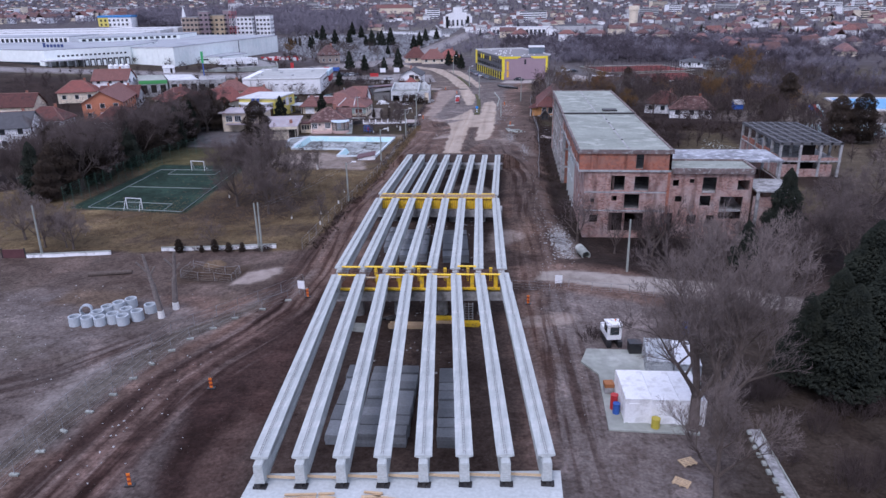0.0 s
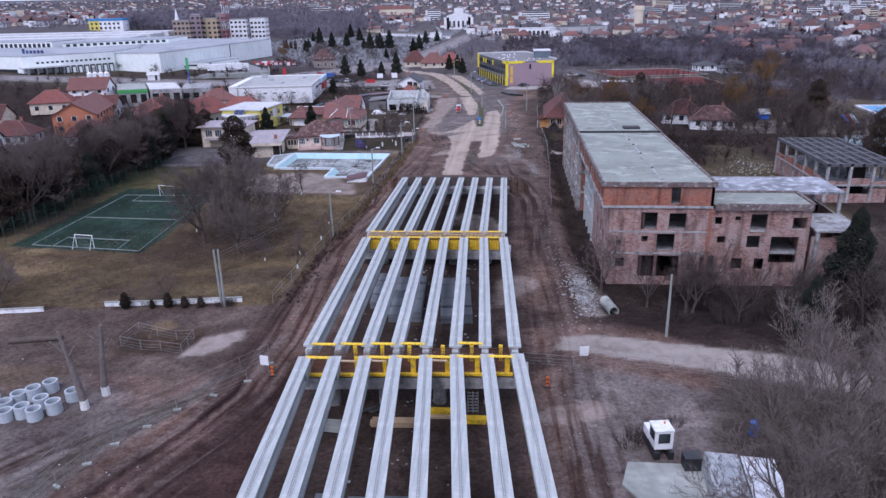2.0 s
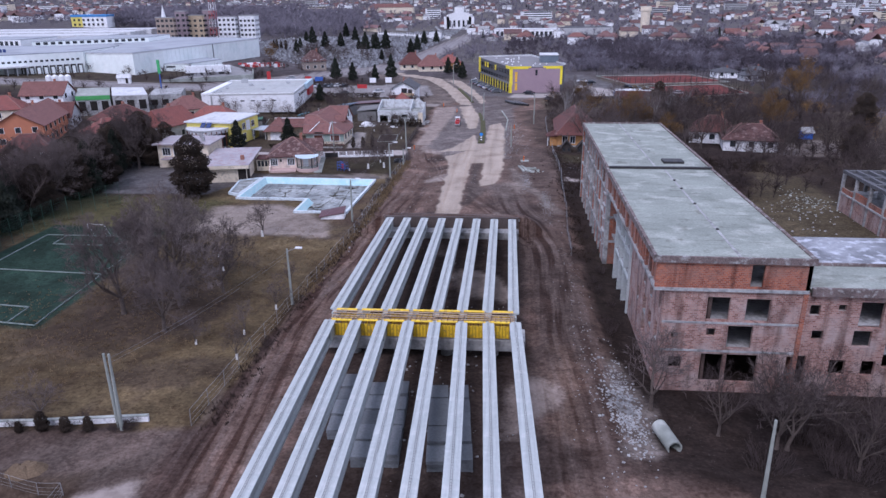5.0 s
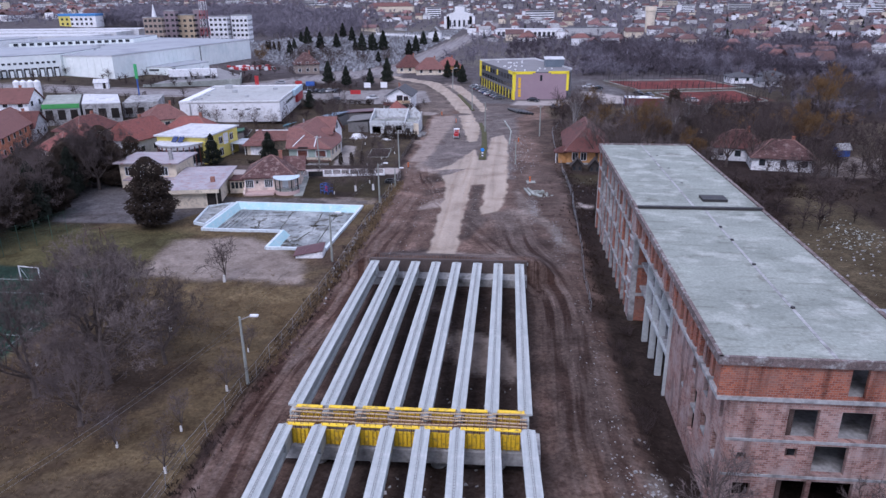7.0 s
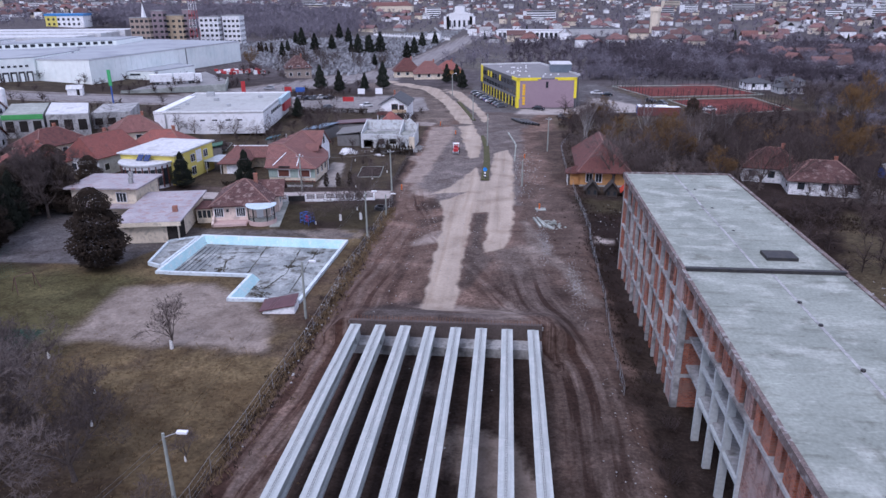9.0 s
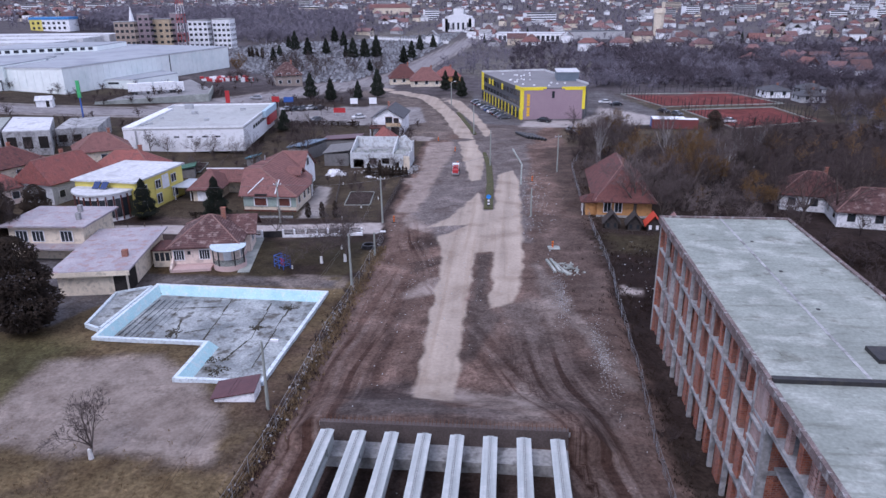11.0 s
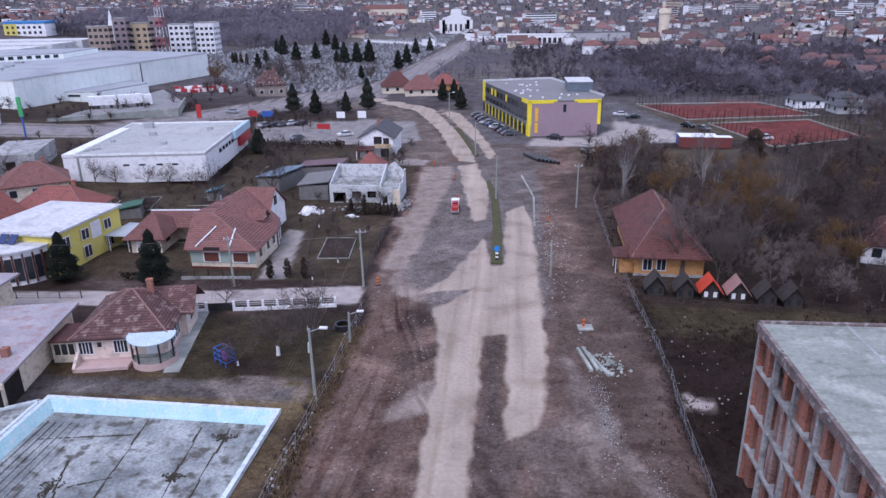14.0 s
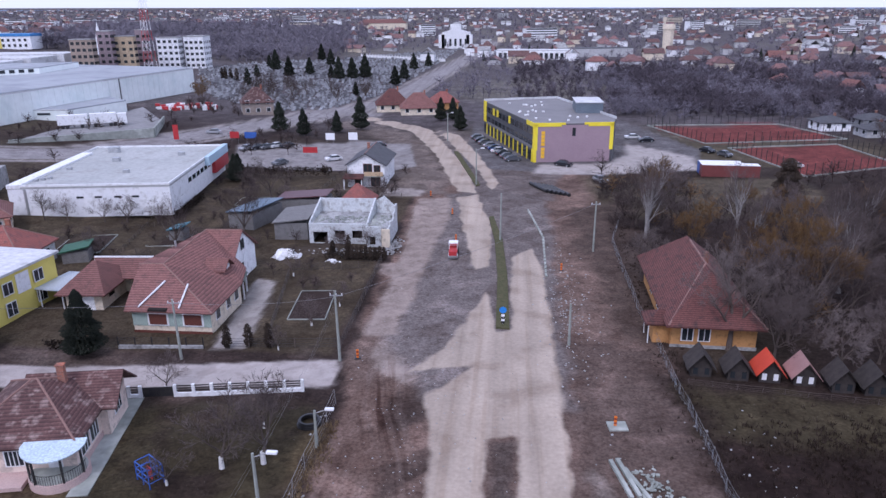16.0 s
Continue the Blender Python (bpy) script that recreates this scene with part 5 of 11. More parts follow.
def frame_building():
    """A bare concrete skeleton of two storeys with a grid of roof beams."""
    x0, x1, y0, y1 = 58.6, 69.6, 130.0, 153.0
    th = thing("frame_building", 0, 0, 0, 0, "unfinished grey concrete frame with brick infill and bare roof beams", "building")
    for i in range(4):
        for j in range(6):
            g = Geo()
            x, y = x0 + i * (x1 - x0) / 3, y0 + j * (y1 - y0) / 5
            g.box(x - 0.22, x + 0.22, y - 0.22, y + 0.22, -0.5, 6.2)
            part("column", g, CONC_OLD, th)
    for j in range(6):
        y = y0 + j * (y1 - y0) / 5
        g = Geo()
        g.box(x0 - 0.3, x1 + 0.3, y - 0.2, y + 0.2, 6.2, 6.7)
        part("roof_beam", g, BEAM_DK, th)
    for i in range(7):
        x = x0 + i * (x1 - x0) / 6
        g = Geo()
        g.box(x - 0.2, x + 0.2, y0 - 0.2, y1 + 0.2, 6.25, 6.72)
        part("roof_beam", g, BEAM_DK, th)
    g = Geo()
    g.box(x0 + 0.2, x1 - 0.2, y0 + 0.3, y1 - 0.3, 6.1, 6.24)
    part("roof_deck", g, mk("dark roofing", (0.06, 0.065, 0.075), (0.12, 0.12, 0.13), 0.3, 0.7), th)
    g = Geo()
    g.box(x0 - 0.25, x1 + 0.25, y0 - 0.25, y1 + 0.25, 2.9, 3.15)
    part("floor_slab", g, CONC_OLD, th)
    for j in range(5):
        ya, yb = y0 + j * (y1 - y0) / 5 + 0.25, y0 + (j + 1) * (y1 - y0) / 5 - 0.25
        g = Geo()
        g.box(x0 - 0.1, x0 + 0.15, ya, yb, 3.15, 4.2 if j % 2 else 3.9)
        part("brick_infill", g, BRICK_RED, th)
        g = Geo()
        g.box(x0 - 0.1, x0 + 0.15, ya, yb, -0.5, 2.9)
        part("brick_infill", g, BRICK_PINK, th)
    for i in range(3):
        xa, xb = x0 + i * (x1 - x0) / 3 + 0.25, x0 + (i + 1) * (x1 - x0) / 3 - 0.25
        g = Geo()
        g.box(xa, xb, y0 - 0.1, y0 + 0.15, 3.15, 3.7 + 0.5 * (i == 1))
        part("brick_infill", g, BRICK_PINK, th)
        g = Geo()
        g.box(xa, xb - 0.9 * (i == 2), y0 - 0.1, y0 + 0.15, -0.5, 1.5 + 0.9 * (i != 1))
        part("brick_infill", g, BRICK_PINK, th)
    # near-black wall painted in for the shade inside the skeleton
    g = Geo()
    g.box(x0 + 5, x1 - 3, y0 + 4, y0 + 4.2, -0.3, 6.1)
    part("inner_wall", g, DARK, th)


frame_building()


# ---- houses ----
def roof_geo(w, d, h, rise, kind="gable", over=0.5, thick=0.18):
    """A pitched roof over a w by d plan centred on the origin, eaves at h, ridge along x."""
    g = Geo()
    a, b = w / 2 + over, d / 2 + over
    e = h - over * rise / (d / 2)
    if kind == "hip":
        r = max(0.2, w / 2 - d / 2 * 0.95)
        top = [(-r, 0, h + rise), (r, 0, h + rise)]
    elif kind == "half":
        top = [(-a + 0.9, 0, h + rise), (a - 0.9, 0, h + rise)]
    else:
        top = [(-a, 0, h + rise), (a, 0, h + rise)]
    base = [(-a, -b, e), (a, -b, e), (a, b, e), (-a, b, e)]
    low = [(x, y, z - thick) for x, y, z in base]
    lowt = [(x, y, z - thick) for x, y, z in top]
    p = base + top + low + lowt
    g.add(p, [(0, 1, 5, 4), (2, 3, 4, 5), (7 + 0, 6 + 0, 10, 11), (9, 8, 11, 10), (0, 6, 7, 1), (2, 8, 9, 3)])
    if kind == "gable":
        g.add(p, [(1, 7, 11, 5), (5, 11, 8, 2), (3, 9, 10, 4), (4, 10, 6, 0)])
    else:
        g.add(p, [(1, 2, 5), (3, 0, 4), (1, 7, 8, 2), (3, 9, 6, 0)])
    return g


CAP_TILE = mk("pale ridge tiles", (0.22, 0.125, 0.105), (0.27, 0.165, 0.14), 2, 0.85)


def ridge_caps(w, d, h, rise, kind, over=0.5):
    """Half-round ridge and hip tiles for the roof of the same measures."""
    a, b = w / 2 + over, d / 2 + over
    e = h - over * rise / (d / 2)
    r = max(0.2, w / 2 - d / 2 * 0.95) if kind == "hip" else (a - 0.9 if kind == "half" else a)
    lines = [((-r, 0, h + rise), (r, 0, h + rise))]
    if kind == "hip":
        lines += [((s * r, 0, h + rise), (s * a, v * b, e)) for s in (-1, 1) for v in (-1, 1)]
    return [Geo().tube(p, q, 0.10, n=6) for p, q in lines]


def house(x, y, turn, w, d, h, rise, kind, wall, roof, label, name="house", z=0.0, windows=True, chimney=True, frame=None, group="houses"):
    """A plastered house: walls to the gables, pitched roof, windows with frames, a chimney."""
    th = thing(name, x, y, z, turn, label, "house", group)
    g = Geo()
    a, b = w / 2, d / 2
    if kind == "gable":
        g.add([(-a, -b, -0.4), (a, -b, -0.4), (a, b, -0.4), (-a, b, -0.4), (-a, -b, h), (a, -b, h), (a, b, h), (-a, b, h), (-a, 0, h + rise - 0.2), (a, 0, h + rise - 0.2)],
              [(0, 1, 5, 4), (2, 3, 7, 6), (1, 2, 6, 9, 5), (3, 0, 4, 8, 7), (3, 2, 1, 0)])
    else:
        g.box(-a, a, -b, b, -0.4, h - 0.05)
    part("wall", g, wall, th)
    part("roof", roof_geo(w, d, h, rise, kind), roof, th)
    if y < 300:
        for cap in ridge_caps(w, d, h, rise, kind):
            part("ridge_cap", cap, CAP_TILE, th)
    if chimney:
        g = Geo()
        cx = w * 0.18
        g.box(cx - 0.3, cx + 0.3, d * 0.12 - 0.25, d * 0.12 + 0.25, h, h + rise + 0.5)
        g.box(cx - 0.36, cx + 0.36, d * 0.12 - 0.31, d * 0.12 + 0.31, h + rise + 0.5, h + rise + 0.62)
        part("chimney", g, BRICK_RED, th)
    if windows:
        spots = []
        for sx in (-1, 1):
            for k in range(max(1, int(w / 3.5))):
                spots.append(((k + 0.5) * w / max(1, int(w / 3.5)) - a, sx * b, 0))
            for k in range(max(1, int(d / 3.5))):
                spots.append((sx * a, (k + 0.5) * d / max(1, int(d / 3.5)) - b, 1))
        levels = [1.0] if h < 4.6 else [0.9, 3.6]
        for px, py, side in spots:
            for zz in levels:
                g, g2 = Geo(), Geo()
                if side == 0:
                    s = 1 if py > 0 else -1
                    g.box(px - 0.72, px + 0.72, py - 0.02 * s, py + 0.05 * s, zz - 0.06, zz + 1.36) if s > 0 else g.box(px - 0.72, px + 0.72, py - 0.05, py + 0.02, zz - 0.06, zz + 1.36)
                    g2.box(px - 0.6, px + 0.6, min(py + 0.02 * s, py + 0.07 * s), max(py + 0.02 * s, py + 0.07 * s), zz, zz + 1.3)
                else:
                    s = 1 if px > 0 else -1
                    g.box(min(px, px + 0.05 * s), max(px, px + 0.05 * s), py - 0.72, py + 0.72, zz - 0.06, zz + 1.36)
                    g2.box(min(px, px + 0.07 * s), max(px, px + 0.07 * s), py - 0.6, py + 0.6, zz, zz + 1.3)
                fr = part("window", g, frame or WHITE, th)
                part("pane", g2, GLASS, fr)
    return th


# ---- trees ----
def limb(wood, twigs, p, d, length, r, level, rng, spread, up_pull):
    """A limb that bends and tapers, with side limbs along it and sprays of twigs at the ends."""
    n = 5 if level > 1 else 4 if level else 3
    tip = r * 0.3
    for k in range(n):
        d = (d + Vector((rng.gauss(0, 0.13), rng.gauss(0, 0.13), rng.gauss(0, 0.10) + 0.05 * up_pull))).normalized()
        q = p + d * (length / n)
        ra, rb = r + (tip - r) * k / n, r + (tip - r) * (k + 1) / n
        if ra > 0.022:
            wood.tube(p, q, ra, rb, n=6 if ra > 0.12 else 4 if ra > 0.05 else 3, cap=False)
        else:
            twigs.blade(p, q + d * (length * 0.15), max(ra, 0.013), rng)
        p = q
        if level and k:
            for side in range(2 if k < n - 1 else 3):
                a = rng.uniform(0, 6.283)
                u = d.orthogonal().normalized()
                v = d.cross(u)
                out = u * math.cos(a) + v * math.sin(a)
                s = spread * rng.uniform(0.75, 1.3)
                nd = (d * (1 - s * 0.55) + out * s + Vector((0, 0, 0.12 * up_pull))).normalized()
                limb(wood, twigs, p, nd, length * rng.uniform(0.34, 0.6) * (1.15 - 0.45 * k / n), rb * rng.uniform(0.5, 0.75), level - 1, rng, spread, up_pull)
    if level < 2:
        for k in range(5):
            e = (d + Vector((rng.uniform(-0.9, 0.9), rng.uniform(-0.9, 0.9), rng.uniform(-0.5, 0.9)))).normalized()
            c = p - d * (length * rng.random() * 0.7)
            twigs.blade(c, c + e * length * rng.uniform(0.3, 0.75), 0.012, rng)


def bare_tree(seed, height, spread=0.62, up=1.0, depth=5, trunk=0.2, limbs=4):
    """Trunk and twig meshes of one leafless tree: a flared stem that forks into rising limbs."""
    rng = random.Random(seed)
    wood, twigs = Geo(), Geo()
    r = height * (0.024 if height < 12 else 0.029)
    hs = height * trunk
    lean = Vector((rng.uniform(-0.06, 0.06) * height, rng.uniform(-0.06, 0.06) * height, 0))
    a, b, c = Vector((0, 0, -0.2)), Vector((0, 0, 0.35)), lean * 0.5 + Vector((0, 0, hs))
    wood.tube(a, b, r * 1.6, r * 1.05, n=8, cap=False)
    wood.tube(b, c, r * 1.05, r * 0.9, n=8, cap=False)
    for k in range(limbs):
        t = 2 * math.pi * (k + rng.random() * 0.6) / limbs
        nd = Vector((math.cos(t) * spread, math.sin(t) * spread, rng.uniform(0.6, 1.05) * up)).normalized()
        limb(wood, twigs, c - Vector((0, 0, hs * 0.12 * k / limbs)), nd, height * rng.uniform(0.5, 0.68), r * rng.uniform(0.45, 0.65), depth - 2, rng, spread, up)
    limb(wood, twigs, c, (lean * 0.1 + Vector((0, 0, 1))).normalized(), height * (1 - trunk) * 0.86, r * 0.72, depth - 2, rng, spread, up)
    return wood, twigs


def conifer(seed, height, radius, leaf=1.0, n=900, cone=1.0):
    """Foliage of many small tilted sprays round a stem, ragged at the edge."""
    rng = random.Random(seed)
    g = Geo()
    for i in range(n):
        t = rng.random() ** 0.85
        z = height * (0.06 + 0.92 * t)
        prof = (1 - t) ** (0.75 * cone) * min(1, 0.45 + t * 4)
        rr = radius * prof * (0.55 + 0.5 * rng.random()) * (1 + 0.18 * math.sin(t * 23 + seed))
        a = rng.random() * 6.283
        c = Vector((math.cos(a) * rr, math.sin(a) * rr, z))
        o = Vector((math.cos(a), math.sin(a), rng.uniform(-0.5, 0.25))).normalized()
        s = o.cross(Vector((0, 0, 1))).normalized()
        u = s.cross(o)
        k = leaf * rng.uniform(0.5, 1.1) * (0.5 + 0.6 * (1 - t))
        w = k * rng.uniform(0.35, 0.6)
        g.add([c - o * k * 0.4 - s * w, c - o * k * 0.4 + s * w, c + o * k * 0.55 + u * rng.uniform(-0.15, 0.2) * k, c - o * k * 0.2 + u * w * 0.9], [(0, 1, 2), (0, 2, 3), (1, 3, 2)])
    return g


def shrub(seed, height, width, n=70):
    """A thicket of thin stems from the ground."""
    rng = random.Random(seed)
    g = Geo()
    for i in range(n):
        a, rr = rng.random() * 6.283, width * 0.4 * math.sqrt(rng.random())
        p = Vector((math.cos(a) * rr, math.sin(a) * rr, -0.1))
        d = Vector((math.cos(a) * rng.uniform(0, 0.7), math.sin(a) * rng.uniform(0, 0.7), 1)).normalized()
        ln = height * rng.uniform(0.5, 1.0)
        q = p + d * ln * 0.75
        g.blade(p, q, 0.022, rng)
        for k in range(9):
            e = (d + Vector((rng.uniform(-0.9, 0.9), rng.uniform(-0.9, 0.9), rng.uniform(-0.2, 0.7)))).normalized()
            c = p + (q - p) * rng.uniform(0.25, 1.0)
            g.blade(c, c + e * ln * rng.uniform(0.2, 0.45), 0.011, rng)
    return g


KINDS = {}


def plant_kind(key, label, category, make):
    """Builds one plant out of sight of nothing: the first one placed is the pattern for the rest."""
    KINDS[key] = [label, category, make, None]


def plant(key, x, y, size=1.0, turn=None, label="", group="", name="tree", z=None):
    lab, cat, make, first = KINDS[key]
    turn = RNG.uniform(0, 360) if turn is None else turn
    zz = gz(x, y) if z is None else z
    if first is None:
        th = thing(cat if name == "tree" else name, 0, 0, 0, 0, lab, cat, group or cat + "s")
        for nm, geo, mat in make():
            part(nm, geo, mat, th)
        KINDS[key][3] = th
    else:
        th = copy_thing(first, Matrix.Identity(4))
    th.matrix_basis = pose(x, y, zz, 0, 0, turn) @ Matrix.Diagonal((size, size, size * RNG.uniform(0.92, 1.08), 1))
    if label:
        th["label"] = label
    return th


def kit(seed, height, mat=None, **kw):
    def make():
        w, t = bare_tree(seed, height, **kw)
        return (("trunk", w, BARK), ("crown", t, mat or TWIG))
    return make


def kit_con(seed, h, r, mat, n, leaf=1.0, cone=1.0):
    def make():
        s = Geo()
        s.tube((0, 0, -0.2), (0, 0, h * 0.9), h * 0.018, 0.02, n=6)
        return (("trunk", s, BARK), ("crown", conifer(seed, h, r, leaf, n, cone), mat))
    return make


for k in range(3):
    plant_kind(f"bare{k}", "tall leafless grey-brown deciduous tree with fine twigs", "tree", kit(11 + k, 9.0, (TWIG, TWIG_GREY, TWIG)[k], depth=5, spread=0.62 + 0.08 * k, limbs=4))
    plant_kind(f"small{k}", "small leafless fruit tree on the lawn", "tree", kit(31 + k, 4.5, depth=4, spread=0.75, trunk=0.22))
    plant_kind(f"light{k}", "thin leafless brown tree among scrub", "tree", kit(51 + k, 8.0, TWIG_DK, depth=4, spread=0.6, limbs=5))
for k in range(3):
    plant_kind(f"wood{k}", "dark leafless tree in the thicket", "tree", kit(61 + k, 8.5, TWIG_DK, depth=4, spread=0.6, limbs=6))
plant_kind("big", "large leafless tree with spreading crown", "tree", kit(71, 15.0, TWIG_GREY, depth=5, spread=0.46, up=1.4, trunk=0.26, limbs=3))
plant_kind("big2", "large leafless tree with several rising stems", "tree", kit(74, 15.0, TWIG_GREY, depth=5, spread=0.52, up=1.2, trunk=0.22, limbs=3))
plant_kind("tan", "round leafless willow with tan twigs", "tree", kit(72, 9.0, TWIG_TAN, depth=5, spread=0.55))
plant_kind("birch", "slender pale leafless birch", "tree", lambda: (lambda wt: (("trunk", wt[0], BIRCH), ("crown", wt[1], TWIG)))(bare_tree(73, 10, 0.36, 1.7, 4, 0.22, 5)))
plant_kind("spruce", "dark green spruce with drooping sprays", "tree", kit_con(81, 9, 2.7, NEEDLE, 9000, 0.34, 0.95))
plant_kind("fir", "small dark green pointed conifer", "tree", kit_con(82, 8, 2.1, NEEDLE, 2600, 0.5, 0.8))
plant_kind("thuja", "dense round brown-green thuja tree", "tree", kit_con(83, 8, 2.7, THUJA, 7500, 0.36, 0.45))
plant_kind("column", "slim dark columnar cypress", "tree", kit_con(84, 3.0, 0.55, THUJA, 350, 0.4, 0.4))
plant_kind("shrub", "low leafless brown shrub thicket", "shrub", lambda: (("stem_thicket", shrub(85, 2.2, 2.6), TWIG_DK),))
plant_kind("bush", "dense leafless dark brown bush", "shrub", lambda: (("stem_thicket", shrub(86, 3.2, 4.0, 110), TWIG_DK),))


def rubble(x, y, w, d, n, size, mat, label, name="rubble_heap", heap=0.0, seed=1):
    """Broken pieces scattered or heaped."""
    rng = random.Random(seed)
    g = Geo()
    for k in range(n):
        u, v = rng.gauss(0, 0.4), rng.gauss(0, 0.4)
        px, py = x + u * w, y + v * d
        s = size * rng.uniform(0.3, 1.2)
        z = gz(px, py) + heap * max(0, 1 - math.hypot(u, v) * 1.2)
        m = pose(px, py, z, rng.uniform(-40, 40), rng.uniform(-40, 40), rng.uniform(0, 360))
        q = Geo().box(-s, s, -s * rng.uniform(0.4, 1), s * rng.uniform(0.4, 1), -s * 0.4, s * rng.uniform(0.3, 0.7))
        g.add([m @ Vector(p) for p in q.v], q.f)
    return single(name, g, mat, label, "rubble", kind="stuff")

# ---- left side: pitch, pool, houses ----
def swimming_pool():
    """An empty L-shaped pool with pale blue walls and a cracked concrete floor."""
    outer, inner = POOL_OUT, POOL_IN
    foot = [(-44.3, 154.3), (-31.2, 154.1), (-31.2, 146.5), (-24.1, 146.5), (-23.4, 166.7), (-44.3, 167.4)]
    th = thing("swimming_pool", 0, 0, 0, 0, "empty outdoor pool with pale blue walls and cracked grey floor", "pool")
    n = len(outer)
    for i in range(n):
        j = (i + 1) % n
        q = [(0, 1, 3, 2), (4, 5, 1, 0), (6, 7, 5, 4)]
        rim = [(*outer[i], 0.42), (*outer[j], 0.42), (*inner[i], 0.42), (*inner[j], 0.42), (*outer[i], -0.3), (*outer[j], -0.3)]
        part("rim", Geo().add(rim, [(0, 1, 3, 2), (4, 5, 1, 0)]), POOL_RIM, th, "white painted pool rim")
        wall = [(*inner[i], 0.42), (*inner[j], 0.42), (*foot[i], -0.72), (*foot[j], -0.72)]
        part("pool_wall", Geo().add(wall, [(0, 1, 3, 2)]), POOL_BLUE, th, "pale blue pool wall")
    part("pool_floor", Geo().prism(foot, -0.85, -0.7), POOL_FLOOR, th, "cracked grey concrete floor")
    for (x0, y0), (x1, y1) in (((-34.6, 166.8), (-33.2, 150.5)), ((-33.2, 150.5), (-31.2, 146.8)), ((-29.2, 166.0), (-28.4, 156.4)), ((-38.5, 160.5), (-36.6, 154.6)), ((-43, 163.2), (-35, 164.4)), ((-28.4, 156.4), (-29.6, 151.0)), ((-36.6, 157.2), (-33.6, 158.6)), ((-26.6, 166.0), (-26.0, 150))):
        n = 9
        for k in range(n):
            xa, ya = x0 + (x1 - x0) * k / n, y0 + (y1 - y0) * k / n
            xb, yb = x0 + (x1 - x0) * (k + 1.1) / n, y0 + (y1 - y0) * (k + 1.1) / n
            w, e = RNG.uniform(0.03, 0.13), RNG.uniform(-0.08, 0.08)
            nx, ny = -(yb - ya), (xb - xa)
            q = math.hypot(nx, ny)
            nx, ny = nx / q * w, ny / q * w
            part("crack", Geo().prism([(xa - nx + e, ya - ny), (xb - nx + e, yb - ny), (xb + nx + e, yb + ny), (xa + nx + e, ya + ny)], -0.72, -0.695 + 0.002 * k), MOSS_DK, th, "dark mossy crack")
    for x, y, w, l in ((-31.0, 151.2, 1.6, 0.7), (-29.4, 149.0, 1.1, 1.2), (-28.0, 147.2, 2.6, 0.5), (-26.6, 164.6, 1.0, 0.7), (-38.0, 157.0, 0.8, 1.3), (-28.6, 159.0, 0.8, 0.6)):
        g = Geo()
        for k in range(150):
            a, r = RNG.uniform(0, 6.28), RNG.random() ** 0.8
            px, py, d = x + math.cos(a) * r * w * (1 + 0.5 * math.sin(3 * a)), y + math.sin(a) * r * l, RNG.uniform(0.04, 0.15)
            g.tube((px, py, -0.72), (px, py, -0.68 + RNG.random() * 0.05), d, d * 0.5, n=5)
        part("weed_patch", g, MOSS_DK, th, "patch of dark weeds and silt", "stuff")
    for k in range(6):
        g = Geo()
        g.box(-43.9 + k * 0.75, -43.75 + k * 0.75, 155.4, 165.8, -0.7, -0.52 - k * 0.025)
        part("step", g, POOL_FLOOR, th)
    g = Geo()
    g.prism([(-49.1, 165.2), (-47.7, 156.2), (-45.5, 155.2), (-45.5, 167.5)], -0.1, 0.35)
    part("paddling_pool", g, POOL_FLOOR, th)
    pp = [(-49.1, 165.2), (-47.7, 156.2), (-45.5, 155.2), (-45.5, 167.5)]
    for (x0, y0), (x1, y1) in zip(pp, pp[1:] + pp[:1]):
        l = math.hypot(x1 - x0, y1 - y0)
        nx, ny = -(y1 - y0) / l * 0.17, (x1 - x0) / l * 0.17
        part("rim", Geo().prism([(x0 - nx, y0 - ny), (x1 - nx, y1 - ny), (x1 + nx, y1 + ny), (x0 + nx, y0 + ny)], 0.0, 0.55), POOL_RIM, th)
    s = thing("pool_shed", -24.9, 143.5, 0, 4, "small white shed with a dark red tin roof", "shed")
    g = Geo()
    g.prism([(-1.9, -1.1), (1.9, -1.1), (1.9, 1.1), (-1.9, 1.1)], -0.1, [0.35, 1.0, 1.5, 0.7])
    part("wall", g, PLASTER[0], s)
    part("roof", Geo().prism([(-2.2, -1.3), (2.0, -1.2), (2.0, 1.3), (-2.2, 1.3)], [0.32, 1.05, 1.55, 0.72], [0.42, 1.15, 1.65, 0.82]), TIN_RED, s)


MOSS_DK = mk("dark silt and moss", (0.035, 0.033, 0.024), (0.07, 0.06, 0.045), 1.5, 0.95)
POOL_RIM = mk("white blue rim paint", (0.55, 0.63, 0.66), (0.64, 0.70, 0.72), 0.8, 0.8, contrast=0.3, c3=(0.42, 0.46, 0.47))
POOL_BLUE = mk("faded pale blue paint", (0.38, 0.61, 0.64), (0.50, 0.69, 0.70), 0.6, 0.85, contrast=0.25, c3=(0.56, 0.67, 0.67))
POOL_FLOOR = mk("cracked pool floor", (0.17, 0.185, 0.185), (0.36, 0.38, 0.37), 0.33, 0.9, contrast=0.55, c3=(0.105, 0.10, 0.088), spread=0.3)
TIN_RED = mk("dark red sheet metal", (0.075, 0.028, 0.032), (0.11, 0.045, 0.048), 1, 0.5, contrast=0.3)
TIN_LILAC = mk("grey lilac sheet metal roof", (0.27, 0.24, 0.26), (0.40, 0.36, 0.37), 0.35, 0.5, contrast=0.35, c3=(0.30, 0.20, 0.19))
ROOF_WHITE = mk("white flat roof", (0.50, 0.505, 0.51), (0.60, 0.605, 0.61), 0.12, 0.7, contrast=0.35, c3=(0.42, 0.42, 0.42))
swimming_pool()


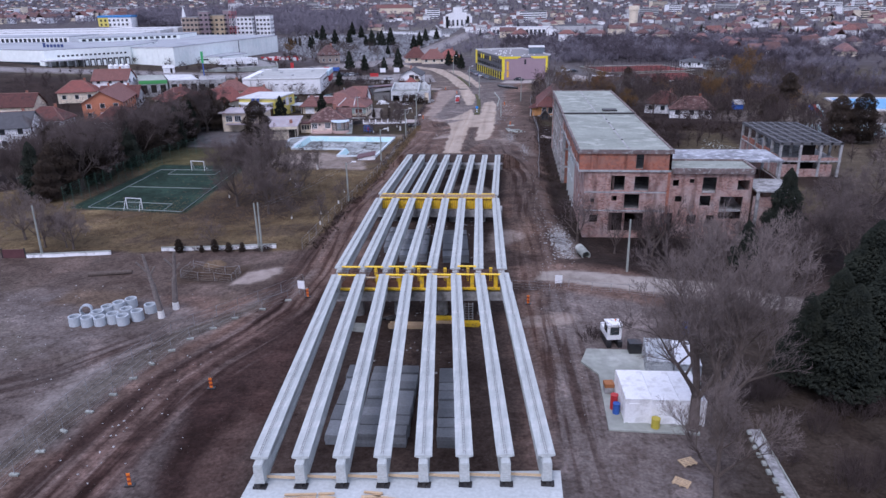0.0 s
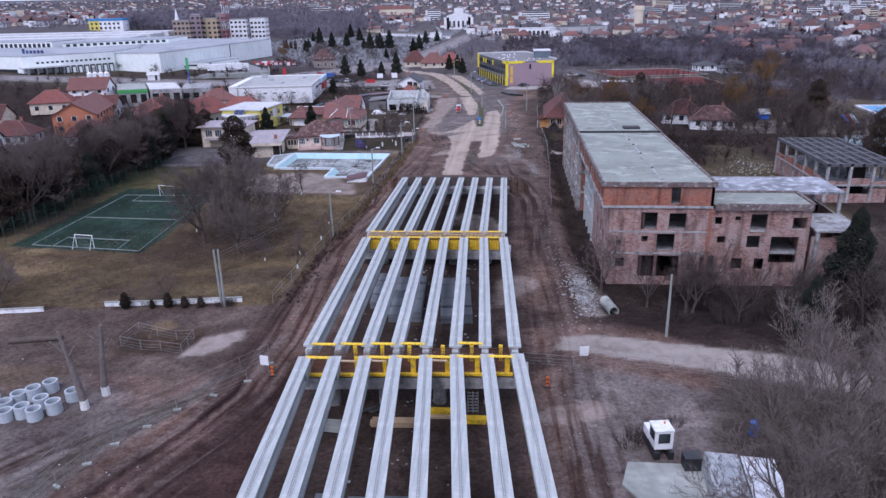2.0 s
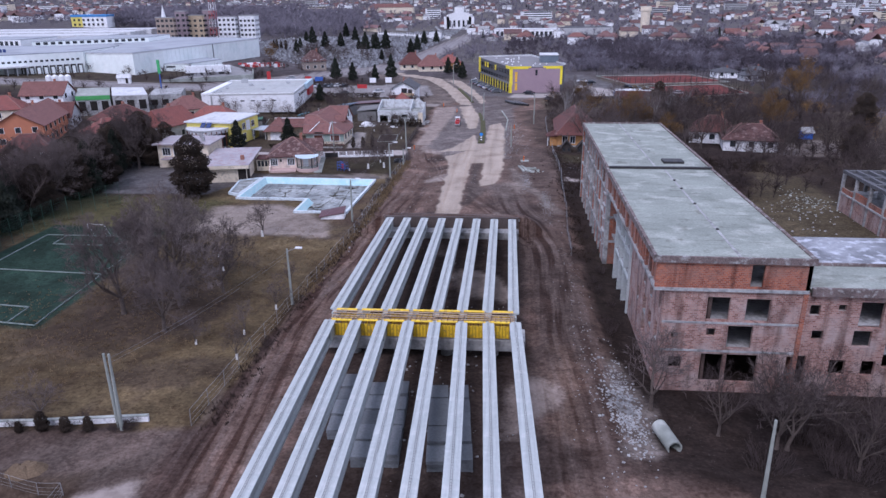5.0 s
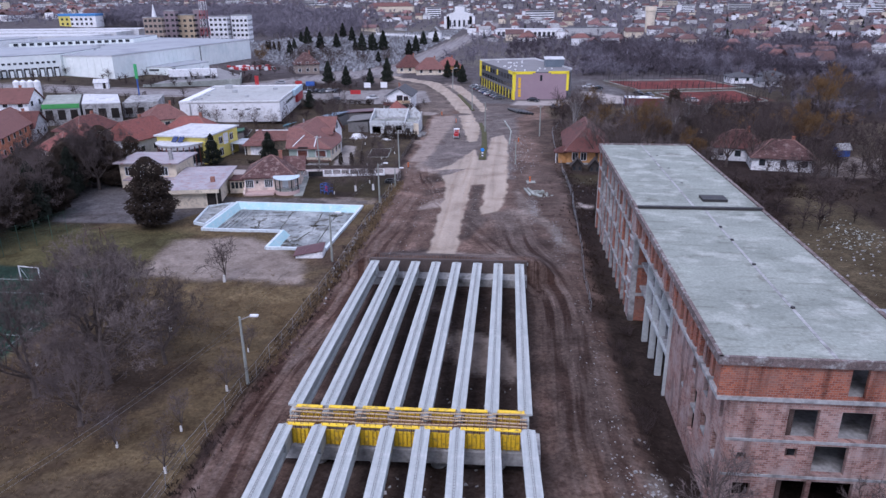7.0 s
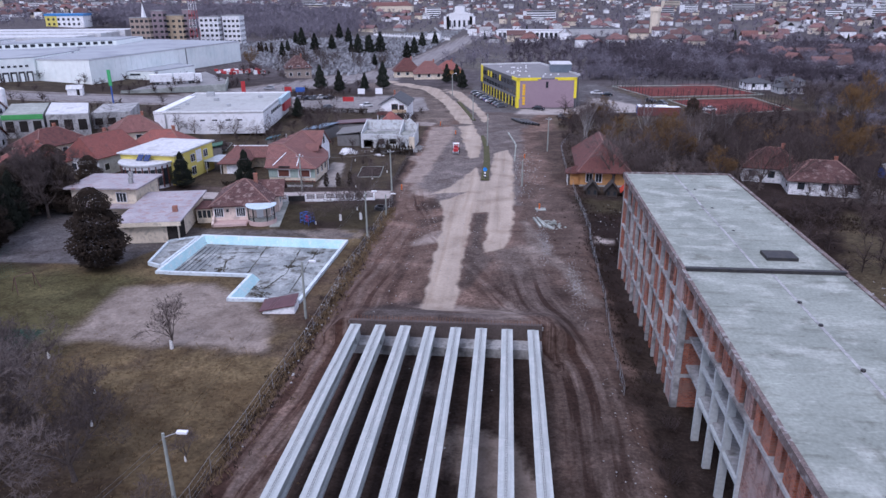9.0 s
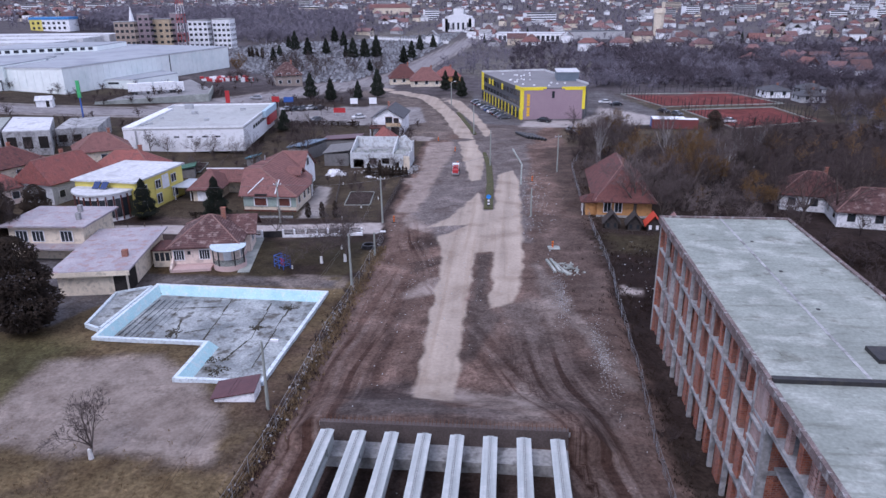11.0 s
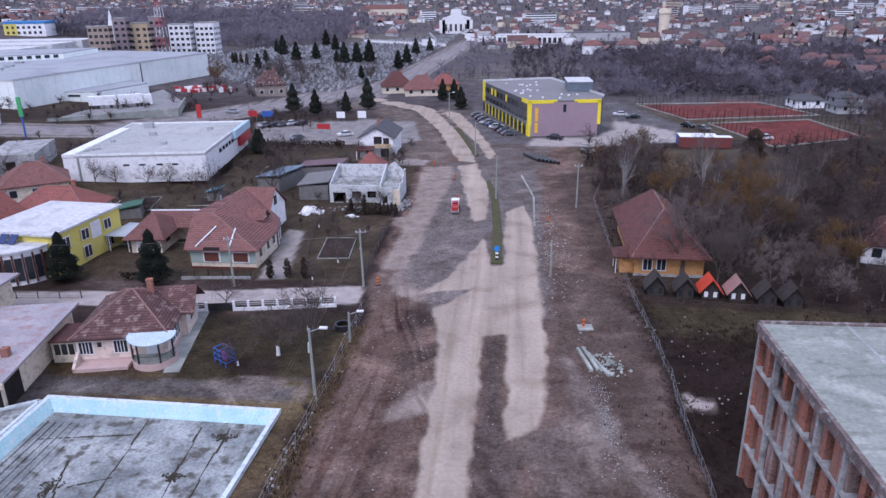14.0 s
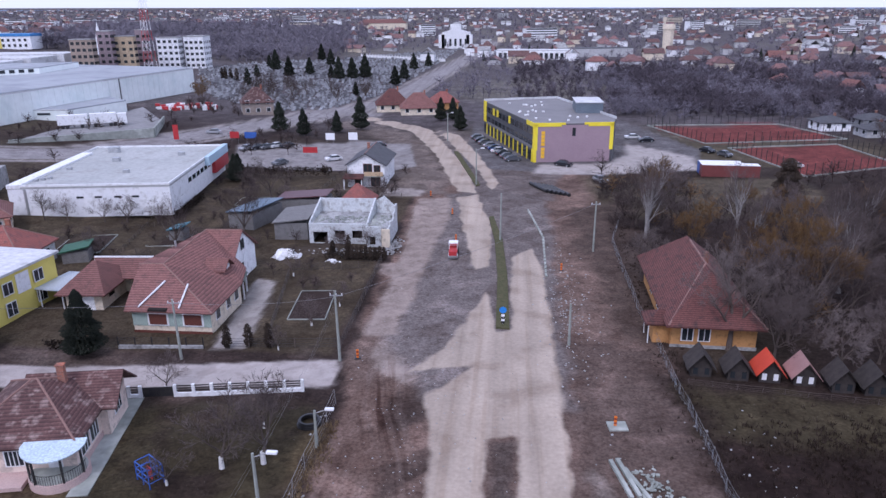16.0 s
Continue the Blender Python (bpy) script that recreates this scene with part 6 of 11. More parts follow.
def flat_box(name, x0, x1, y0, y1, h, wall, roof, label, turn=0, over=0.4, rim=0.25, category="building", windows=()):
    cx, cy = (x0 + x1) / 2, (y0 + y1) / 2
    th = thing(name, cx, cy, 0, turn, label, category)
    a, b = (x1 - x0) / 2, (y1 - y0) / 2
    g = Geo()
    g.box(-a, a, -b, b, -0.4, h - rim)
    part("wall", g, wall, th)
    g = Geo()
    g.box(-a - over, a + over, -b - over, b + over, h - rim, h)
    part("roof", g, roof, th)
    for side, u, z, w, hh in windows:
        g, g2 = Geo(), Geo()
        for k, (gg, m, e) in enumerate(((g, 0.1, 0.04), (g2, 0.0, 0.07))):
            if side in "sn":
                yy = -b - e if side == "s" else b
                gg.box(u - w / 2 - m, u + w / 2 + m, yy, yy + e, z - m, z + hh + m)
            else:
                xx = -a - e if side == "w" else a
                gg.box(xx, xx + e, u - w / 2 - m, u + w / 2 + m, z - m, z + hh + m)
        fr = part("window", g, WHITE, th)
        part("pane", g2, GLASS, fr)
    return th


YELLOW_WALL = mk("yellow plaster", (0.72, 0.62, 0.16), (0.66, 0.56, 0.14), 0.6, 0.9, contrast=0.15)
SHUTTER = mk("brown shutters", (0.10, 0.03, 0.02), (0.13, 0.04, 0.025), 2, 0.7)
SLATE_TILE = mk("dark grey tiles", (0.05, 0.05, 0.055), (0.08, 0.08, 0.085), 1, 0.8)
GREEN_BAND = mk("pale green wall band", (0.30, 0.38, 0.33), (0.36, 0.43, 0.38), 1, 0.9)


def opening(th, side, u, z, w, h, a, b, frame_mat=None, pane_mat=None, bars=1):
    """A window on one face of a box of half sizes a and b: frame, pane and glazing bars."""
    def slab(u0, u1, z0, z1, e):
        g = Geo()
        if side in "sn":
            y = -b - e if side == "s" else b
            return g.box(u0, u1, y, y + e, z0, z1)
        x = -a - e if side == "w" else a
        return g.box(x, x + e, u0, u1, z0, z1)
    fr = part("window", slab(u - w / 2 - 0.12, u + w / 2 + 0.12, z - 0.12, z + h + 0.12, 0.05), frame_mat or WHITE, th)
    part("pane", slab(u - w / 2, u + w / 2, z, z + h, 0.08), pane_mat or GLASS, fr)
    for k in range(bars):
        x = u - w / 2 + w * (k + 1) / (bars + 1)
        part("glazing_bar", slab(x - 0.035, x + 0.035, z, z + h, 0.11), frame_mat or WHITE, fr)


def pool_house():
    """The cream house by the pool: hipped roof, a lower side gable, a rounded porch under a pale blue roof."""
    th = house(-42.8, 181.1, 11, 9.2, 10.4, 3.3, 2.8, "hip", PLASTER[2], TILE_OLD, "cream pink house with an old patched tile roof", windows=False)
    a, b = 4.6, 5.2
    for u in (-3.6, -0.1):
        opening(th, "s", u, 1.2, 1.3, 1.3, a, b, bars=3)
    part("small_window", Geo().box(-2.4, -2.0, -5.27, -5.2, 1.9, 2.4), GLASS, th)
    for u in (-3.4, -1.4):
        opening(th, "e", u, 1.0, 1.5, 1.5, a, b, bars=2)
    part("porch", Geo().tube((3.3, -5.5, -0.3), (3.3, -5.5, 0.75), 2.25, n=28), PINK_BASE, th, "rounded pink porch base")
    part("porch_floor", Geo().tube((3.3, -5.5, 0.75), (3.3, -5.5, 0.78), 2.1, n=28), CONC_ROOF, th)
    arc = [(3.3 + 2.15 * math.cos(math.radians(q)), -5.5 + 2.15 * math.sin(math.radians(q))) for q in range(180, 361, 15)]
    for x, y in (arc[1], arc[4], arc[8], arc[11]):
        part("porch_post", Geo().tube((x, y, 0.7), (x, y, 3.0), 0.10, n=8), STEEL_DK, th)
    for (x0, y0), (x1, y1) in zip(arc, arc[1:]):
        part("railing", Geo().tube((x0, y0, 1.6), (x1, y1, 1.6), 0.03, n=5), STEEL_DK, th)
        for k in range(3):
            x, y = x0 + (x1 - x0) * k / 3, y0 + (y1 - y0) * k / 3
            part("baluster", Geo().tube((x, y, 0.75), (x, y, 1.6), 0.018, n=4), STEEL_DK, th)
    out = [(3.3 + 2.5 * math.cos(math.radians(q)), -5.5 + 2.3 * math.sin(math.radians(q))) for q in range(190, 351, 16)]
    out = out + [(5.7, -5.1), (0.9, -5.1)]
    z = [3.2 + 0.12 * (y + 5.1) for x, y in out]
    part("porch_roof", Geo().prism(out, z, [v + 0.1 for v in z]), mk("pale blue sheet roof", (0.44, 0.54, 0.60), (0.52, 0.61, 0.66), 0.5, 0.5), th, "pale blue porch roof")
    part("porch_door", Geo().box(2.4, 3.5, -5.27, -5.2, 0.75, 2.8), WHITE, th)
    part("plinth", Geo().box(-4.66, 4.66, -5.26, 5.26, -0.3, 0.55), PINK_BASE, th, "salmon pink plinth")
    part("side_wall", Geo().box(4.6, 5.3, 0.2, 4.8, -0.3, 3.4), PLASTER[2], th)
    g = Geo()
    g.add([(5.3, 0.2, 3.4), (5.3, 4.8, 3.4), (5.3, 2.5, 5.2), (4.6, 0.2, 3.4), (4.6, 4.8, 3.4), (4.6, 2.5, 5.2)], [(0, 1, 2), (4, 3, 5), (0, 2, 5, 3), (1, 4, 5, 2)])
    part("side_gable_wall", g, PLASTER[2], th)
    opening(th, "e", 2.5, 1.3, 1.5, 1.3, 5.3, 5.2, bars=2)
    part("side_gable", roof_geo(7.4, 4.8, 3.4, 1.9, "gable", 0.45), TILE_OLD, th).location = (2.2, 2.5, 0)
    part("terrace", Geo().box(-4.6, 0.9, -7.0, -5.26, -0.2, 0.35), PINK_BASE, th, "low salmon terrace")
    part("stair_wall", Geo().prism([(-4.6, -7.0), (-4.3, -7.0), (-4.3, -5.3), (-4.6, -5.3)], -0.2, [0.5, 0.5, 1.5, 1.5]), PLASTER[2], th)
    part("path", Geo().box(4.7, 6.3, -8.2, 7.0, -0.1, 0.1), CONC_ROOF, th, "pale garden path")


PINK_BASE = mk("salmon pink base", (0.50, 0.36, 0.33), (0.56, 0.42, 0.38), 0.8, 0.9, contrast=0.25)
pool_house()


def annexes():
    th = flat_box("annex", -57.8, -49.4, 165.1, 181.5, 3.5, PLASTER[1], TIN_LILAC, "cream annex with a grey lilac sheet metal roof", 11, 0.7, 0.22)
    part("fascia", Geo().box(-4.9, 4.9, -9.0, -8.9, 2.8, 3.42), PLASTER[1], th)
    # thin near-black sheets stand for the shaded depth of the doorways
    part("dark_doorway", Geo().box(4.15, 4.23, -7.6, -4.6, -0.1, 2.6), DARK, th)
    part("dark_doorway", Geo().box(2.6, 4.15, -8.26, -8.2, -0.1, 2.6), DARK, th)
    part("chimney", Geo().box(2.5, 3.2, -4, -3.3, 3.5, 4.4), BRICK_RED, th)
    th = flat_box("annex", -71.7, -60.7, 177.4, 186.0, 5.2, PLASTER[1], TIN_LILAC, "taller cream annex with a grey lilac sheet metal roof", 3, 0.8, 0.25)
    for u in (-3.6, -1.2, 3.0):
        opening(th, "s", u, 2.7, 1.6, 1.5, 5.5, 4.3, bars=2)
    part("canopy", Geo().box(-4, 5.8, -6.6, -4.3, 2.1, 2.35), TIN_LILAC, th)
    for x, y in ((1.5, 2), (3.4, -2)):
        part("chimney", Geo().box(x, x + 0.6, y, y + 0.6, 5.2, 6.2), CONC_OLD, th)
    w = thing("conservatory", -48.6, 177.4, 0, 9, "brown framed glazed link between annex and house", "building")
    part("wall", Geo().box(-0.9, 2.4, -2, 2, -0.2, 2.4), PLASTER[1], w)
    part("roof", Geo().box(-1.0, 2.5, -2.3, 2.2, 2.4, 2.55), TILE_BRN, w)
    for k in range(4):
        part("pane", Geo().box(-0.6 + k * 0.72, -0.05 + k * 0.72, -2.06, -2.0, 0.9, 2.1), GLASS, w)


annexes()


def yellow_house():
    th = flat_box("yellow_house", -74.4, -62.7, 199.0, 213.6, 6.2, YELLOW_WALL, ROOF_WHITE, "bright yellow house with a white flat roof", -6, 0.45, 0.3)
    for u in (-5, -1, 4):
        opening(th, "e", u, 3.5, 1.4, 1.4, 6.0, 7.5)
        opening(th, "e", u, 0.8, 1.4, 1.6, 6.0, 7.5)
    bay = part("bay", Geo().tube((0, -7.2, -0.3), (0, -7.2, 4.7), 5.0, n=28), PLASTER[0], th, "rounded glazed bay")
    for k in range(13):
        t = math.pi + math.pi * (k + 0.5) / 13
        x, y = 5.03 * math.cos(t), -7.2 + 5.03 * math.sin(t)
        part("bay_window", Geo().box(x - 0.42, x + 0.42, y - 0.05, y + 0.05, 0.7, 3.9, t + math.pi / 2, (x, y)), GLASS, bay)
        t2 = math.pi + math.pi * k / 13
        x, y = 5.07 * math.cos(t2), -7.2 + 5.07 * math.sin(t2)
        part("bay_post", Geo().box(x - 0.1, x + 0.1, y - 0.1, y + 0.1, 0.2, 4.4, t2, (x, y)), SHUTTER, bay)
    part("bay_roof", Geo().tube((0, -7.2, 4.7), (0, -7.2, 4.95), 5.4, n=28), ROOF_WHITE, th)
    for x in (-0.8, 0.7):
        p = part("solar_panel", Geo().box(-0.6, 0.6, -0.9, 0.9, 0, 0.08), BLUE_DK, th, "dark blue solar panel")
        p.matrix_basis = pose(x, -8.2, 5.6, 40, 0, 0)
    for x in (6.4, 9.6):
        for y in (3.2, 9.0):
            part("carport_post", Geo().box(x - 0.06, x + 0.06, y - 0.06, y + 0.06, -0.2, 2.5), WHITE, th)
    part("carport_roof", Geo().box(5.9, 9.8, 3.0, 9.4, 2.5, 2.65), mk("grey blue carport sheet", (0.36, 0.40, 0.44), (0.42, 0.46, 0.49), 0.5, 0.5), th, "grey blue carport roof")
    part("side_door", Geo().box(5.86, 5.92, 0.5, 2.6, 2.9, 5.4), WHITE, th, "white balcony door with panes")


BLUE_DK = mk("solar glass", (0.02, 0.04, 0.12), (0.03, 0.05, 0.15), 1, 0.2, contrast=0.1)
yellow_house()


def tiled_house():
    """The long house with the steep red roof, its half-hipped street gable, dormer and garage wing."""
    th = thing("house", 0, 0, 0, 0, "house with a steep red tile roof and brown shutters", "house", "houses")
    part("wall", Geo().box(-46.3, -36.9, 202.8, 212.2, -0.3, 3.1), PLASTER[1], th)
    part("rear_wall", Geo().box(-46.0, -40.2, 212.2, 225.6, -0.3, 3.5), PLASTER[1], th)
    part("green_band", Geo().box(-46.33, -36.87, 202.72, 202.8, 0.9, 3.0), GREEN_BAND, th, "pale green banded front")
    part("brick_base", Geo().box(-46.34, -36.86, 202.70, 202.8, -0.3, 0.3), SHUTTER, th, "dark brown base")
    part("cornice", Geo().box(-46.6, -41.0, 202.45, 202.72, 2.65, 2.8), WHITE, th, "white gutter")
    front_l, front_r, right_e, right_b = (-46.9, 202.1, 3.0), (-36.3, 202.0, 3.0), (-36.3, 211.4, 3.0), (-37.6, 216.6, 3.2)
    apex, left_t, rear, tip = (-45.0, 209.0, 6.3), (-48.0, 208.8, 6.3), (-44.6, 221.0, 7.0), (-39.5, 221.2, 7.0)

    def plane(name, *pts):
        """One tiled plane with its thickness."""
        n = len(pts)
        low = [(x, y, z - 0.16) for x, y, z in pts]
        part(name, Geo().add(list(pts) + low, [tuple(range(n)), tuple(reversed(range(n, 2 * n)))] + [(i, n + i, n + (i + 1) % n, (i + 1) % n) for i in range(n)]), TILE_RED, th)
    plane("front_roof", front_l, front_r, apex, left_t)
    plane("right_roof", front_r, right_e, apex)
    plane("right_roof", right_e, right_b, rear, apex)
    plane("left_roof", left_t, apex, rear, (-49.2, 221, 3.9))
    plane("left_roof", front_l, left_t, (-49.2, 221, 3.9), (-48.0, 206, 3.2))
    plane("cross_roof", (-45.5, 216.2, 3.5), (-39.3, 216.2, 3.5), tip, rear)
    plane("cross_roof", (-39.3, 226.2, 3.5), (-46.5, 226.2, 3.5), rear, tip)
    for p, q in ((front_r, apex), (apex, left_t), (apex, rear), (rear, tip)):
        part("ridge_cap", Geo().tube(p, q, 0.10, n=6), CAP_TILE, th)
    g = Geo()
    ring = [(216.6, -0.3), (225.8, -0.3), (225.8, 3.5), (221.2, 6.8), (216.6, 3.5)]
    g.add([(x, y, z) for x in (-39.75, -40.1) for y, z in ring], [(0, 1, 2, 3, 4), (9, 8, 7, 6, 5)] + [(i, 5 + i, 5 + (i + 1) % 5, (i + 1) % 5) for i in range(5)])
    part("gable_wall", g, PLASTER[0], th, "white rear gable wall")
    part("gable_window", Geo().box(-39.75, -39.68, 220.5, 221.8, 4.2, 5.7), GLASS, th)
    part("gable_window", Geo().box(-39.75, -39.68, 218.4, 221.0, 0.6, 2.4), GLASS, th)
    for u, v in ((-43.2, 0), (-39.0, 0)):
        fr = part("window", Geo().box(u - 1.25, u + 1.25, 202.64, 202.72, 1.0, 2.6), WHITE, th)
        part("shutter", Geo().box(u - 1.05, u + 1.05, 202.60, 202.64, 1.15, 2.45), SHUTTER, fr, "closed brown shutter")
    for y in (204.8, 208.0, 210.6):
        fr = part("window", Geo().box(-36.9, -36.83, y - 0.65, y + 0.65, 1.1, 2.5), WHITE, th)
        part("pane", Geo().box(-36.84, -36.80, y - 0.52, y + 0.52, 1.22, 2.38), GLASS, fr)
    for p, q in (((-45.3, 202.5, 3.35), (-43.6, 206.2, 5.15)), ((-40.4, 202.4, 3.35), (-40.6, 205.8, 5.0))):
        part("roof_flashing", Geo().tube(p, q, 0.11, n=6), WHITE, th, "white flashing board")
    # near-black block put in for the shade under the eaves
    part("recess_shade_block", Geo().box(-44.0, -41.8, 202.05, 202.6, 3.0, 3.28), DARK, th, "dark block standing for the shaded recess under the eaves")
    d = roof_geo(2.4, 2.6, 4.9, 1.0, "gable", 0.3)
    part("dormer_roof", d, TILE_RED, th).location = (-39.9, 213.2, -0.2)
    part("dormer_wall", Geo().box(-40.6, -38.9, 212.1, 214.3, 3.6, 4.8), PLASTER[0], th)
    part("flue", Geo().tube((-46.0, 214.6, 4.6), (-46.0, 214.6, 7.4), 0.14, n=8), GALV, th, "grey metal flue")
    part("porch_roof", Geo().prism([(-39.9, 214.2), (-36.6, 213.0), (-37.4, 216.4), (-40.0, 217.6)], 2.55, 2.68), mk("grey green porch sheet", (0.16, 0.20, 0.17), (0.2, 0.24, 0.2), 0.6, 0.6), th)
    for x, y in ((-37.0, 213.4), (-37.6, 216.0)):
        part("porch_post", Geo().box(x - 0.08, x + 0.08, y - 0.08, y + 0.08, -0.2, 2.56), WHITE, th)
    fn = thing("garden_fence", -46.0, 198.6, 0, 3.5, "low dark wire fence on a concrete base along the side street", "fence")
    part("base", Geo().box(0, 9.6, -0.1, 0.1, -0.2, 0.4), CONC_OLD, fn)
    for k in range(6):
        part("post", Geo().box(k * 1.92 - 0.05, k * 1.92 + 0.05, -0.05, 0.05, -0.2, 1.4), STEEL_DK, fn)
    for k in range(4):
        part("wire", Geo().tube((0, 0, 0.55 + k * 0.25), (9.6, 0, 0.55 + k * 0.25), 0.015, n=4), STEEL_DK, fn)
    w = thing("garage_wing", -52.8, 213.0, 0, 4, "low garage wing under a red tile roof", "garage")
    part("wall", Geo().box(-5.6, -1.0, -4.4, 3.4, -0.3, 2.7), PLASTER[1], w)
    part("open_bay_back", Geo().box(-1.0, 6.5, 2.0, 3.4, -0.3, 2.7), PLASTER[1], w)
    part("garage_door", Geo().box(-4.8, -2.0, -4.46, -4.4, -0.1, 2.2), PLASTER[0], w, "pale garage door")
    part("window", Geo().box(-1.0, -0.94, -2.6, -1.2, 1.1, 2.2), GLASS, w)
    part("post", Geo().box(5.9, 6.2, -1.3, -1.0, -0.3, 2.6), WHITE, w)
    r1 = roof_geo(5.4, 8.6, 2.7, 2.6, "hip", 0.5)
    part("roof", r1, TILE_RED, w).location = (-3.3, -0.5, 0)
    part("lean_roof", Geo().prism([(-3.0, 0.2), (6.6, -0.2), (6.6, 3.1), (-5.4, 3.3)], [2.45, 2.45, 4.2, 4.2], [2.6, 2.6, 4.35, 4.35]), TILE_RED, w)
    part("coping", Geo().box(-5.4, 6.6, 3.3, 3.55, 2.4, 4.5), WHITE, w, "white coping behind the low roof")


tiled_house()


def street_wall():
    """White posts and panels along the side street."""
    th = thing("street_wall", -34.9, 189.1, 0, 9, "low white street wall of posts and dark railings", "wall")
    spots = [(-6.7, -5.3), (-4.4, -3.3)] + [(k * 1.75, (k + 1) * 1.75) for k in range(7)]
    for a, b in spots:
        part("post", Geo().box(a - 0.14, a + 0.14, -0.14, 0.14, -0.2, 1.3), WHITE, th)
        part("base", Geo().box(a + 0.14, b - 0.14, -0.1, 0.1, -0.2, 0.4), WHITE, th)
        for h in (0.6, 0.85, 1.1):
            part("railing", Geo().box(a + 0.14, b - 0.14, -0.02, 0.02, h, h + 0.12), STEEL_DK, th)
    for b in (-5.3, -3.3, 12.25):
        part("post", Geo().box(b - 0.14, b + 0.14, -0.14, 0.14, -0.2, 1.3), WHITE, th)
    part("gate_panel", Geo().box(-3.1, -0.2, -0.03, 0.03, 0.1, 1.1), STEEL_DK, th, "dark sheet gate")


street_wall()


def ruin():
    """A roofless pale house shell: low front, upper floor open to the sky, tall rear wall and sloping side walls."""
    th = thing("ruined_house", -34.8, 237.0, 0, 0, "roofless pale shell of a house being torn down", "house")
    th.scale = (0.84, 1, 1)
    old = mk("weathered pale plaster", (0.50, 0.525, 0.53), (0.60, 0.62, 0.615), 0.5, 0.9, bump=0.2, contrast=0.45, c3=(0.36, 0.355, 0.34))
    holes = [(0.8, 3.6, 0.0, 1.9), (5.0, 7.0, 0.9, 2.2), (8.4, 10.4, 0.9, 2.2)]
    wall_pieces("front_wall", wall_with_holes(Geo(), "x", 0, 0.3, 0, 11.5, -0.3, 3.3, holes), old, th)
    for x in (0, 11.2):
        part("side_wall", Geo().prism([(x, 0.3), (x + 0.3, 0.3), (x + 0.3, 8.0), (x, 8.0)], -0.3, [3.5, 3.5, 5.6, 5.6]), old, th)
    part("back_wall", Geo().box(0.3, 11.2, 7.7, 8.0, -0.3, 5.5), old, th)
    part("floor_slab", Geo().box(0.3, 11.2, 0.3, 7.7, 3.0, 3.2), CONC_OLD, th, "open upper floor strewn with rubble")
    wall_pieces("broken_wing", wall_with_holes(Geo(), "x", -1.4, 0.35, 11.5, 14.3, -0.3, 3.3, [(12.0, 13.2, 0.3, 1.7)]), old, th)
    part("wing_panel", Geo().box(14.4, 16.0, -1.6, -1.3, -0.3, 3.0), PLASTER[1], th, "cream plastered wall stub")
    for a, b, t in ((-1.3, 0.8, 3.0), (0.8, 2.1, 3.5), (2.1, 4.4, 3.1), (4.4, 6.0, 3.9), (6.0, 8.0, 4.7)):
        part("broken_wall", Geo().box(15.4, 15.7, a, b, -0.3, t), old, th)
    part("wing_slab", Geo().box(11.55, 15.35, -0.95, 8.0, 2.9, 3.1), CONC_OLD, th)
    peak = Geo()
    peak.add([(11.6, 7.7, 3.1), (15.3, 7.7, 3.1), (15.3, 7.7, 4.3), (13.2, 7.7, 6.0), (11.6, 7.7, 5.2), (11.6, 8.0, 3.1), (15.3, 8.0, 3.1), (15.3, 8.0, 4.3), (13.2, 8.0, 6.0), (11.6, 8.0, 5.2)],
             [(0, 1, 2, 3, 4), (9, 8, 7, 6, 5), (1, 0, 5, 6), (2, 1, 6, 7), (3, 2, 7, 8), (4, 3, 8, 9), (0, 4, 9, 5)])
    part("gable_stub", peak, old, th, "broken remains of a gable")
    rng = random.Random(77)
    for name, cx, cy, w, d, n, base in (("slab_rubble", 5.7, 2.6, 5.2, 2.0, 130, 3.2), ("slab_rubble", 13.4, 2.6, 1.7, 3.2, 90, 3.1)):
        g = Geo()
        for k in range(n):
            sz = rng.uniform(0.08, 0.3)
            m = pose(cx + rng.uniform(-w, w), cy + rng.uniform(-d, d), base + sz * 0.2, rng.uniform(-25, 25), rng.uniform(-25, 25), rng.uniform(0, 360))
            q = Geo().box(-sz, sz, -sz * 0.5, sz * 0.5, -sz * 0.35, sz * 0.35)
            g.add([m @ Vector(p) for p in q.v], q.f)
        tagged(part(name, g, CONC_ROOF, th), kind="stuff")
    rubble(-20.8, 236.0, 1.6, 5, 90, 0.2, CONC_OLD, "broken plaster and brick beside the ruined house", heap=0.3, seed=21)
    rubble(-27, 233.0, 8, 2.0, 110, 0.16, CONC_OLD, "rubble strewn before the ruined house", seed=24)
    rubble(-36.5, 230, 1.8, 1.3, 34, 0.75, WHITE, "white sacks heaped in the garden", "sack_heap", heap=0.9, seed=22)
    rubble(-29, 228.5, 1.4, 0.8, 24, 0.2, WHITE, "white plaster pieces in the garden", heap=0.2, seed=23)
    part("orange_roof", roof_geo(6, 6, 4.0, 2.8, "hip", 0.2), TILE_ORG, thing("rear_house", -29.5, 250.5, 0, 0, "orange tiled hipped roof of the rear house", "house"))


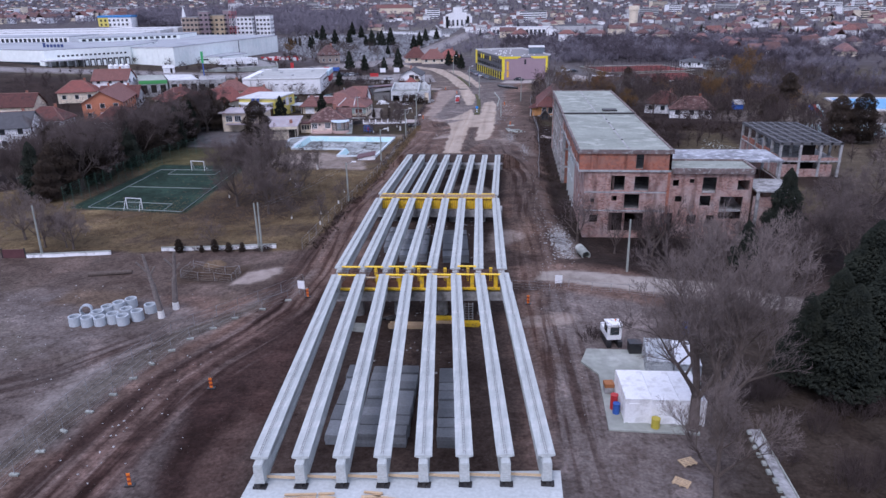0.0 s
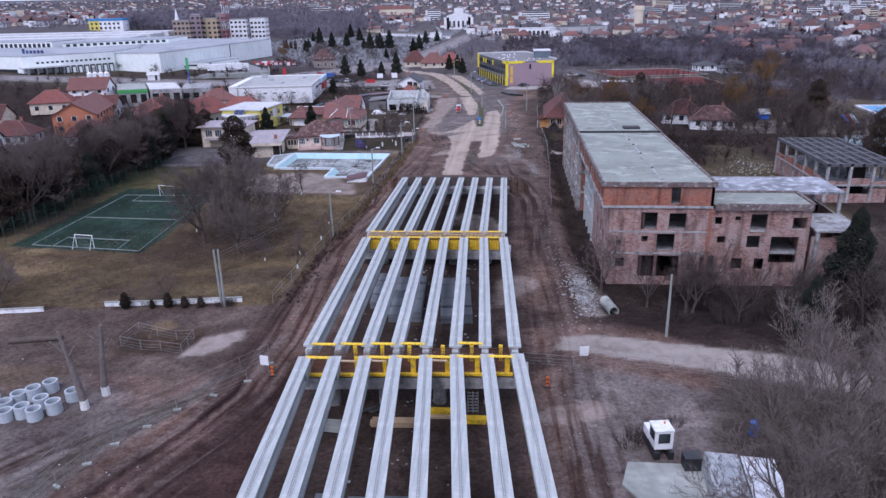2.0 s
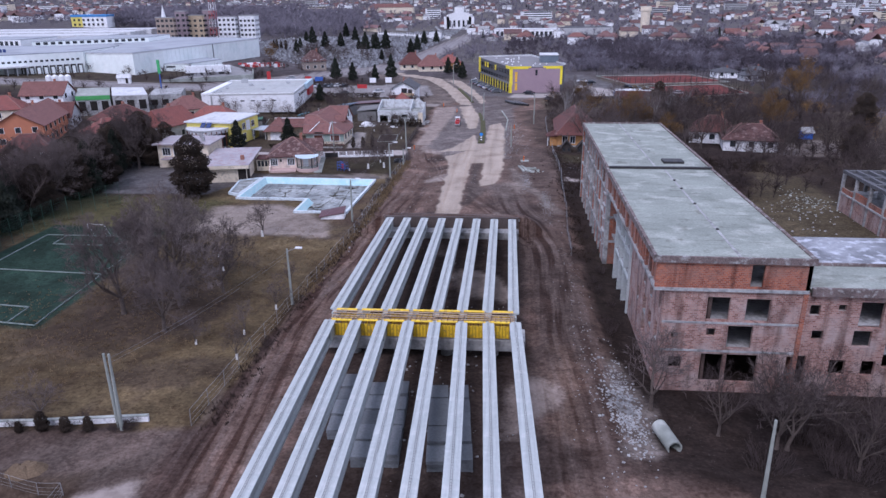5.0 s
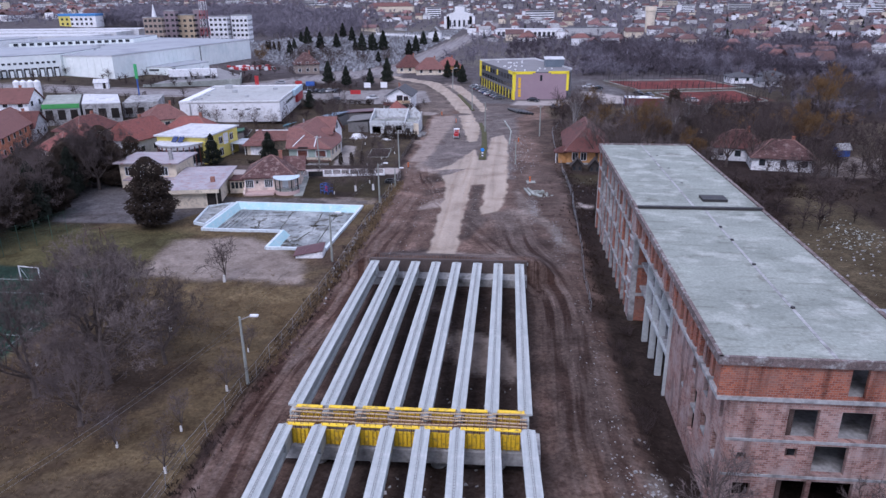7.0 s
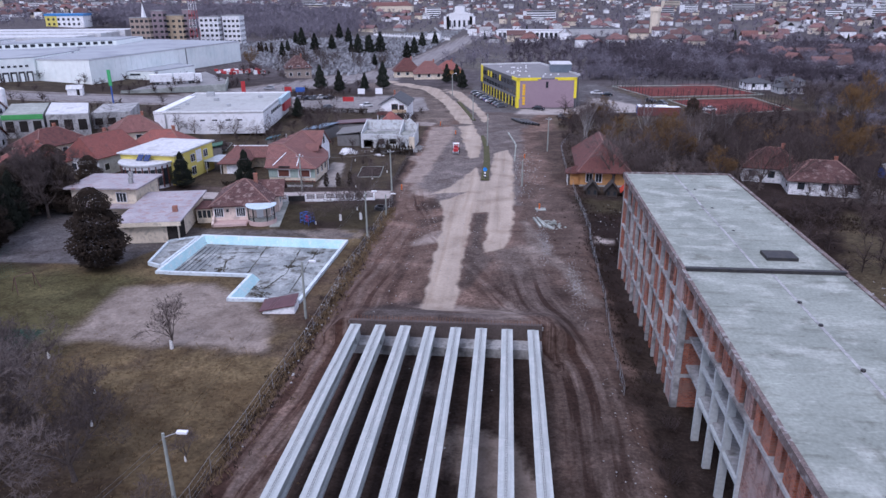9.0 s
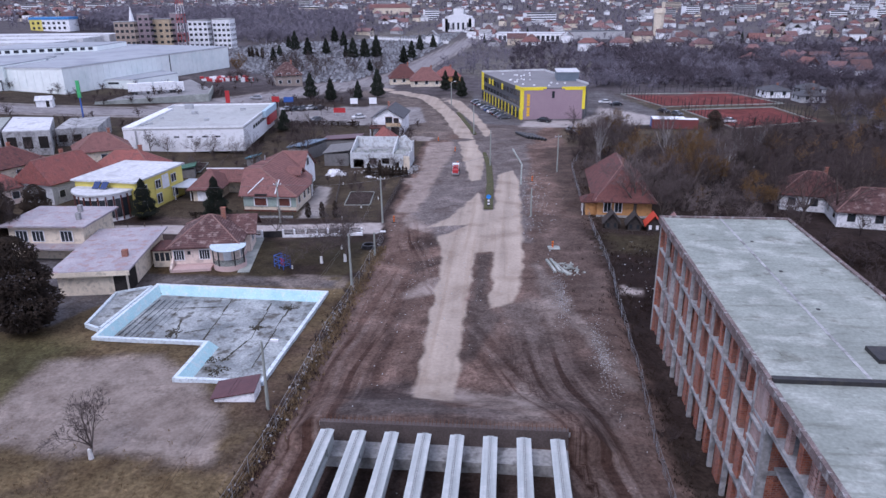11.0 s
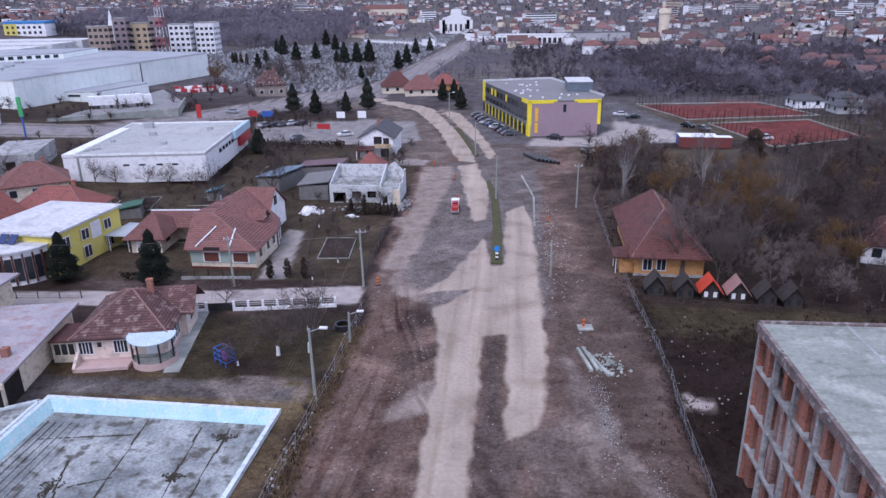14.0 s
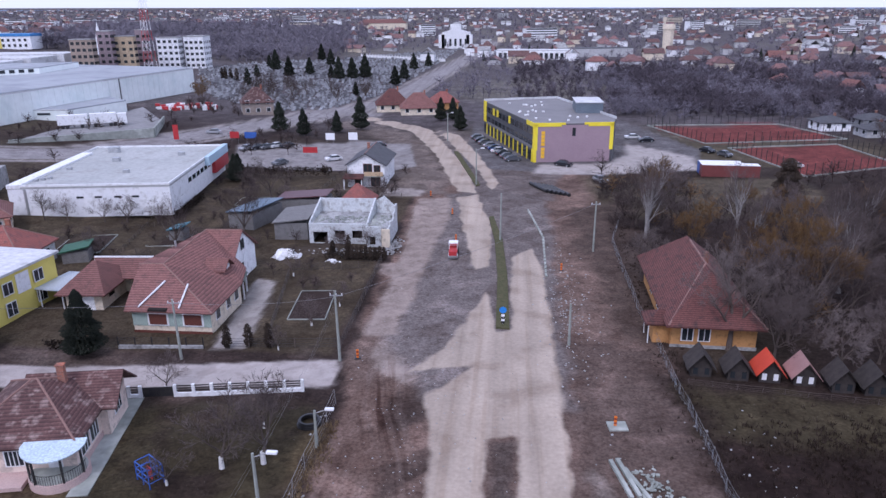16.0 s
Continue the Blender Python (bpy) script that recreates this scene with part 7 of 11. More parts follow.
def sheds():
    GREYB = mk("grey board", (0.14, 0.135, 0.13), (0.2, 0.195, 0.19), 1.5, 0.9, contrast=0.5)
    for x, y, w, d, h, m, t, lab in ((-38.5, 243, 5.5, 9, 2.8, GREYB, 3, "grey board barn with a grey roof"), (-47.5, 248, 5, 9, 2.8, mk("blue sheet roof", (0.10, 0.15, 0.20), (0.13, 0.18, 0.23), 0.7, 0.5), -16, "shed with a slanting blue sheet roof"), (-41, 257, 9, 5, 2.6, TIN_RED, 0, "shed with a dark red sheet roof"), (-57.0, 237.6, 2.4, 2.4, 1.8, mk("teal roof sheet", (0.05, 0.16, 0.20), (0.06, 0.19, 0.23), 1, 0.5), 0, "small garden shed with a teal roof"), (-67.5, 226, 3.6, 3.6, 2.0, mk("dark green roof", (0.02, 0.09, 0.05), (0.03, 0.11, 0.06), 1, 0.6), 20, "garden pavilion with a dark green roof")):
        th = thing("shed", x, y, 0, t, lab, "shed", "sheds")
        part("wall", Geo().box(-w / 2, w / 2, -d / 2, d / 2, -0.2, h), GREYB, th)
        part("roof", Geo().prism([(-w / 2 - 0.3, -d / 2 - 0.3), (w / 2 + 0.3, -d / 2 - 0.3), (w / 2 + 0.3, d / 2 + 0.3), (-w / 2 - 0.3, d / 2 + 0.3)], [h, h + 0.7, h + 0.7, h], [h + 0.15, h + 0.85, h + 0.85, h + 0.15]), m, th)
    th = house(-33.0, 282.0, 90, 13, 8.0, 5.0, 2.3, "gable", PLASTER[0], SLATE_TILE, "white gabled house with a dark grey roof", windows=False)
    for u, z, w, h in ((-0.4, 3.1, 1.7, 1.8), (-2.4, 3.3, 1.2, 1.3), (1.6, 0.3, 1.6, 2.0), (-2.0, 0.2, 1.8, 2.1)):
        opening(th, "w", u, z, w, h, 6.5, 4.0, SHUTTER)
    part("porch_roof", Geo().prism([(-9.3, 0.2), (-6.55, 0.2), (-6.55, 4.6), (-9.3, 4.6)], [2.2, 2.7, 2.7, 2.2], [2.35, 2.85, 2.85, 2.35]), TILE_BRN, th)
    for py in (0.5, 4.3):
        part("porch_post", Geo().box(-9.1, -8.9, py - 0.1, py + 0.1, -0.2, 2.25), WHITE, th)
    part("balcony_floor", Geo().box(-8.2, -6.55, -3.9, 0.1, 2.5, 2.7), CONC_ROOF, th)
    part("balcony_rail", Geo().box(-8.2, -8.1, -3.9, 0.1, 2.7, 3.6), TIMBER, th, "pale board balcony front")
    part("balcony_post", Geo().box(-8.2, -8.0, -3.9, -3.7, -0.2, 2.5), WHITE, th)


def supermarket():
    th = flat_box("supermarket", -95, -63, 243.6, 284.4, 5.2, WHITE, ROOF_MARKET, "long low white supermarket with a pale flat roof", 8, 0.05, 0.35,
                  windows=[("s", k, 3.0, 1.4, 0.35) for k in (-2, 1.6, 5.5, 9)] + [("e", k, 3.0, 2.2, 0.9) for k in range(-8, 12, 3)])
    th.location.z = 1.7
    th.scale = (0.875, 0.93, 1.0)
    part("loading_wing", Geo().box(-16.06, -13.4, -20.5, 12, 4.95, 5.6), WHITE, th, "raised white side parapet")
    part("drain", Geo().box(-12.9, -12.4, -20.5, -20.4, 0, 4.8), GALV, th)
    part("entrance_band", Geo().box(15.9, 16.9, 9, 20.9, 1.2, 3.8), RED_BAND, th, "red band round the entrance")
    part("fascia", Geo().box(15.9, 17.0, 4, 21.0, 3.8, 5.6), mk("pale blue cladding", (0.38, 0.52, 0.60), (0.44, 0.57, 0.65), 0.5, 0.6, contrast=0.1), th, "pale blue fascia")
    for x0, x1, y0, y1 in ((-16.05, 16.05, -20.45, -20.2), (-16.05, 16.05, 20.2, 20.45), (-16.05, -15.8, -20.2, 20.2), (15.8, 16.05, -20.2, 20.2)):
        part("parapet", Geo().box(x0, x1, y0, y1, 5.2, 5.55), WHITE, th)
    for x, y, w in ((-9, 14, 1.2), (3, -9, 0.6), (-4, 3, 0.8), (9, 9, 0.7), (-11, -5, 0.5)):
        part("roof_unit", Geo().box(x - w, x + w, y - w * 0.7, y + w * 0.7, 5.2, 5.2 + w), GALV, th, "grey ventilation unit")
    for k in range(3):
        part("roof_hatch", Geo().box(-13 + k * 0.9, -12.3 + k * 0.9, -16 + k, -15.2 + k, 5.2, 5.6), GALV, th)


ROOF_MARKET = mk("dusty pale membrane roof", (0.33, 0.34, 0.325), (0.42, 0.425, 0.41), 0.1, 0.85, contrast=0.25, c3=(0.33, 0.33, 0.31))
RED_BAND = mk("red cladding band", (0.42, 0.03, 0.035), (0.36, 0.025, 0.03), 1, 0.5)
supermarket()
ruin()
sheds()


def gym():
    x0, x1, y0 = 3.4, 23.0, 305.0
    th = thing("gym_building", 0, 0, 0, 0, "long grey and mauve hall with bright yellow trim", "building")
    near, far = [(3.4, 303.0), (22.6, 305.5)], [(-10.4, 349.0), (12, 356.0)]
    pts = [near[0], near[1], (24.0, 312.0), far[1], far[0]]
    g = Geo()
    g.prism(pts, -0.2, 9.3)
    part("wall", g, mk("dark grey cladding", (0.055, 0.058, 0.066), (0.075, 0.078, 0.086), 0.4, 0.5, contrast=0.15), th)
    g = Geo()
    g.prism(pts, 9.3, 9.5)
    part("roof", g, mk("grey membrane roof", (0.155, 0.147, 0.148), (0.20, 0.19, 0.188), 0.2, 0.7, contrast=0.2), th)
    ux, uy = near[1][0] - near[0][0], near[1][1] - near[0][1]
    l = math.hypot(ux, uy)
    ux, uy = ux / l, uy / l

    def on_end(name, u0, u1, z0, z1, mat, e, label=""):
        g = Geo()
        nx, ny = uy, -ux
        p = [(near[0][0] + ux * u + nx * o, near[0][1] + uy * u + ny * o) for u, o in ((u0, e), (u1, e), (u1, 0.0), (u0, 0.0))]
        g.prism(p, z0, z1)
        return part(name, g, mat, th, label)
    MAUVE = mk("mauve plaster", (0.30, 0.215, 0.245), (0.335, 0.245, 0.27), 0.3, 0.85, contrast=0.1)
    YEL = mk("bright yellow cladding", (0.78, 0.62, 0.02), (0.82, 0.68, 0.04), 0.5, 0.5, contrast=0.1)
    SIGN = mk("orange yellow sign", (0.78, 0.43, 0.02), (0.80, 0.47, 0.03), 0.5, 0.5, contrast=0.1)
    on_end("end_wall", 0.6, l - 0.6, 0, 9.1, MAUVE, 0.06, "mauve end wall")
    on_end("yellow_band", -0.1, 6.6, 8.75, 9.7, YEL, 0.14)
    on_end("yellow_band", 6.6, 7.6, 9.15, 9.7, YEL, 0.14)
    on_end("yellow_band", 13.2, l + 0.1, 8.75, 9.7, YEL, 0.14)
    on_end("yellow_band", 12.2, 13.2, 9.15, 9.7, YEL, 0.14)
    on_end("yellow_band", -0.1, 0.6, 0, 3.0, YEL, 0.13)
    on_end("yellow_band", -0.1, 0.8, 3.0, 9.4, YEL, 0.14)
    on_end("yellow_band", l - 0.8, l + 0.1, 3.0, 9.4, YEL, 0.14)
    on_end("small_window", 9.3, 10.1, 6.4, 8.4, GLASS, 0.1)
    for k in range(7):
        on_end("sign_bar", 1.7, 2.6, 1.0 + k * 0.92 + (0.3 if k > 2 else 0), 1.82 + k * 0.92 + (0.3 if k > 2 else 0), SIGN, 0.12, "yellow upright sign bars")
    vx, vy = far[0][0] - near[0][0], far[0][1] - near[0][1]
    m = math.hypot(vx, vy)
    vx, vy = vx / m, vy / m

    def on_side(name, u0, u1, z0, z1, mat, e):
        g = Geo()
        nx, ny = -vy, vx
        p = [(near[0][0] + vx * u + nx * o, near[0][1] + vy * u + ny * o) for u, o in ((u0, 0.0), (u1, 0.0), (u1, e), (u0, e))]
        g.prism(p, z0, z1)
        return part(name, g, mat, th)
    for k in range(12):
        on_side("yellow_pillar", 1.05 + k * 3.9, 1.4 + k * 3.9, 0, 3.2, YEL, 0.22)
        on_side("shop_window", 1.7 + k * 3.9, 4.6 + k * 3.9, 0.2, 2.9, GLASS, 0.08)
        on_side("window", 1.4 + k * 3.9, 4.4 + k * 3.9, 4.0, 5.3, GLASS, 0.08)
        on_side("window", 1.4 + k * 3.9, 4.4 + k * 3.9, 6.6, 8.2, GLASS, 0.08)
    on_side("yellow_band", 0.0, 6.0, 8.6, 9.7, YEL, 0.15)
    on_side("yellow_band", 0.0, 0.9, 0, 8.6, YEL, 0.15)
    on_side("grey_band", 1.0, 44.0, 3.25, 3.85, mk("pale grey cladding", (0.16, 0.16, 0.175), (0.20, 0.20, 0.21), 0.4, 0.5, contrast=0.15), 0.12)
    on_side("yellow_band", m - 3, m, 3.5, 9.7, YEL, 0.15)
    for u in (20, 32, 36):
        on_side("yellow_panel", u, u + 1.6, 6.6, 8.6, YEL, 0.15)
    for (ax, ay), (bx, by) in ((far[0], far[1]), (far[1], (24.0, 312.0))):
        d = Vector((bx - ax, by - ay)).normalized() * 0.25
        part("parapet", Geo().prism([(ax, ay), (ax - d.y, ay + d.x), (bx - d.y, by + d.x), (bx, by)], 9.5, 10.1), ROOF_WHITE, th, "white parapet")
    g = Geo()
    g.box(15.0, 22.0, 322, 334, 9.5, 12.2)
    part("roof_house", g, mk("blue grey cladding", (0.10, 0.13, 0.16), (0.13, 0.16, 0.19), 0.4, 0.5), th)
    g = Geo()
    g.box(14.8, 22.2, 321.8, 334.2, 12.2, 12.4)
    part("roof_house_top", g, ROOF_WHITE, th)
    for k in range(22):
        g = Geo()
        uu, ww = RNG.uniform(3, 42), RNG.uniform(2, 17)
        px, py = near[0][0] + vx * uu + ux * ww, near[0][1] + vy * uu + uy * ww
        g.box(px - 0.28, px + 0.28, py - 0.28, py + 0.28, 9.5, 9.85)
        part("skylight", g, WHITE, th)


gym()


def warehouse():
    """The factory on the ground lifted to fit the view: a long hall, an annex, the office front with its docks, and the
    sheds behind.
    """
    W = mk("pale mint metal cladding", (0.80, 0.85, 0.81), (0.86, 0.89, 0.86), 0.05, 0.55, contrast=0.1, c3=(0.74, 0.80, 0.77))
    R = mk("lilac grey metal roof", (0.28, 0.30, 0.32), (0.35, 0.37, 0.39), 0.03, 0.8, contrast=0.16, c3=(0.25, 0.265, 0.29))

    def shell(name, pts, z0, z1, wall, roof, label, rim=0.35):
        ox, oy = pts[0]
        th = thing(name, ox, oy, z0, 0, label, "warehouse", "factory halls")
        q = [(x - ox, y - oy) for x, y in pts]
        part("wall", Geo().prism(q, -4.0, z1 - z0 - rim), wall, th)
        part("roof", Geo().prism(q, z1 - z0 - rim, z1 - z0), roof, th)
        return th, q

    def face(th, name, a, b, t0, t1, z0, z1, mat, e=0.08, label=""):
        d = Vector((b[0] - a[0], b[1] - a[1]))
        n = Vector((d.y, -d.x)).normalized() * e
        p, r = Vector(a) + d * t0, Vector(a) + d * t1
        return part(name, Geo().prism([(p.x, p.y), (p.x + n.x, p.y + n.y), (r.x + n.x, r.y + n.y), (r.x, r.y)][::-1], z0, z1), mat, th, label)

    hall, q = shell("warehouse", [(-148, 312), (-133.3, 418), (-205, 440), (-215, 330), (-168.2, 312.6)], 5.6, 14.6, W, R, "huge pale mint warehouse with a lilac grey roof")
    for k in range(34):
        face(hall, "cladding_rib", q[0], q[1], (k + 0.3) / 34, (k + 0.36) / 34, 0, 8.6, W, 0.12)
    for k in range(7):
        face(hall, "cladding_rib", q[4], q[0], (k + 0.3) / 7, (k + 0.36) / 7, 0, 8.6, W, 0.12)
    face(hall, "downpipe", q[0], q[1], 0.56, 0.563, 0, 8.6, STEEL_DK, 0.2)
    face(hall, "eaves_trim", q[0], q[1], 0, 1, 8.45, 8.8, ROOF_WHITE, 0.15)
    face(hall, "eaves_trim", q[4], q[0], 0, 1, 8.45, 8.8, ROOF_WHITE, 0.15)
    for k in range(6):
        x, y = -25 - k * 6, 28 + k * 14
        part("roof_vent", Geo().box(x - 1.6, x + 1.6, y - 0.8, y + 0.8, 9.0, 9.6), R, hall)
    ann, q = shell("loading_annex", [(-152, 331), (-135.0, 332.5), (-129.5, 356), (-141, 366)], 5.0, 8.6, W, R, "low pale annex beside the warehouse")
    face(ann, "window", q[0], q[1], 0.45, 0.68, 1.9, 2.6, GLASS)
    face(ann, "eaves_trim", q[0], q[1], 0, 1, 3.3, 3.6, ROOF_WHITE, 0.12)
    off, q = shell("office_block", [(-193, 285), (-168.4, 311.4), (-172, 345), (-262, 350), (-262, 306)], 7.0, 15.4, W, R, "white office front with dark loading docks")
    for k in range(9):
        a = 0.36 + k * 0.07
        face(off, "dock_surround", q[0], q[1], a, a + 0.052, 0.0, 3.6, STEEL_DK, 0.5, "dark dock surround")
        face(off, "dock_door", q[0], q[1], a + 0.01, a + 0.042, 0.2, 3.0, W, 0.56)
    for k in range(16):
        a = 0.14 + k * 0.052
        face(off, "window", q[0], q[1], a, a + 0.028, 5.1, 5.8, GLASS)
    can = face(off, "canopy", q[0], q[1], -0.05, 0.42, 3.7, 4.2, ROOF_WHITE, 5.5, "white canopy over the entrance")
    for k in range(5):
        face(off, "canopy_post", q[0], q[1], 0.02 + k * 0.09, 0.028 + k * 0.09, -3, 3.7, GALV, 5.0)
    face(off, "glazing", q[4], q[0], 0.1, 0.95, 0.3, 3.2, GLASS)
    for k in range(6):
        part("sign_bar", Geo().box(-12.0 + k * 1.7, -10.9 + k * 1.7, 18.0, 18.3, 8.45, 9.7 if k else 10.4), mk("dark blue sign bar", (0.02, 0.04, 0.14), (0.025, 0.05, 0.16), 1, 0.5), off, "dark blue sign bars")
    low, q = shell("low_wing", [(-330, 300), (-222, 322), (-225, 345), (-333, 330)], 7.5, 11.6, WHITE, R, "low white factory wing with a row of small windows")
    for k in range(26):
        face(low, "window", q[0], q[1], 0.3 + k * 0.026, 0.318 + k * 0.026, 1.4, 2.4, GLASS)
    band, q = shell("banded_hall", [(-330, 345), (-222, 350), (-222, 378), (-330, 372)], 8.0, 18.0, WHITE, R, "factory hall with a long band of dark windows")
    for k in range(44):
        face(band, "window", q[0], q[1], 0.02 + k * 0.0222, 0.034 + k * 0.0222, 6.8, 9.2, GLASS)
    saw, q = shell("windowed_hall", [(-218, 352), (-180, 388), (-184, 420), (-224, 400)], 8.0, 16.9, W, R, "pale hall with small square windows under the eaves")
    for k in range(16):
        face(saw, "window", q[0], q[1], 0.03 + k * 0.06, 0.065 + k * 0.06, 7.2, 8.4, GLASS)
    for k, (a, b, zt) in enumerate(((400, 424, 17.2), (424, 448, 17.8), (448, 470, 18.4))):
        shell("white_hall", [(-330 - k * 10, a - 12), (-212, a + 6), (-214, b + 4), (-334 - k * 10, b - 14)], 8.5, zt, ROOF_WHITE, ROOF_WHITE, "long white factory hall with a pale flat roof")
    van = thing("site_hut", -140, 289, up(-140, 289), 20, "small white hut with a pitched roof beside the yard", "hut")
    part("wall", Geo().box(-2.2, 2.2, -1.5, 1.5, -0.2, 2.2), WHITE, van)
    part("roof", roof_geo(4.4, 3.0, 2.2, 1.0, "gable", 0.3, 0.1), ROOF_WHITE, van)
    part("door", Geo().box(0.6, 1.5, -1.55, -1.5, 0, 1.9), DARK, van)


warehouse()


# ---- distance ----
def city_block(x, y, w, d, h, mat, label, turn=0):
    th = flat_box("city_block", x - w / 2, x + w / 2, y - d / 2, y + d / 2, h, mat, CONC_OLD, label, turn, 0.2, 0.4)
    th.location.z = up(x, y)
    if y < 700:
        n = int(w / 2.6)
        for f in range(int(h / 3)):
            for k in range(n):
                u = -w / 2 + (k + 0.5) * w / n
                part("window", Geo().box(u - 0.8, u + 0.8, -d / 2 - 0.06, -d / 2, f * 3 + 0.9, f * 3 + 2.3), GLASS, th)
            for k in range(4):
                u = -d / 2 + (k + 0.5) * d / 4
                part("window", Geo().box(w / 2, w / 2 + 0.06, u - 0.8, u + 0.8, f * 3 + 0.9, f * 3 + 2.3), GLASS, th)
        return th
    for f in range(int(h / 3)):
        g = Geo()
        g.box(-w / 2 + 0.6, w / 2 - 0.6, -d / 2 - 0.06, -d / 2, f * 3 + 1.0, f * 3 + 2.4)
        part("window_band", g, GLASS, th)
    return th


BLOCK_BROWN = mk("faded brown panel facade", (0.30, 0.235, 0.19), (0.36, 0.29, 0.235), 0.1, 0.9)
BLOCK_PINK = mk("dusty mauve render", (0.25, 0.195, 0.21), (0.30, 0.24, 0.255), 0.1, 0.9)
BLOCK_OCHRE = mk("faded ochre facade", (0.43, 0.33, 0.215), (0.47, 0.375, 0.26), 0.1, 0.9)
city_block(-204.0, 458, 10.4, 5, 15.6, BLOCK_BROWN, "faded brown tower block with rows of windows", 8)
city_block(-200.5, 473, 6.5, 7, 19.2, BLOCK_PINK, "slim dusty mauve stair tower", 8)
city_block(-194.2, 478, 9.8, 5, 17.0, BLOCK_OCHRE, "faded ochre apartment block", 12)
city_block(-190.8, 490, 5.6, 5, 20.0, BLOCK_PINK, "slim dusty mauve stair tower", 8)
city_block(-186, 509, 11.5, 8, 15.8, PLASTER[0], "white tower block with rows of dark windows", 8)
city_block(-174.5, 518, 10.5, 14, 17.0, PLASTER[0], "white tower block with a stepped end", 8)


def church():
    th = thing("church", -57, 872, 0, 0, "white domed church far off", "church")
    g = Geo()
    g.box(-14, 14, -10, 20, 0, 16)
    g.box(-5, 5, -10, 0, 16, 24)
    part("nave", g, WHITE, th)
    for k in range(5):
        part("arch_window", Geo().box(-11.5 + k * 5.2, -9.3 + k * 5.2, -10.1, -10.0, 3, 10), GLASS, th)
    part("pediment", Geo().add([(-14, -10.2, 16), (14, -10.2, 16), (0, -10.2, 20), (-14, 0, 16), (14, 0, 16), (0, 0, 20)], [(0, 1, 2), (0, 2, 5, 3), (1, 4, 5, 2)]), WHITE, th)
    for s in (-1, 1):
        part("side_tower", Geo().box(s * 14 - 3, s * 14 + 3, -10, -4, 0, 14), WHITE, th)
    g = Geo()
    for k in range(6):
        a, b = k * math.pi / 12, (k + 1) * math.pi / 12
        g.tube((0, 5, 16 + 10 * math.sin(a)), (0, 5, 16 + 10 * math.sin(b)), 8 * math.cos(a), 8 * math.cos(b), n=16, cap=False)
    part("dome", g, CONC_OLD, th)


church()


def far_town():
    """Hundreds of small pitched houses beyond the site."""
    rng = random.Random(5)
    # far roof tiles muted in colour to stand for haze
    greyed = tiles("pink clay tiles greyed for haze", (0.255, 0.135, 0.125), (0.22, 0.125, 0.118), (0.19, 0.125, 0.12))
    dull = tiles("dull clay tiles greyed for haze", (0.15, 0.085, 0.08), (0.19, 0.105, 0.095), (0.12, 0.08, 0.075))
    kinds = [(PLASTER[0], greyed), (PLASTER[1], dull), (PLASTER[3], greyed), (PLASTER[1], greyed), (PLASTER[0], CONC_OLD), (PLASTER[0], TILE_RED), (PLASTER[3], dull), (PLASTER[0], dull)]
    geos = [(Geo(), Geo()) for _ in kinds]
    for k in range(2500):
        y = 420 + 3600 * rng.random() ** 1.3
        x = rng.uniform(-0.75, 0.85) * y
        if inside(np.array([x]), np.array([y]), CEMETERY)[0] > -12 or (x < -120 and y < 640) or (-70 < x < -22 and y < 720):
            continue
        if -60 < x < 125 and y < 560 or -135 < x < -55 and y < 470 or 560 < y < 1150 and -0.52 < x / y < -0.19:
            continue
        if rng.random() < 0.36 * (1 + math.sin(x * 0.02) * math.cos(y * 0.017)):
            continue
        w, d, h, rise = rng.uniform(8, 15), rng.uniform(7, 10), rng.choice((3, 3.4, 5.5, 6)), rng.uniform(2.4, 4.2)
        t = rng.choice((0, 90)) + rng.uniform(-12, 12)
        if y < 520 and x > 90:
            h = 3.2
        gw, gr = geos[rng.randrange(len(kinds))]
        m = pose(x, y, up(x, y), 0, 0, t)
        b = Geo().box(-w / 2, w / 2, -d / 2, d / 2, -0.5, h)
        gw.add([m @ Vector(p) for p in b.v], b.f)
        r = roof_geo(w, d, h, rise, rng.choice(("gable", "hip")))
        gr.add([m @ Vector(p) for p in r.v], r.f)
    th = thing("far_town", 0, 0, 0, 0, "many small pitched houses of the far town", "town", kind="stuff")
    for (a, b), (ma, mb) in zip(geos, kinds):
        part("walls", a, ma, th, kind="stuff")
        part("roofs", b, mb, th, kind="stuff")


far_town()


def scrub_tree(g, x, y, h, rng, n=40, w=0.035):
    """A slight bare tree: stem, a few limbs and many thin twigs."""
    z = up(x, y) if y > 300 else gz(x, y)
    w *= 1 + min(55.0, max(0.0, (y - 250)) * 0.012)
    p, q = Vector((x, y, z - 0.1)), Vector((x + rng.uniform(-0.4, 0.4), y + rng.uniform(-0.4, 0.4), z + h * rng.uniform(0.35, 0.5)))
    g.blade(p, q + (q - p) * 0.5, h * 0.014, rng)
    g.blade(p, q + (q - p) * 0.4, h * 0.014, rng)
    for i in range(n):
        c = p + (q - p) * rng.uniform(0.3, 1.1)
        e = Vector((rng.gauss(0, 0.6), rng.gauss(0, 0.6), rng.uniform(0.1, 1.0)))
        tip = c + e.normalized() * h * rng.uniform(0.25, 0.55)
        g.blade(c, tip, w * 1.4, rng)
        for k in range(2):
            m = c + (tip - c) * rng.uniform(0.4, 1.0)
            g.blade(m, m + Vector((rng.gauss(0, 1), rng.gauss(0, 1), rng.uniform(-0.4, 1.2))).normalized() * h * rng.uniform(0.12, 0.26), w, rng)


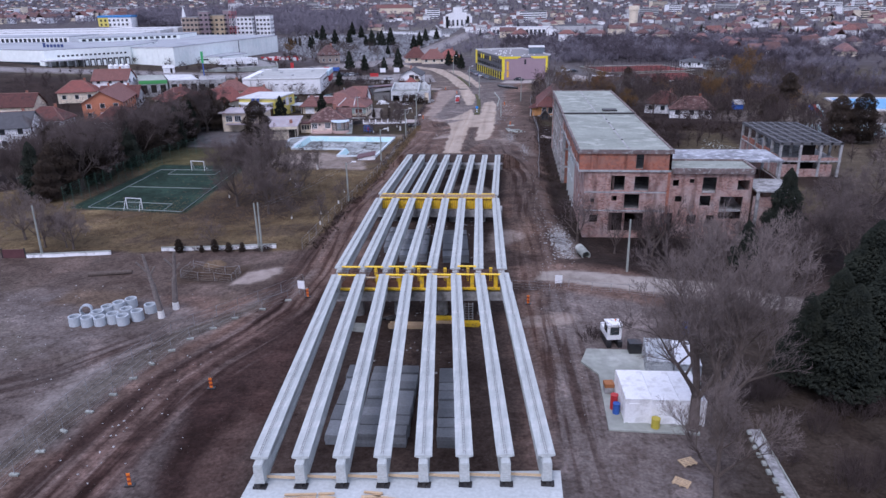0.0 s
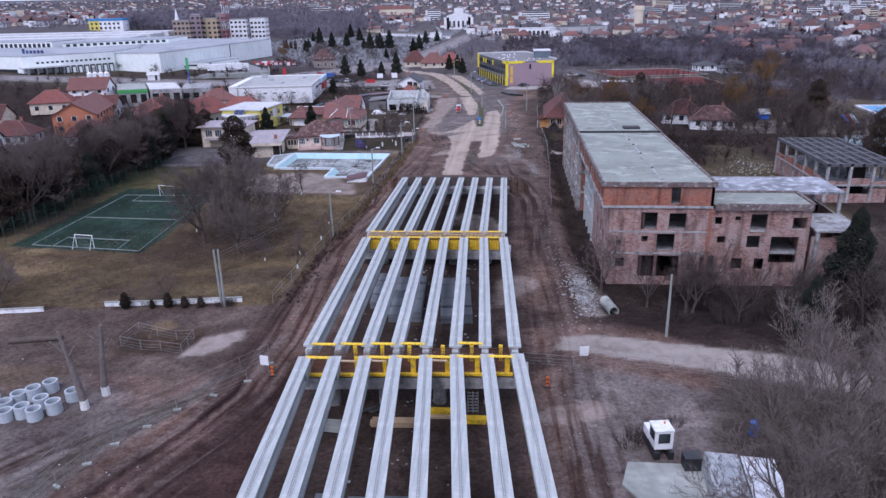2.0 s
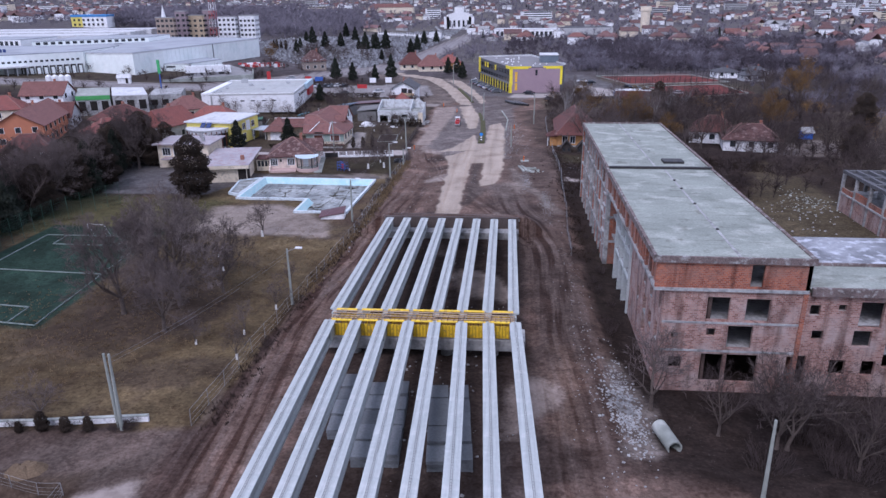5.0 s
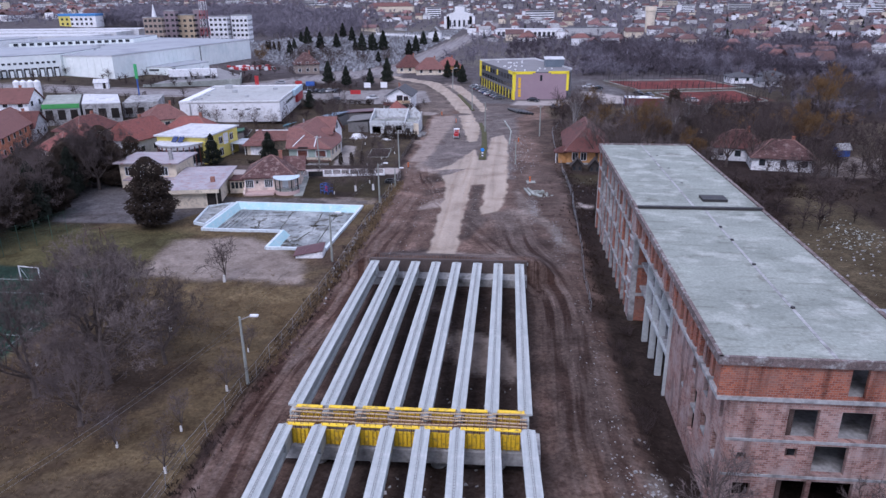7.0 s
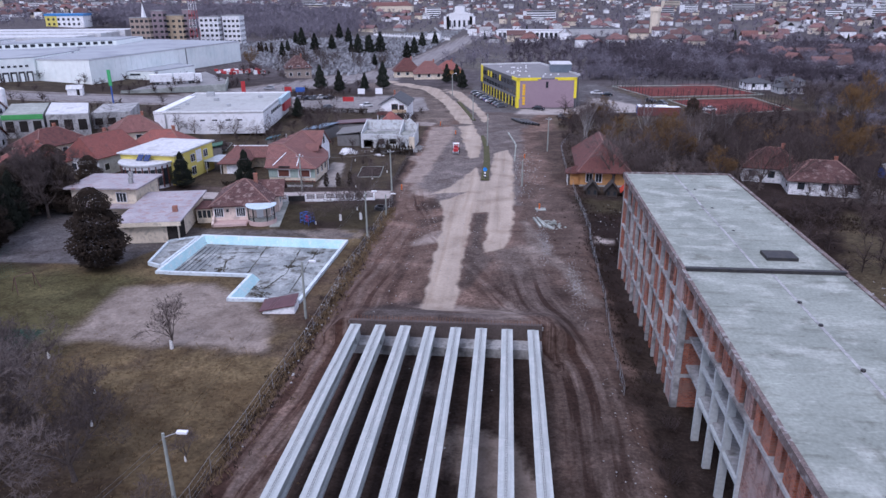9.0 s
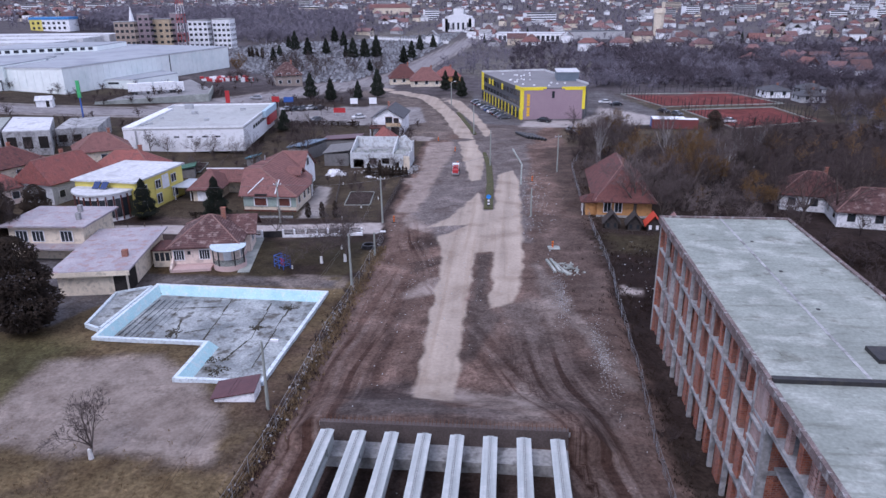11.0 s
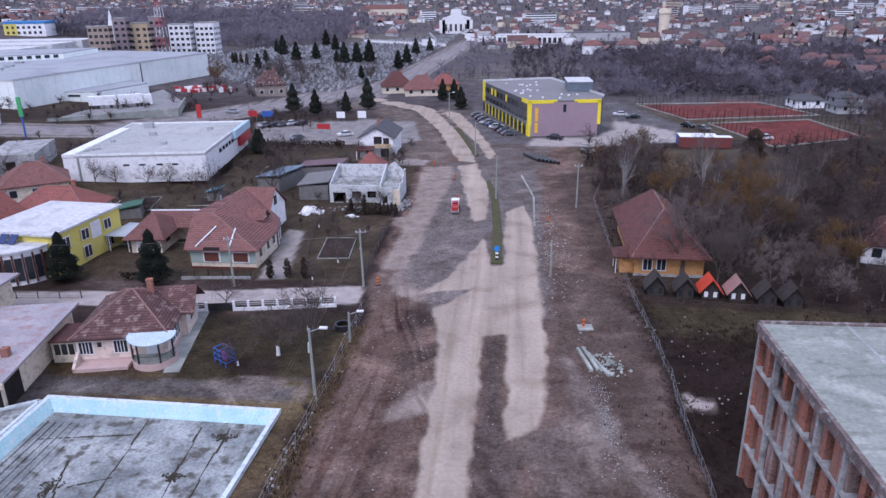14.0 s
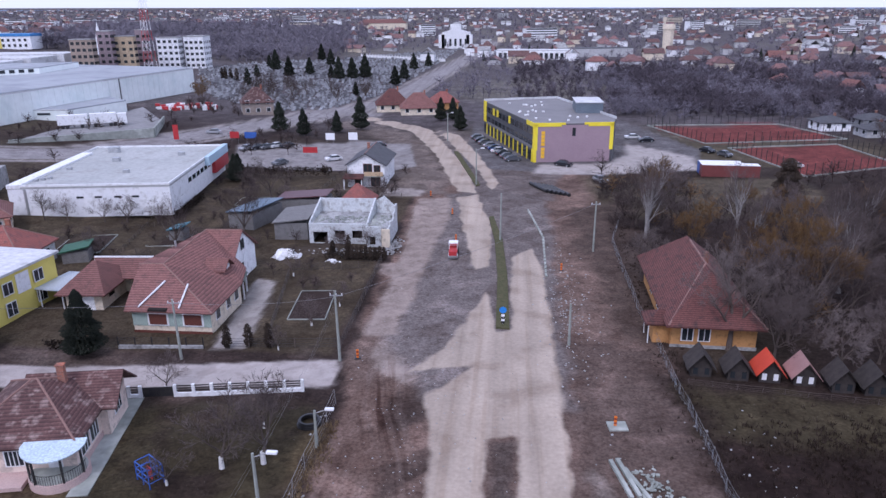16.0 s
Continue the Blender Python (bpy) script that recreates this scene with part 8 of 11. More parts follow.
def woods():
    """Bare scrub and small trees that nobody could count, near and far."""
    rng = random.Random(9)
    g, tan = Geo(), Geo()
    for k in range(330):
        x, y = rng.uniform(16, 100), rng.uniform(210, 288)
        if (x < 27 and y < 232) or (50 < x < 66 and y < 214) or (34 < x < 58 and y > 258):
            continue
        scrub_tree(tan if rng.random() < 0.12 else g, x, y, rng.uniform(3.0, 7.5), rng)
    for k in range(200):
        x, y = rng.uniform(36, 112), rng.uniform(162, 212)
        if 49 < x < 67 and y > 200 or 40 < x < 52 and y > 190:
            continue
        scrub_tree(g, x, y, rng.uniform(3.0, 7.5), rng)
    for k in range(110):
        scrub_tree(g, rng.uniform(74, 125), rng.uniform(80, 170), rng.uniform(3.5, 8), rng)
    for k in range(230):
        scrub_tree(g, rng.uniform(-180, -90), rng.uniform(140, 262), rng.uniform(3, 6.5), rng, 26)
    for k in range(130):
        x, y = rng.uniform(-150, -58), rng.uniform(330, 445)
        if abs(along(np.array([x]), np.array([y]), MAIN_ROAD)[0][0]) > 9 and inside(np.array([x]), np.array([y]), [(-230, 270), (-160, 278), (-128, 294), (-99, 316), (-110, 345), (-131, 420), (-240, 480)])[0] < 1 and inside(np.array([x]), np.array([y]), CEMETERY)[0] < 1:
            scrub_tree(g, x, y, rng.uniform(3, 7), rng, 16)
    for k in range(150):
        x, y = rng.uniform(-180, -58), rng.uniform(262, 335)
        if -97 < x < -62 and 248 < y < 298 or abs(along(np.array([x]), np.array([y]), MAIN_ROAD)[0][0]) < 9:
            continue
        scrub_tree(g, x, y, rng.uniform(2.5, 6), rng, 24)
    for k in range(70):
        scrub_tree(g, rng.uniform(-75, -24), rng.uniform(215, 290), rng.uniform(2, 4), rng, 26)
    single("scrub_wood", g, TWIG_DK, "bare grey-brown scrub and small trees", "woods", kind="stuff")
    single("tan_scrub", tan, TWIG_TAN, "tan twigged scrub among the trees", "woods", kind="stuff")
    f, ev, dk = Geo(), Geo(), Geo()
    spots = []
    for k in range(1500):
        y = rng.uniform(376, 640)
        spots.append((rng.uniform(0, 330) * y / 480, y, rng.uniform(3, 8.5), 26))
    for k in range(1500):
        y = rng.uniform(382, 570)
        spots.append((rng.uniform(38, 175) * y / 420, y, rng.uniform(4, 9), 30))
    for k in range(260):
        x, y = rng.uniform(88, 170), rng.uniform(240, 385)
        if not (86 < x < 121 and 337 < y < 372):
            spots.append((x, y, rng.uniform(3.5, 7.5), 30))
    for k in range(10500):
        y = 430 + 3600 * rng.random() ** 1.45
        spots.append((rng.uniform(-0.8, 0.85) * y, y, rng.uniform(5, 11.5), 10))
    for k in range(2100):
        y = 570 + 640 * rng.random() ** 1.5
        c = rng.uniform(-1, 1)
        spots.append((-y * (0.355 + 0.19 * c * rng.uniform(0.75, 1.0)), y, (7 + 9 * rng.random() ** 1.5) * (1 + 0.35 * math.sin(y * 0.031 + c * 9)), 16))
    for k in range(200):
        spots.append((rng.uniform(100, 230), rng.uniform(130, 400), rng.uniform(4, 8), 24))
    for x, y, h, n in spots:
        if 40 < x < 95 and 288 < y < 374 or inside(np.array([x]), np.array([y]), CEMETERY)[0] > -4:
            continue
        if abs(along(np.array([x]), np.array([y]), MAIN_ROAD)[0][0]) < 11 or (x < -130 and 300 < y < 560):
            continue
        if y > 600 and not (y < 1260 and -0.58 < x / y < -0.14) and rng.random() < 0.03:
            ev.tube((x, y, up(x, y)), (x, y, up(x, y) + h * 0.95), h * 0.24, 0.05, n=5, cap=False)
        else:
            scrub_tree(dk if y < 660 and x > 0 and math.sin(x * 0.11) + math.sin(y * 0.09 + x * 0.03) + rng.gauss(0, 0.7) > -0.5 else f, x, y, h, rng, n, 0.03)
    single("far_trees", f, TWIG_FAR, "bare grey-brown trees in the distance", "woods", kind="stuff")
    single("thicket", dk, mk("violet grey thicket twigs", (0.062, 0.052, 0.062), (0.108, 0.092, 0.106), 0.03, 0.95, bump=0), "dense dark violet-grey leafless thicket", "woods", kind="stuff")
    single("far_conifers", ev, NEEDLE, "dark conifers among the far houses", "woods", kind="stuff")


woods()

# ---- the works: small things on the site ----
RINGS_C = mk("new concrete ring", (0.36, 0.40, 0.43), (0.46, 0.50, 0.52), 0.8, 0.85, contrast=0.25)
ORANGE = mk("orange plastic", (0.75, 0.20, 0.02), (0.68, 0.16, 0.02), 1, 0.5)
SIGNW = mk("white sign face", (0.75, 0.76, 0.78), (0.8, 0.8, 0.8), 1, 0.4, contrast=0.05)
RED = mk("red paint", (0.45, 0.03, 0.03), (0.38, 0.025, 0.03), 1, 0.5)
BLUE = mk("blue paint", (0.03, 0.09, 0.35), (0.04, 0.12, 0.40), 1, 0.5)
BLACK = mk("black plastic pipe", (0.015, 0.015, 0.017), (0.03, 0.03, 0.032), 1, 0.4)
WIRE = mk("dull wire", (0.20, 0.20, 0.205), (0.30, 0.30, 0.30), 1, 0.7, 0.1)
NET = mk("pale plastic netting", (0.22, 0.25, 0.28), (0.32, 0.35, 0.38), 0.7, 0.7)
LIMEWASH = mk("limewashed trunk", (0.62, 0.61, 0.58), (0.7, 0.69, 0.66), 1, 0.9)

ring_first = None
for x, y, s in ((-40.8, 58.3, 1.0), (-39.3, 58.2, 1.0), (-39.2, 60.1, 0.85), (-38.0, 58.5, 0.9), (-36.8, 59.1, 1.1), (-38.8, 61.4, 0.9), (-37.7, 62.0, 1.15), (-37.0, 63.4, 1.0), (-36.1, 60.7, 1.0), (-35.5, 58.8, 1.0), (-34.4, 59.9, 1.1), (-34.0, 62.1, 0.95)):
    if ring_first is None:
        ring_first = thing("concrete_ring", x, y, gz(x, y), 0, "pale grey concrete well ring standing on the soil", "concrete ring", "concrete rings")
        part("shell", Geo().ring((0, 0), 0.66, 0.52, -0.05, 1.05, 24), RINGS_C, ring_first)
    else:
        copy_thing(ring_first, pose(x, y, gz(x, y), 0, 0, 0)).scale = (1, 1, s)
lying = thing("concrete_ring", -41.0, 60.8, 0.62, 0, "pale grey concrete well ring lying on its side", "concrete ring", "concrete rings")
part("shell", Geo().ring((0, 0), 0.66, 0.52, -0.5, 0.5, 24), RINGS_C, lying)
lying.matrix_basis = pose(-41.0, 60.8, 0.6, 78, 0, 25)


def hazard_marker(x, y, label="orange and white striped hazard marker on a foot"):
    th = thing("hazard_marker", x, y, gz(x, y), RNG.uniform(-20, 20), label, "hazard marker", "hazard markers")
    part("foot", Geo().box(-0.35, 0.35, -0.2, 0.2, -0.03, 0.1), BLACK, th)
    for k in range(5):
        part("stripe", Geo().box(-0.13, 0.13, -0.025, 0.025, 0.1 + k * 0.2, 0.3 + k * 0.2), (ORANGE, SIGNW)[k % 2] if k % 2 == 0 else mk_stripe, th)


mk_stripe = mk("dark red stripe", (0.30, 0.05, 0.02), (0.25, 0.04, 0.02), 1, 0.5)
for x, y in ((-20.2, 46.3), (-20.6, 32.5), (-17.0, 67.3), (-11.2, 239.6), (-13.0, 255.4), (-18.4, 268.3), (4.9, 226.8), (-18.8, 198.2), (9.2, 66.8), (6.9, 187.0)):
    hazard_marker(x, y)


def board_sign(x, y, w, h, z, turn, mat, label, name="sign_board"):
    th = thing(name, x, y, gz(x, y), turn, label, "sign")
    for s in (-1, 1):
        part("post", Geo().tube((s * w * 0.35, 0.05, -0.2), (s * w * 0.35, 0.05, z + h), 0.03, n=6), GALV, th)
    part("face", Geo().box(-w / 2, w / 2, -0.03, 0.02, z, z + h), mat, th)
    return th


board_sign(-17.9, 67.9, 0.9, 1.0, 0.8, -10, SIGNW, "white sign board on two posts by the track")
board_sign(13.0, 72.1, 0.9, 1.0, 0.5, 10, SIGNW, "white sign board on two posts by the path")


def site_fence(points, height, step, foot, label, net=None, name="site_fence", wire=None):
    """Posts along a line with wires between them, on pale concrete feet where there are any."""
    th = thing(name, points[0][0], points[0][1], 0, 0, label, "fence")
    ox, oy = points[0]
    run = []
    for (x0, y0), (x1, y1) in zip(points, points[1:]):
        n = max(1, round(math.hypot(x1 - x0, y1 - y0) / step))
        run += [(x0 + (x1 - x0) * k / n, y0 + (y1 - y0) * k / n) for k in range(n)]
    run.append(points[-1])
    tops = []
    for x, y in run:
        z = gz(x, y)
        lx, ly = RNG.uniform(-0.08, 0.08), RNG.uniform(-0.08, 0.08)
        part("post", Geo().tube((x - ox, y - oy, z - 0.2), (x - ox + lx, y - oy + ly, z + height), 0.026, n=5), wire or WIRE, th)
        if foot:
            part("foot", Geo().box(x - ox - 0.35, x - ox + 0.35, y - oy - 0.13, y - oy + 0.13, z - 0.02, z + 0.16, RNG.uniform(-0.5, 0.5), (x - ox, y - oy)), CONC_ROOF, th)
        tops.append(Vector((x - ox + lx, y - oy + ly, z + height)))
    g = Geo()
    for a, b in zip(tops, tops[1:]):
        for f in (1.0, 0.62, 0.3, 0.05) if not net else (1.0, 0.4):
            d = Vector((0, 0, -height * (1 - f)))
            m = (a + b) / 2 + d - Vector((0, 0, 0.04))
            r = (0.012 if f == 1.0 else 0.007)
            g.tube(a + d, m, r * 1.5, n=3, cap=False)
            g.tube(m, b + d, r * 1.5, n=3, cap=False)
        if not net and foot:
            for k in range(1, 8):
                c = a + (b - a) * k / 8
                g.tube(c, c - Vector((0, 0, height * 0.95)), 0.003, n=3, cap=False)
    part("wire_mesh", g, wire or WIRE, th, "", "stuff")
    if net:
        g = Geo()
        for a, b in zip(tops, tops[1:]):
            n = 5
            for k in range(n):
                p, q = a + (b - a) * k / n, a + (b - a) * (k + 1) / n
                s0, s1 = RNG.uniform(0, 0.3), RNG.uniform(0, 0.3)
                w = Vector((RNG.uniform(-0.1, 0.1), RNG.uniform(-0.1, 0.1), 0))
                for h in range(4):
                    f = height * (0.15 + 0.2 * h)
                    g.tube(p - Vector((0, 0, f + s0)) + w, q - Vector((0, 0, f + s1)) + w, 0.008, n=3, cap=False)
        part("netting", g, net, th, "sagging pale netting", "stuff")
    return th


FEET = [(-30.2, 24), (-30.0, 33.0), (-29.7, 38.7), (-28.6, 44.4), (-27.9, 50.2), (-26.4, 55.6), (-23.5, 60.8), (-19.0, 66.0), (-18.0, 69.5)]
site_fence(FEET, 1.3, 2.85, True, "light mesh site fence on concrete feet")
site_fence([(-33.0, 24), (-32.0, 34.2), (-31.3, 44.8), (-29.0, 56.7), (-22.5, 65.5), (-18.6, 71.0)], 1.4, 3.0, False, "thin wire fence beside the track")
site_fence([(-22.5, 84), (-21.9, 97.1), (-21.2, 107.1), (-20.3, 120.1), (-19.5, 138.5), (-19.6, 156.4), (-19.2, 172), (-19.0, 189)], 1.6, 3.2, False, "rusty wire fence along the lawn", name="lawn_fence")
site_fence([(16.8, 252), (13.8, 239.6), (13.4, 214.3), (13.8, 204.9), (13.8, 195.7), (14.1, 187.7), (14.3, 176), (14.0, 166), (13.6, 150), (12.9, 138), (12.7, 128)], 1.2, 3.0, False, "sagging netting fence on leaning posts", NET, name="net_fence")


site_fence([(7.0, 71.4), (11.9, 70.7), (14.2, 71.9), (16.9, 71.1), (21.3, 70.6), (26.7, 69.4), (33, 67.6)], 1.1, 2.3, False, "sagging wire fence on thin posts beside the pale path", name="path_fence")


def utility_pole(x, y, h, label, lamp=0, arms=0, mat=None, name="utility_pole", r=0.17):
    th = thing(name, x, y, gz(x, y), RNG.uniform(-6, 6), label, "pole", "poles")
    part("shaft", Geo().tube((0, 0, -0.4), (RNG.uniform(-0.12, 0.12), 0, h), r, r * 0.6, n=10), mat or CONC_ROOF, th)
    if lamp:
        a = part("arm", Geo().tube((0, 0, h - 0.3), (1.1 * lamp, 0, h + 0.15), 0.035, n=6), GALV, th)
        g = Geo()
        g.box(lamp * 1.0 - 0.05 if lamp > 0 else lamp * 1.7, lamp * 1.7 if lamp > 0 else lamp * 1.0 + 0.05, -0.15, 0.15, h + 0.08, h + 0.24)
        part("lamp_head", g, SIGNW, a, "white lamp head")
    for k in range(arms):
        part("crossarm", Geo().box(-0.7, 0.7, -0.05, 0.05, h - 0.5 - k * 0.7, h - 0.4 - k * 0.7), GALV, th)
        for u in (-0.6, 0.0, 0.6):
            part("insulator", Geo().tube((u, 0, h - 0.4 - k * 0.7), (u, 0, h - 0.2 - k * 0.7), 0.05, n=6), SIGNW, th)
    return th


for x, y, h, lamp, arms in ((-58.6, 79.0, 7.5, 0, 0), (-28.1, 83.0, 7.2, 0, 0), (-28.6, 83.4, 7.0, 0, 0), (-21.3, 108.9, 7.0, 1, 0), (-21.3, 141.5, 7.0, 1, 0), (-20.0, 171.0, 7.0, 1, 0), (22.1, 77.8, 7.0, 0, 0), (10.4, 235.8, 8.0, 0, 1), (4.1, 203.1, 5.0, 0, 0), (-20.6, 197.6, 8.0, 0, 1), (-37.8, 196.6, 7.0, 0, 1), (-19.0, 182.0, 3.6, 1, 0), (-20.3, 332, 8, 1, 0), (-9.6, 278, 8, 1, 0), (-4.0, 240, 8, 0, 0)):
    utility_pole(x, y, h, "grey concrete street pole with a white lamp head" if lamp else "slender weathered grey concrete utility pole", lamp, arms, name="street_lamp" if lamp else "utility_pole")


def cable(points, sag, r=0.018):
    th = single("overhead_cable", Geo(), WIRE, "thin sagging overhead cable between poles", "cable")
    line = [Vector(points[0])]
    for a, b in zip(points, points[1:]):
        a, b = Vector(a), Vector(b)
        line += [a + (b - a) * (k / 8) - Vector((0, 0, sag * 4 * (k / 8) * (1 - k / 8))) for k in range(1, 9)]
    g = Geo()
    v = [p + Vector((0, r * math.cos(t), r * math.sin(t))) for p in line for t in (0.5, 2.6, 4.7)]
    g.add(v, [(3 * i + k, 3 * i + (k + 1) % 3, 3 * i + 3 + (k + 1) % 3, 3 * i + 3 + k) for i in range(len(line) - 1) for k in range(3)])
    th.data = g.mesh("overhead_cable", WIRE)


cable([(-37.8, 196.6, 6.6), (-20.6, 197.6, 7.4), (10.4, 235.8, 7.6)], 0.5)
cable([(-90, 192, 7), (-37.8, 196.6, 6.4)], 0.6)
for h in (6.7, 6.3):
    cable([(-28.1, 83.0, h), (-21.3, 108.9, h), (-21.3, 141.5, h), (-20.0, 171.0, h), (-20.6, 197.6, h)], 0.5, 0.014)
cable([(-20.6, 197.6, 7.2), (-20.0, 171.0, 6.0)], 0.4, 0.014)
# a gutter of concrete channels and pallets among the trees by the cabins
gutter = thing("concrete_gutter", 26.9, 43.0, 0, 0, "long grey concrete gutter with pale edge stones", "gutter")
for k in range(14):
    part("channel", Geo().box(-0.38, 0.38, -1.0 * k - 0.97, -1.0 * k, -0.1, 0.07), CONC_OLD, gutter)
    e = RNG.uniform(-0.1, 0.1)
    part("edge_stone", Geo().box(-0.75 + e, -0.45 + e, -1.0 * k - 0.7, -1.0 * k - 0.25, -0.1, 0.16), CONC_ROOF, gutter)
    part("kerb_stone", Geo().box(0.4, 0.5, -1.0 * k - 0.97, -1.0 * k, -0.1, 0.15), CONC_ROOF, gutter)
for x, y, t in ((20.6, 38.3, 25), (19.6, 35.8, -30), (21.9, 33.4, 60)):
    pl = thing("pallet", x, y, gz(x, y) + 0.02, t, "weathered grey wooden pallet on the soil", "pallet", "pallets")
    for k in range(5):
        part("board", Geo().box(-0.6, 0.6, -0.4 + k * 0.18, -0.29 + k * 0.18, 0.1, 0.13), TIMBER, pl)
    for u in (-0.5, 0, 0.5):
        part("bearer", Geo().box(u - 0.05, u + 0.05, -0.4, 0.45, 0, 0.1), TIMBER, pl)

# concrete pipe, beams, rubble, coils
pipe = thing("concrete_pipe", 17.3, 85.6, gz(17.3, 85.6) + 0.62, 0, "large pale concrete pipe lying on the soil", "pipe")
part("shell", Geo().ring((0, 0), 0.62, 0.5, -1.6, 1.6, 24), CONC_ROOF, pipe)
pipe.matrix_basis = pose(17.3, 86.2, gz(17.3, 86.2) + 0.58, 90, 0, 12)
for k, (x, y, t) in enumerate(((6.3, 179.5, 12), (6.9, 179.7, 13), (7.6, 178.6, 20))):
    b = thing("concrete_beam", x, y, gz(x, y), t, "pale concrete post lying on the ground", "beam", "loose concrete posts")
    part("beam", Geo().box(-0.16, 0.16, -2.4, 2.4, 0.0, 0.26), CONC_ROOF, b)
for x, y in ((-20.6, 185.4),):
    th = thing("hose_coil", x, y, gz(x, y), 0, "coil of thick black plastic pipe", "pipe coil")
    for k in range(4):
        part("loop", Geo().ring((0.05 * (k % 2), 0), 1.1 - 0.05 * k, 0.92 - 0.05 * k, 0.02 + 0.14 * k, 0.15 + 0.14 * k, 28), BLACK, th)
th = thing("pipe_stack", 6.8, 274.8, gz(6.8, 274.8), 0, "stack of long black plastic pipes on bare soil", "pipes")
for k in range(6):
    part("pipe", Geo().tube((-3.2 + k * 0.85 + 1.6, -3.5 - k * 0.6 + 1, 0.4), (-4.2 + k * 0.85 - 0.6, 3.5 - k * 0.6 + 1, 0.4), 0.4, n=10), BLACK, th)
slab = thing("marker_slab", 7.1, 187.0, gz(7.1, 187), 5, "square pale concrete slab under a hazard marker", "slab")
part("slab", Geo().box(-0.85, 0.85, -0.7, 0.7, -0.02, 0.14), CONC_ROOF, slab)


rubble(8.6, 178.5, 2.0, 3.0, 90, 0.16, CONC_ROOF, "heap of broken pale concrete lumps", heap=0.5, seed=2)
rubble(14.6, 91, 2.2, 9, 900, 0.11, CONC_OLD, "scattered broken bricks and stones", seed=3)
rubble(7.0, 170, 1.2, 11, 650, 0.05, CONC_OLD, "strip of coarse pale stones", seed=4)
rubble(10.4, 154, 1.3, 10, 650, 0.05, CONC_OLD, "strip of coarse pale stones", seed=44)
rubble(55, 158, 5, 9, 150, 0.15, CONC_ROOF, "pale rubbish strewn over the waste ground", "rubbish", seed=5)
rubble(50, 150, 14, 18, 110, 0.16, CONC_OLD, "scattered rubble on the waste ground", seed=6)
rubble(-50, 50, 30, 30, 260, 0.07, CONC_OLD, "small stones strewn over the gravel", "loose_stones", seed=7)
rubble(-10, 175, 12, 40, 420, 0.06, CONC_OLD, "small stones strewn over the soil", "loose_stones", seed=8)
rubble(12, 100, 3, 60, 320, 0.06, CONC_OLD, "small stones along the haul road", "loose_stones", seed=9)
rubble(17, 180, 6, 16, 60, 0.09, CONC_OLD, "stones and litter on rough grass", "loose_stones", seed=10)
rubble(5, 215, 4, 28, 300, 0.10, CONC_OLD, "stones along the road edge", "loose_stones", seed=11)
rubble(-19.6, 150, 1.2, 40, 130, 0.13, CONC_OLD, "stones along the lawn bank", "loose_stones", seed=12)
rubble(-25, 40, 4, 20, 60, 0.08, CONC_OLD, "stones on the dark track", "loose_stones", seed=13)
rubble(-2, 80, 8, 45, 260, 0.12, CONC_OLD, "stones and offcuts under the bridge", "loose_stones", seed=14)


# site cabins and their yard
def container(x, y, turn, w, l, h, mat, label, z=None, roof=None, name="site_container"):
    th = thing(name, x, y, gz(x, y) if z is None else z, turn, label, "container")
    g = Geo()
    n = int(l / 0.28)
    part("body", Geo().box(-w / 2, w / 2, -l / 2, l / 2, 0.1, h), mat, th)
    for s in (-1, 1):
        for k in range(n):
            yy = -l / 2 + 0.14 + k * (l - 0.28) / max(1, n - 1)
            g.box(s * w / 2 - 0.03, s * w / 2 + 0.03, yy - 0.06, yy + 0.06, 0.25, h - 0.12)
    part("corrugation", g, mat, th, "", "stuff")
    for sx in (-1, 1):
        for sy in (-1, 1):
            part("corner_post", Geo().box(sx * w / 2 - 0.07, sx * w / 2 + 0.07, sy * l / 2 - 0.07, sy * l / 2 + 0.07, 0.0, h + 0.02), mat, th)
    part("roof", Geo().box(-w / 2 - 0.04, w / 2 + 0.04, -l / 2 - 0.04, l / 2 + 0.04, h, h + 0.07), roof or mat, th)
    part("door", Geo().box(-0.75, 0.15, -l / 2 - 0.05, -l / 2, 0.15, h - 0.35), mat, th)
    return th


for x in (17.55, 19.7, 21.85):
    container(x, 45.5, 2, 2.05, 4.7, 2.35, WHITE, "white corrugated site cabin on a concrete slab")
TARP = mk("dirty pale tarpaulin", (0.30, 0.325, 0.33), (0.46, 0.48, 0.48), 0.7, 0.7, contrast=0.4, c3=(0.20, 0.21, 0.215))
container(21.0, 52.6, -6, 2.2, 4.6, 2.0, TARP, "grey tarpaulin covered cabin standing behind", roof=TARP)
container(23.4, 52.2, -6, 2.2, 4.6, 2.0, TARP, "grey tarpaulin covered cabin standing behind", roof=WHITE)
yard = thing("yard_slab", 0, 0, 0, 0, "pale concrete yard slab under the cabins", "slab")
part("slab", Geo().prism([(15.2, 42.0), (22.4, 41.9), (23.2, 47.5), (24.5, 50), (20.5, 56.0), (14.8, 56.0), (14.0, 53.3), (15.4, 51.0)], -0.1, 0.16), CONC_ROOF, yard)


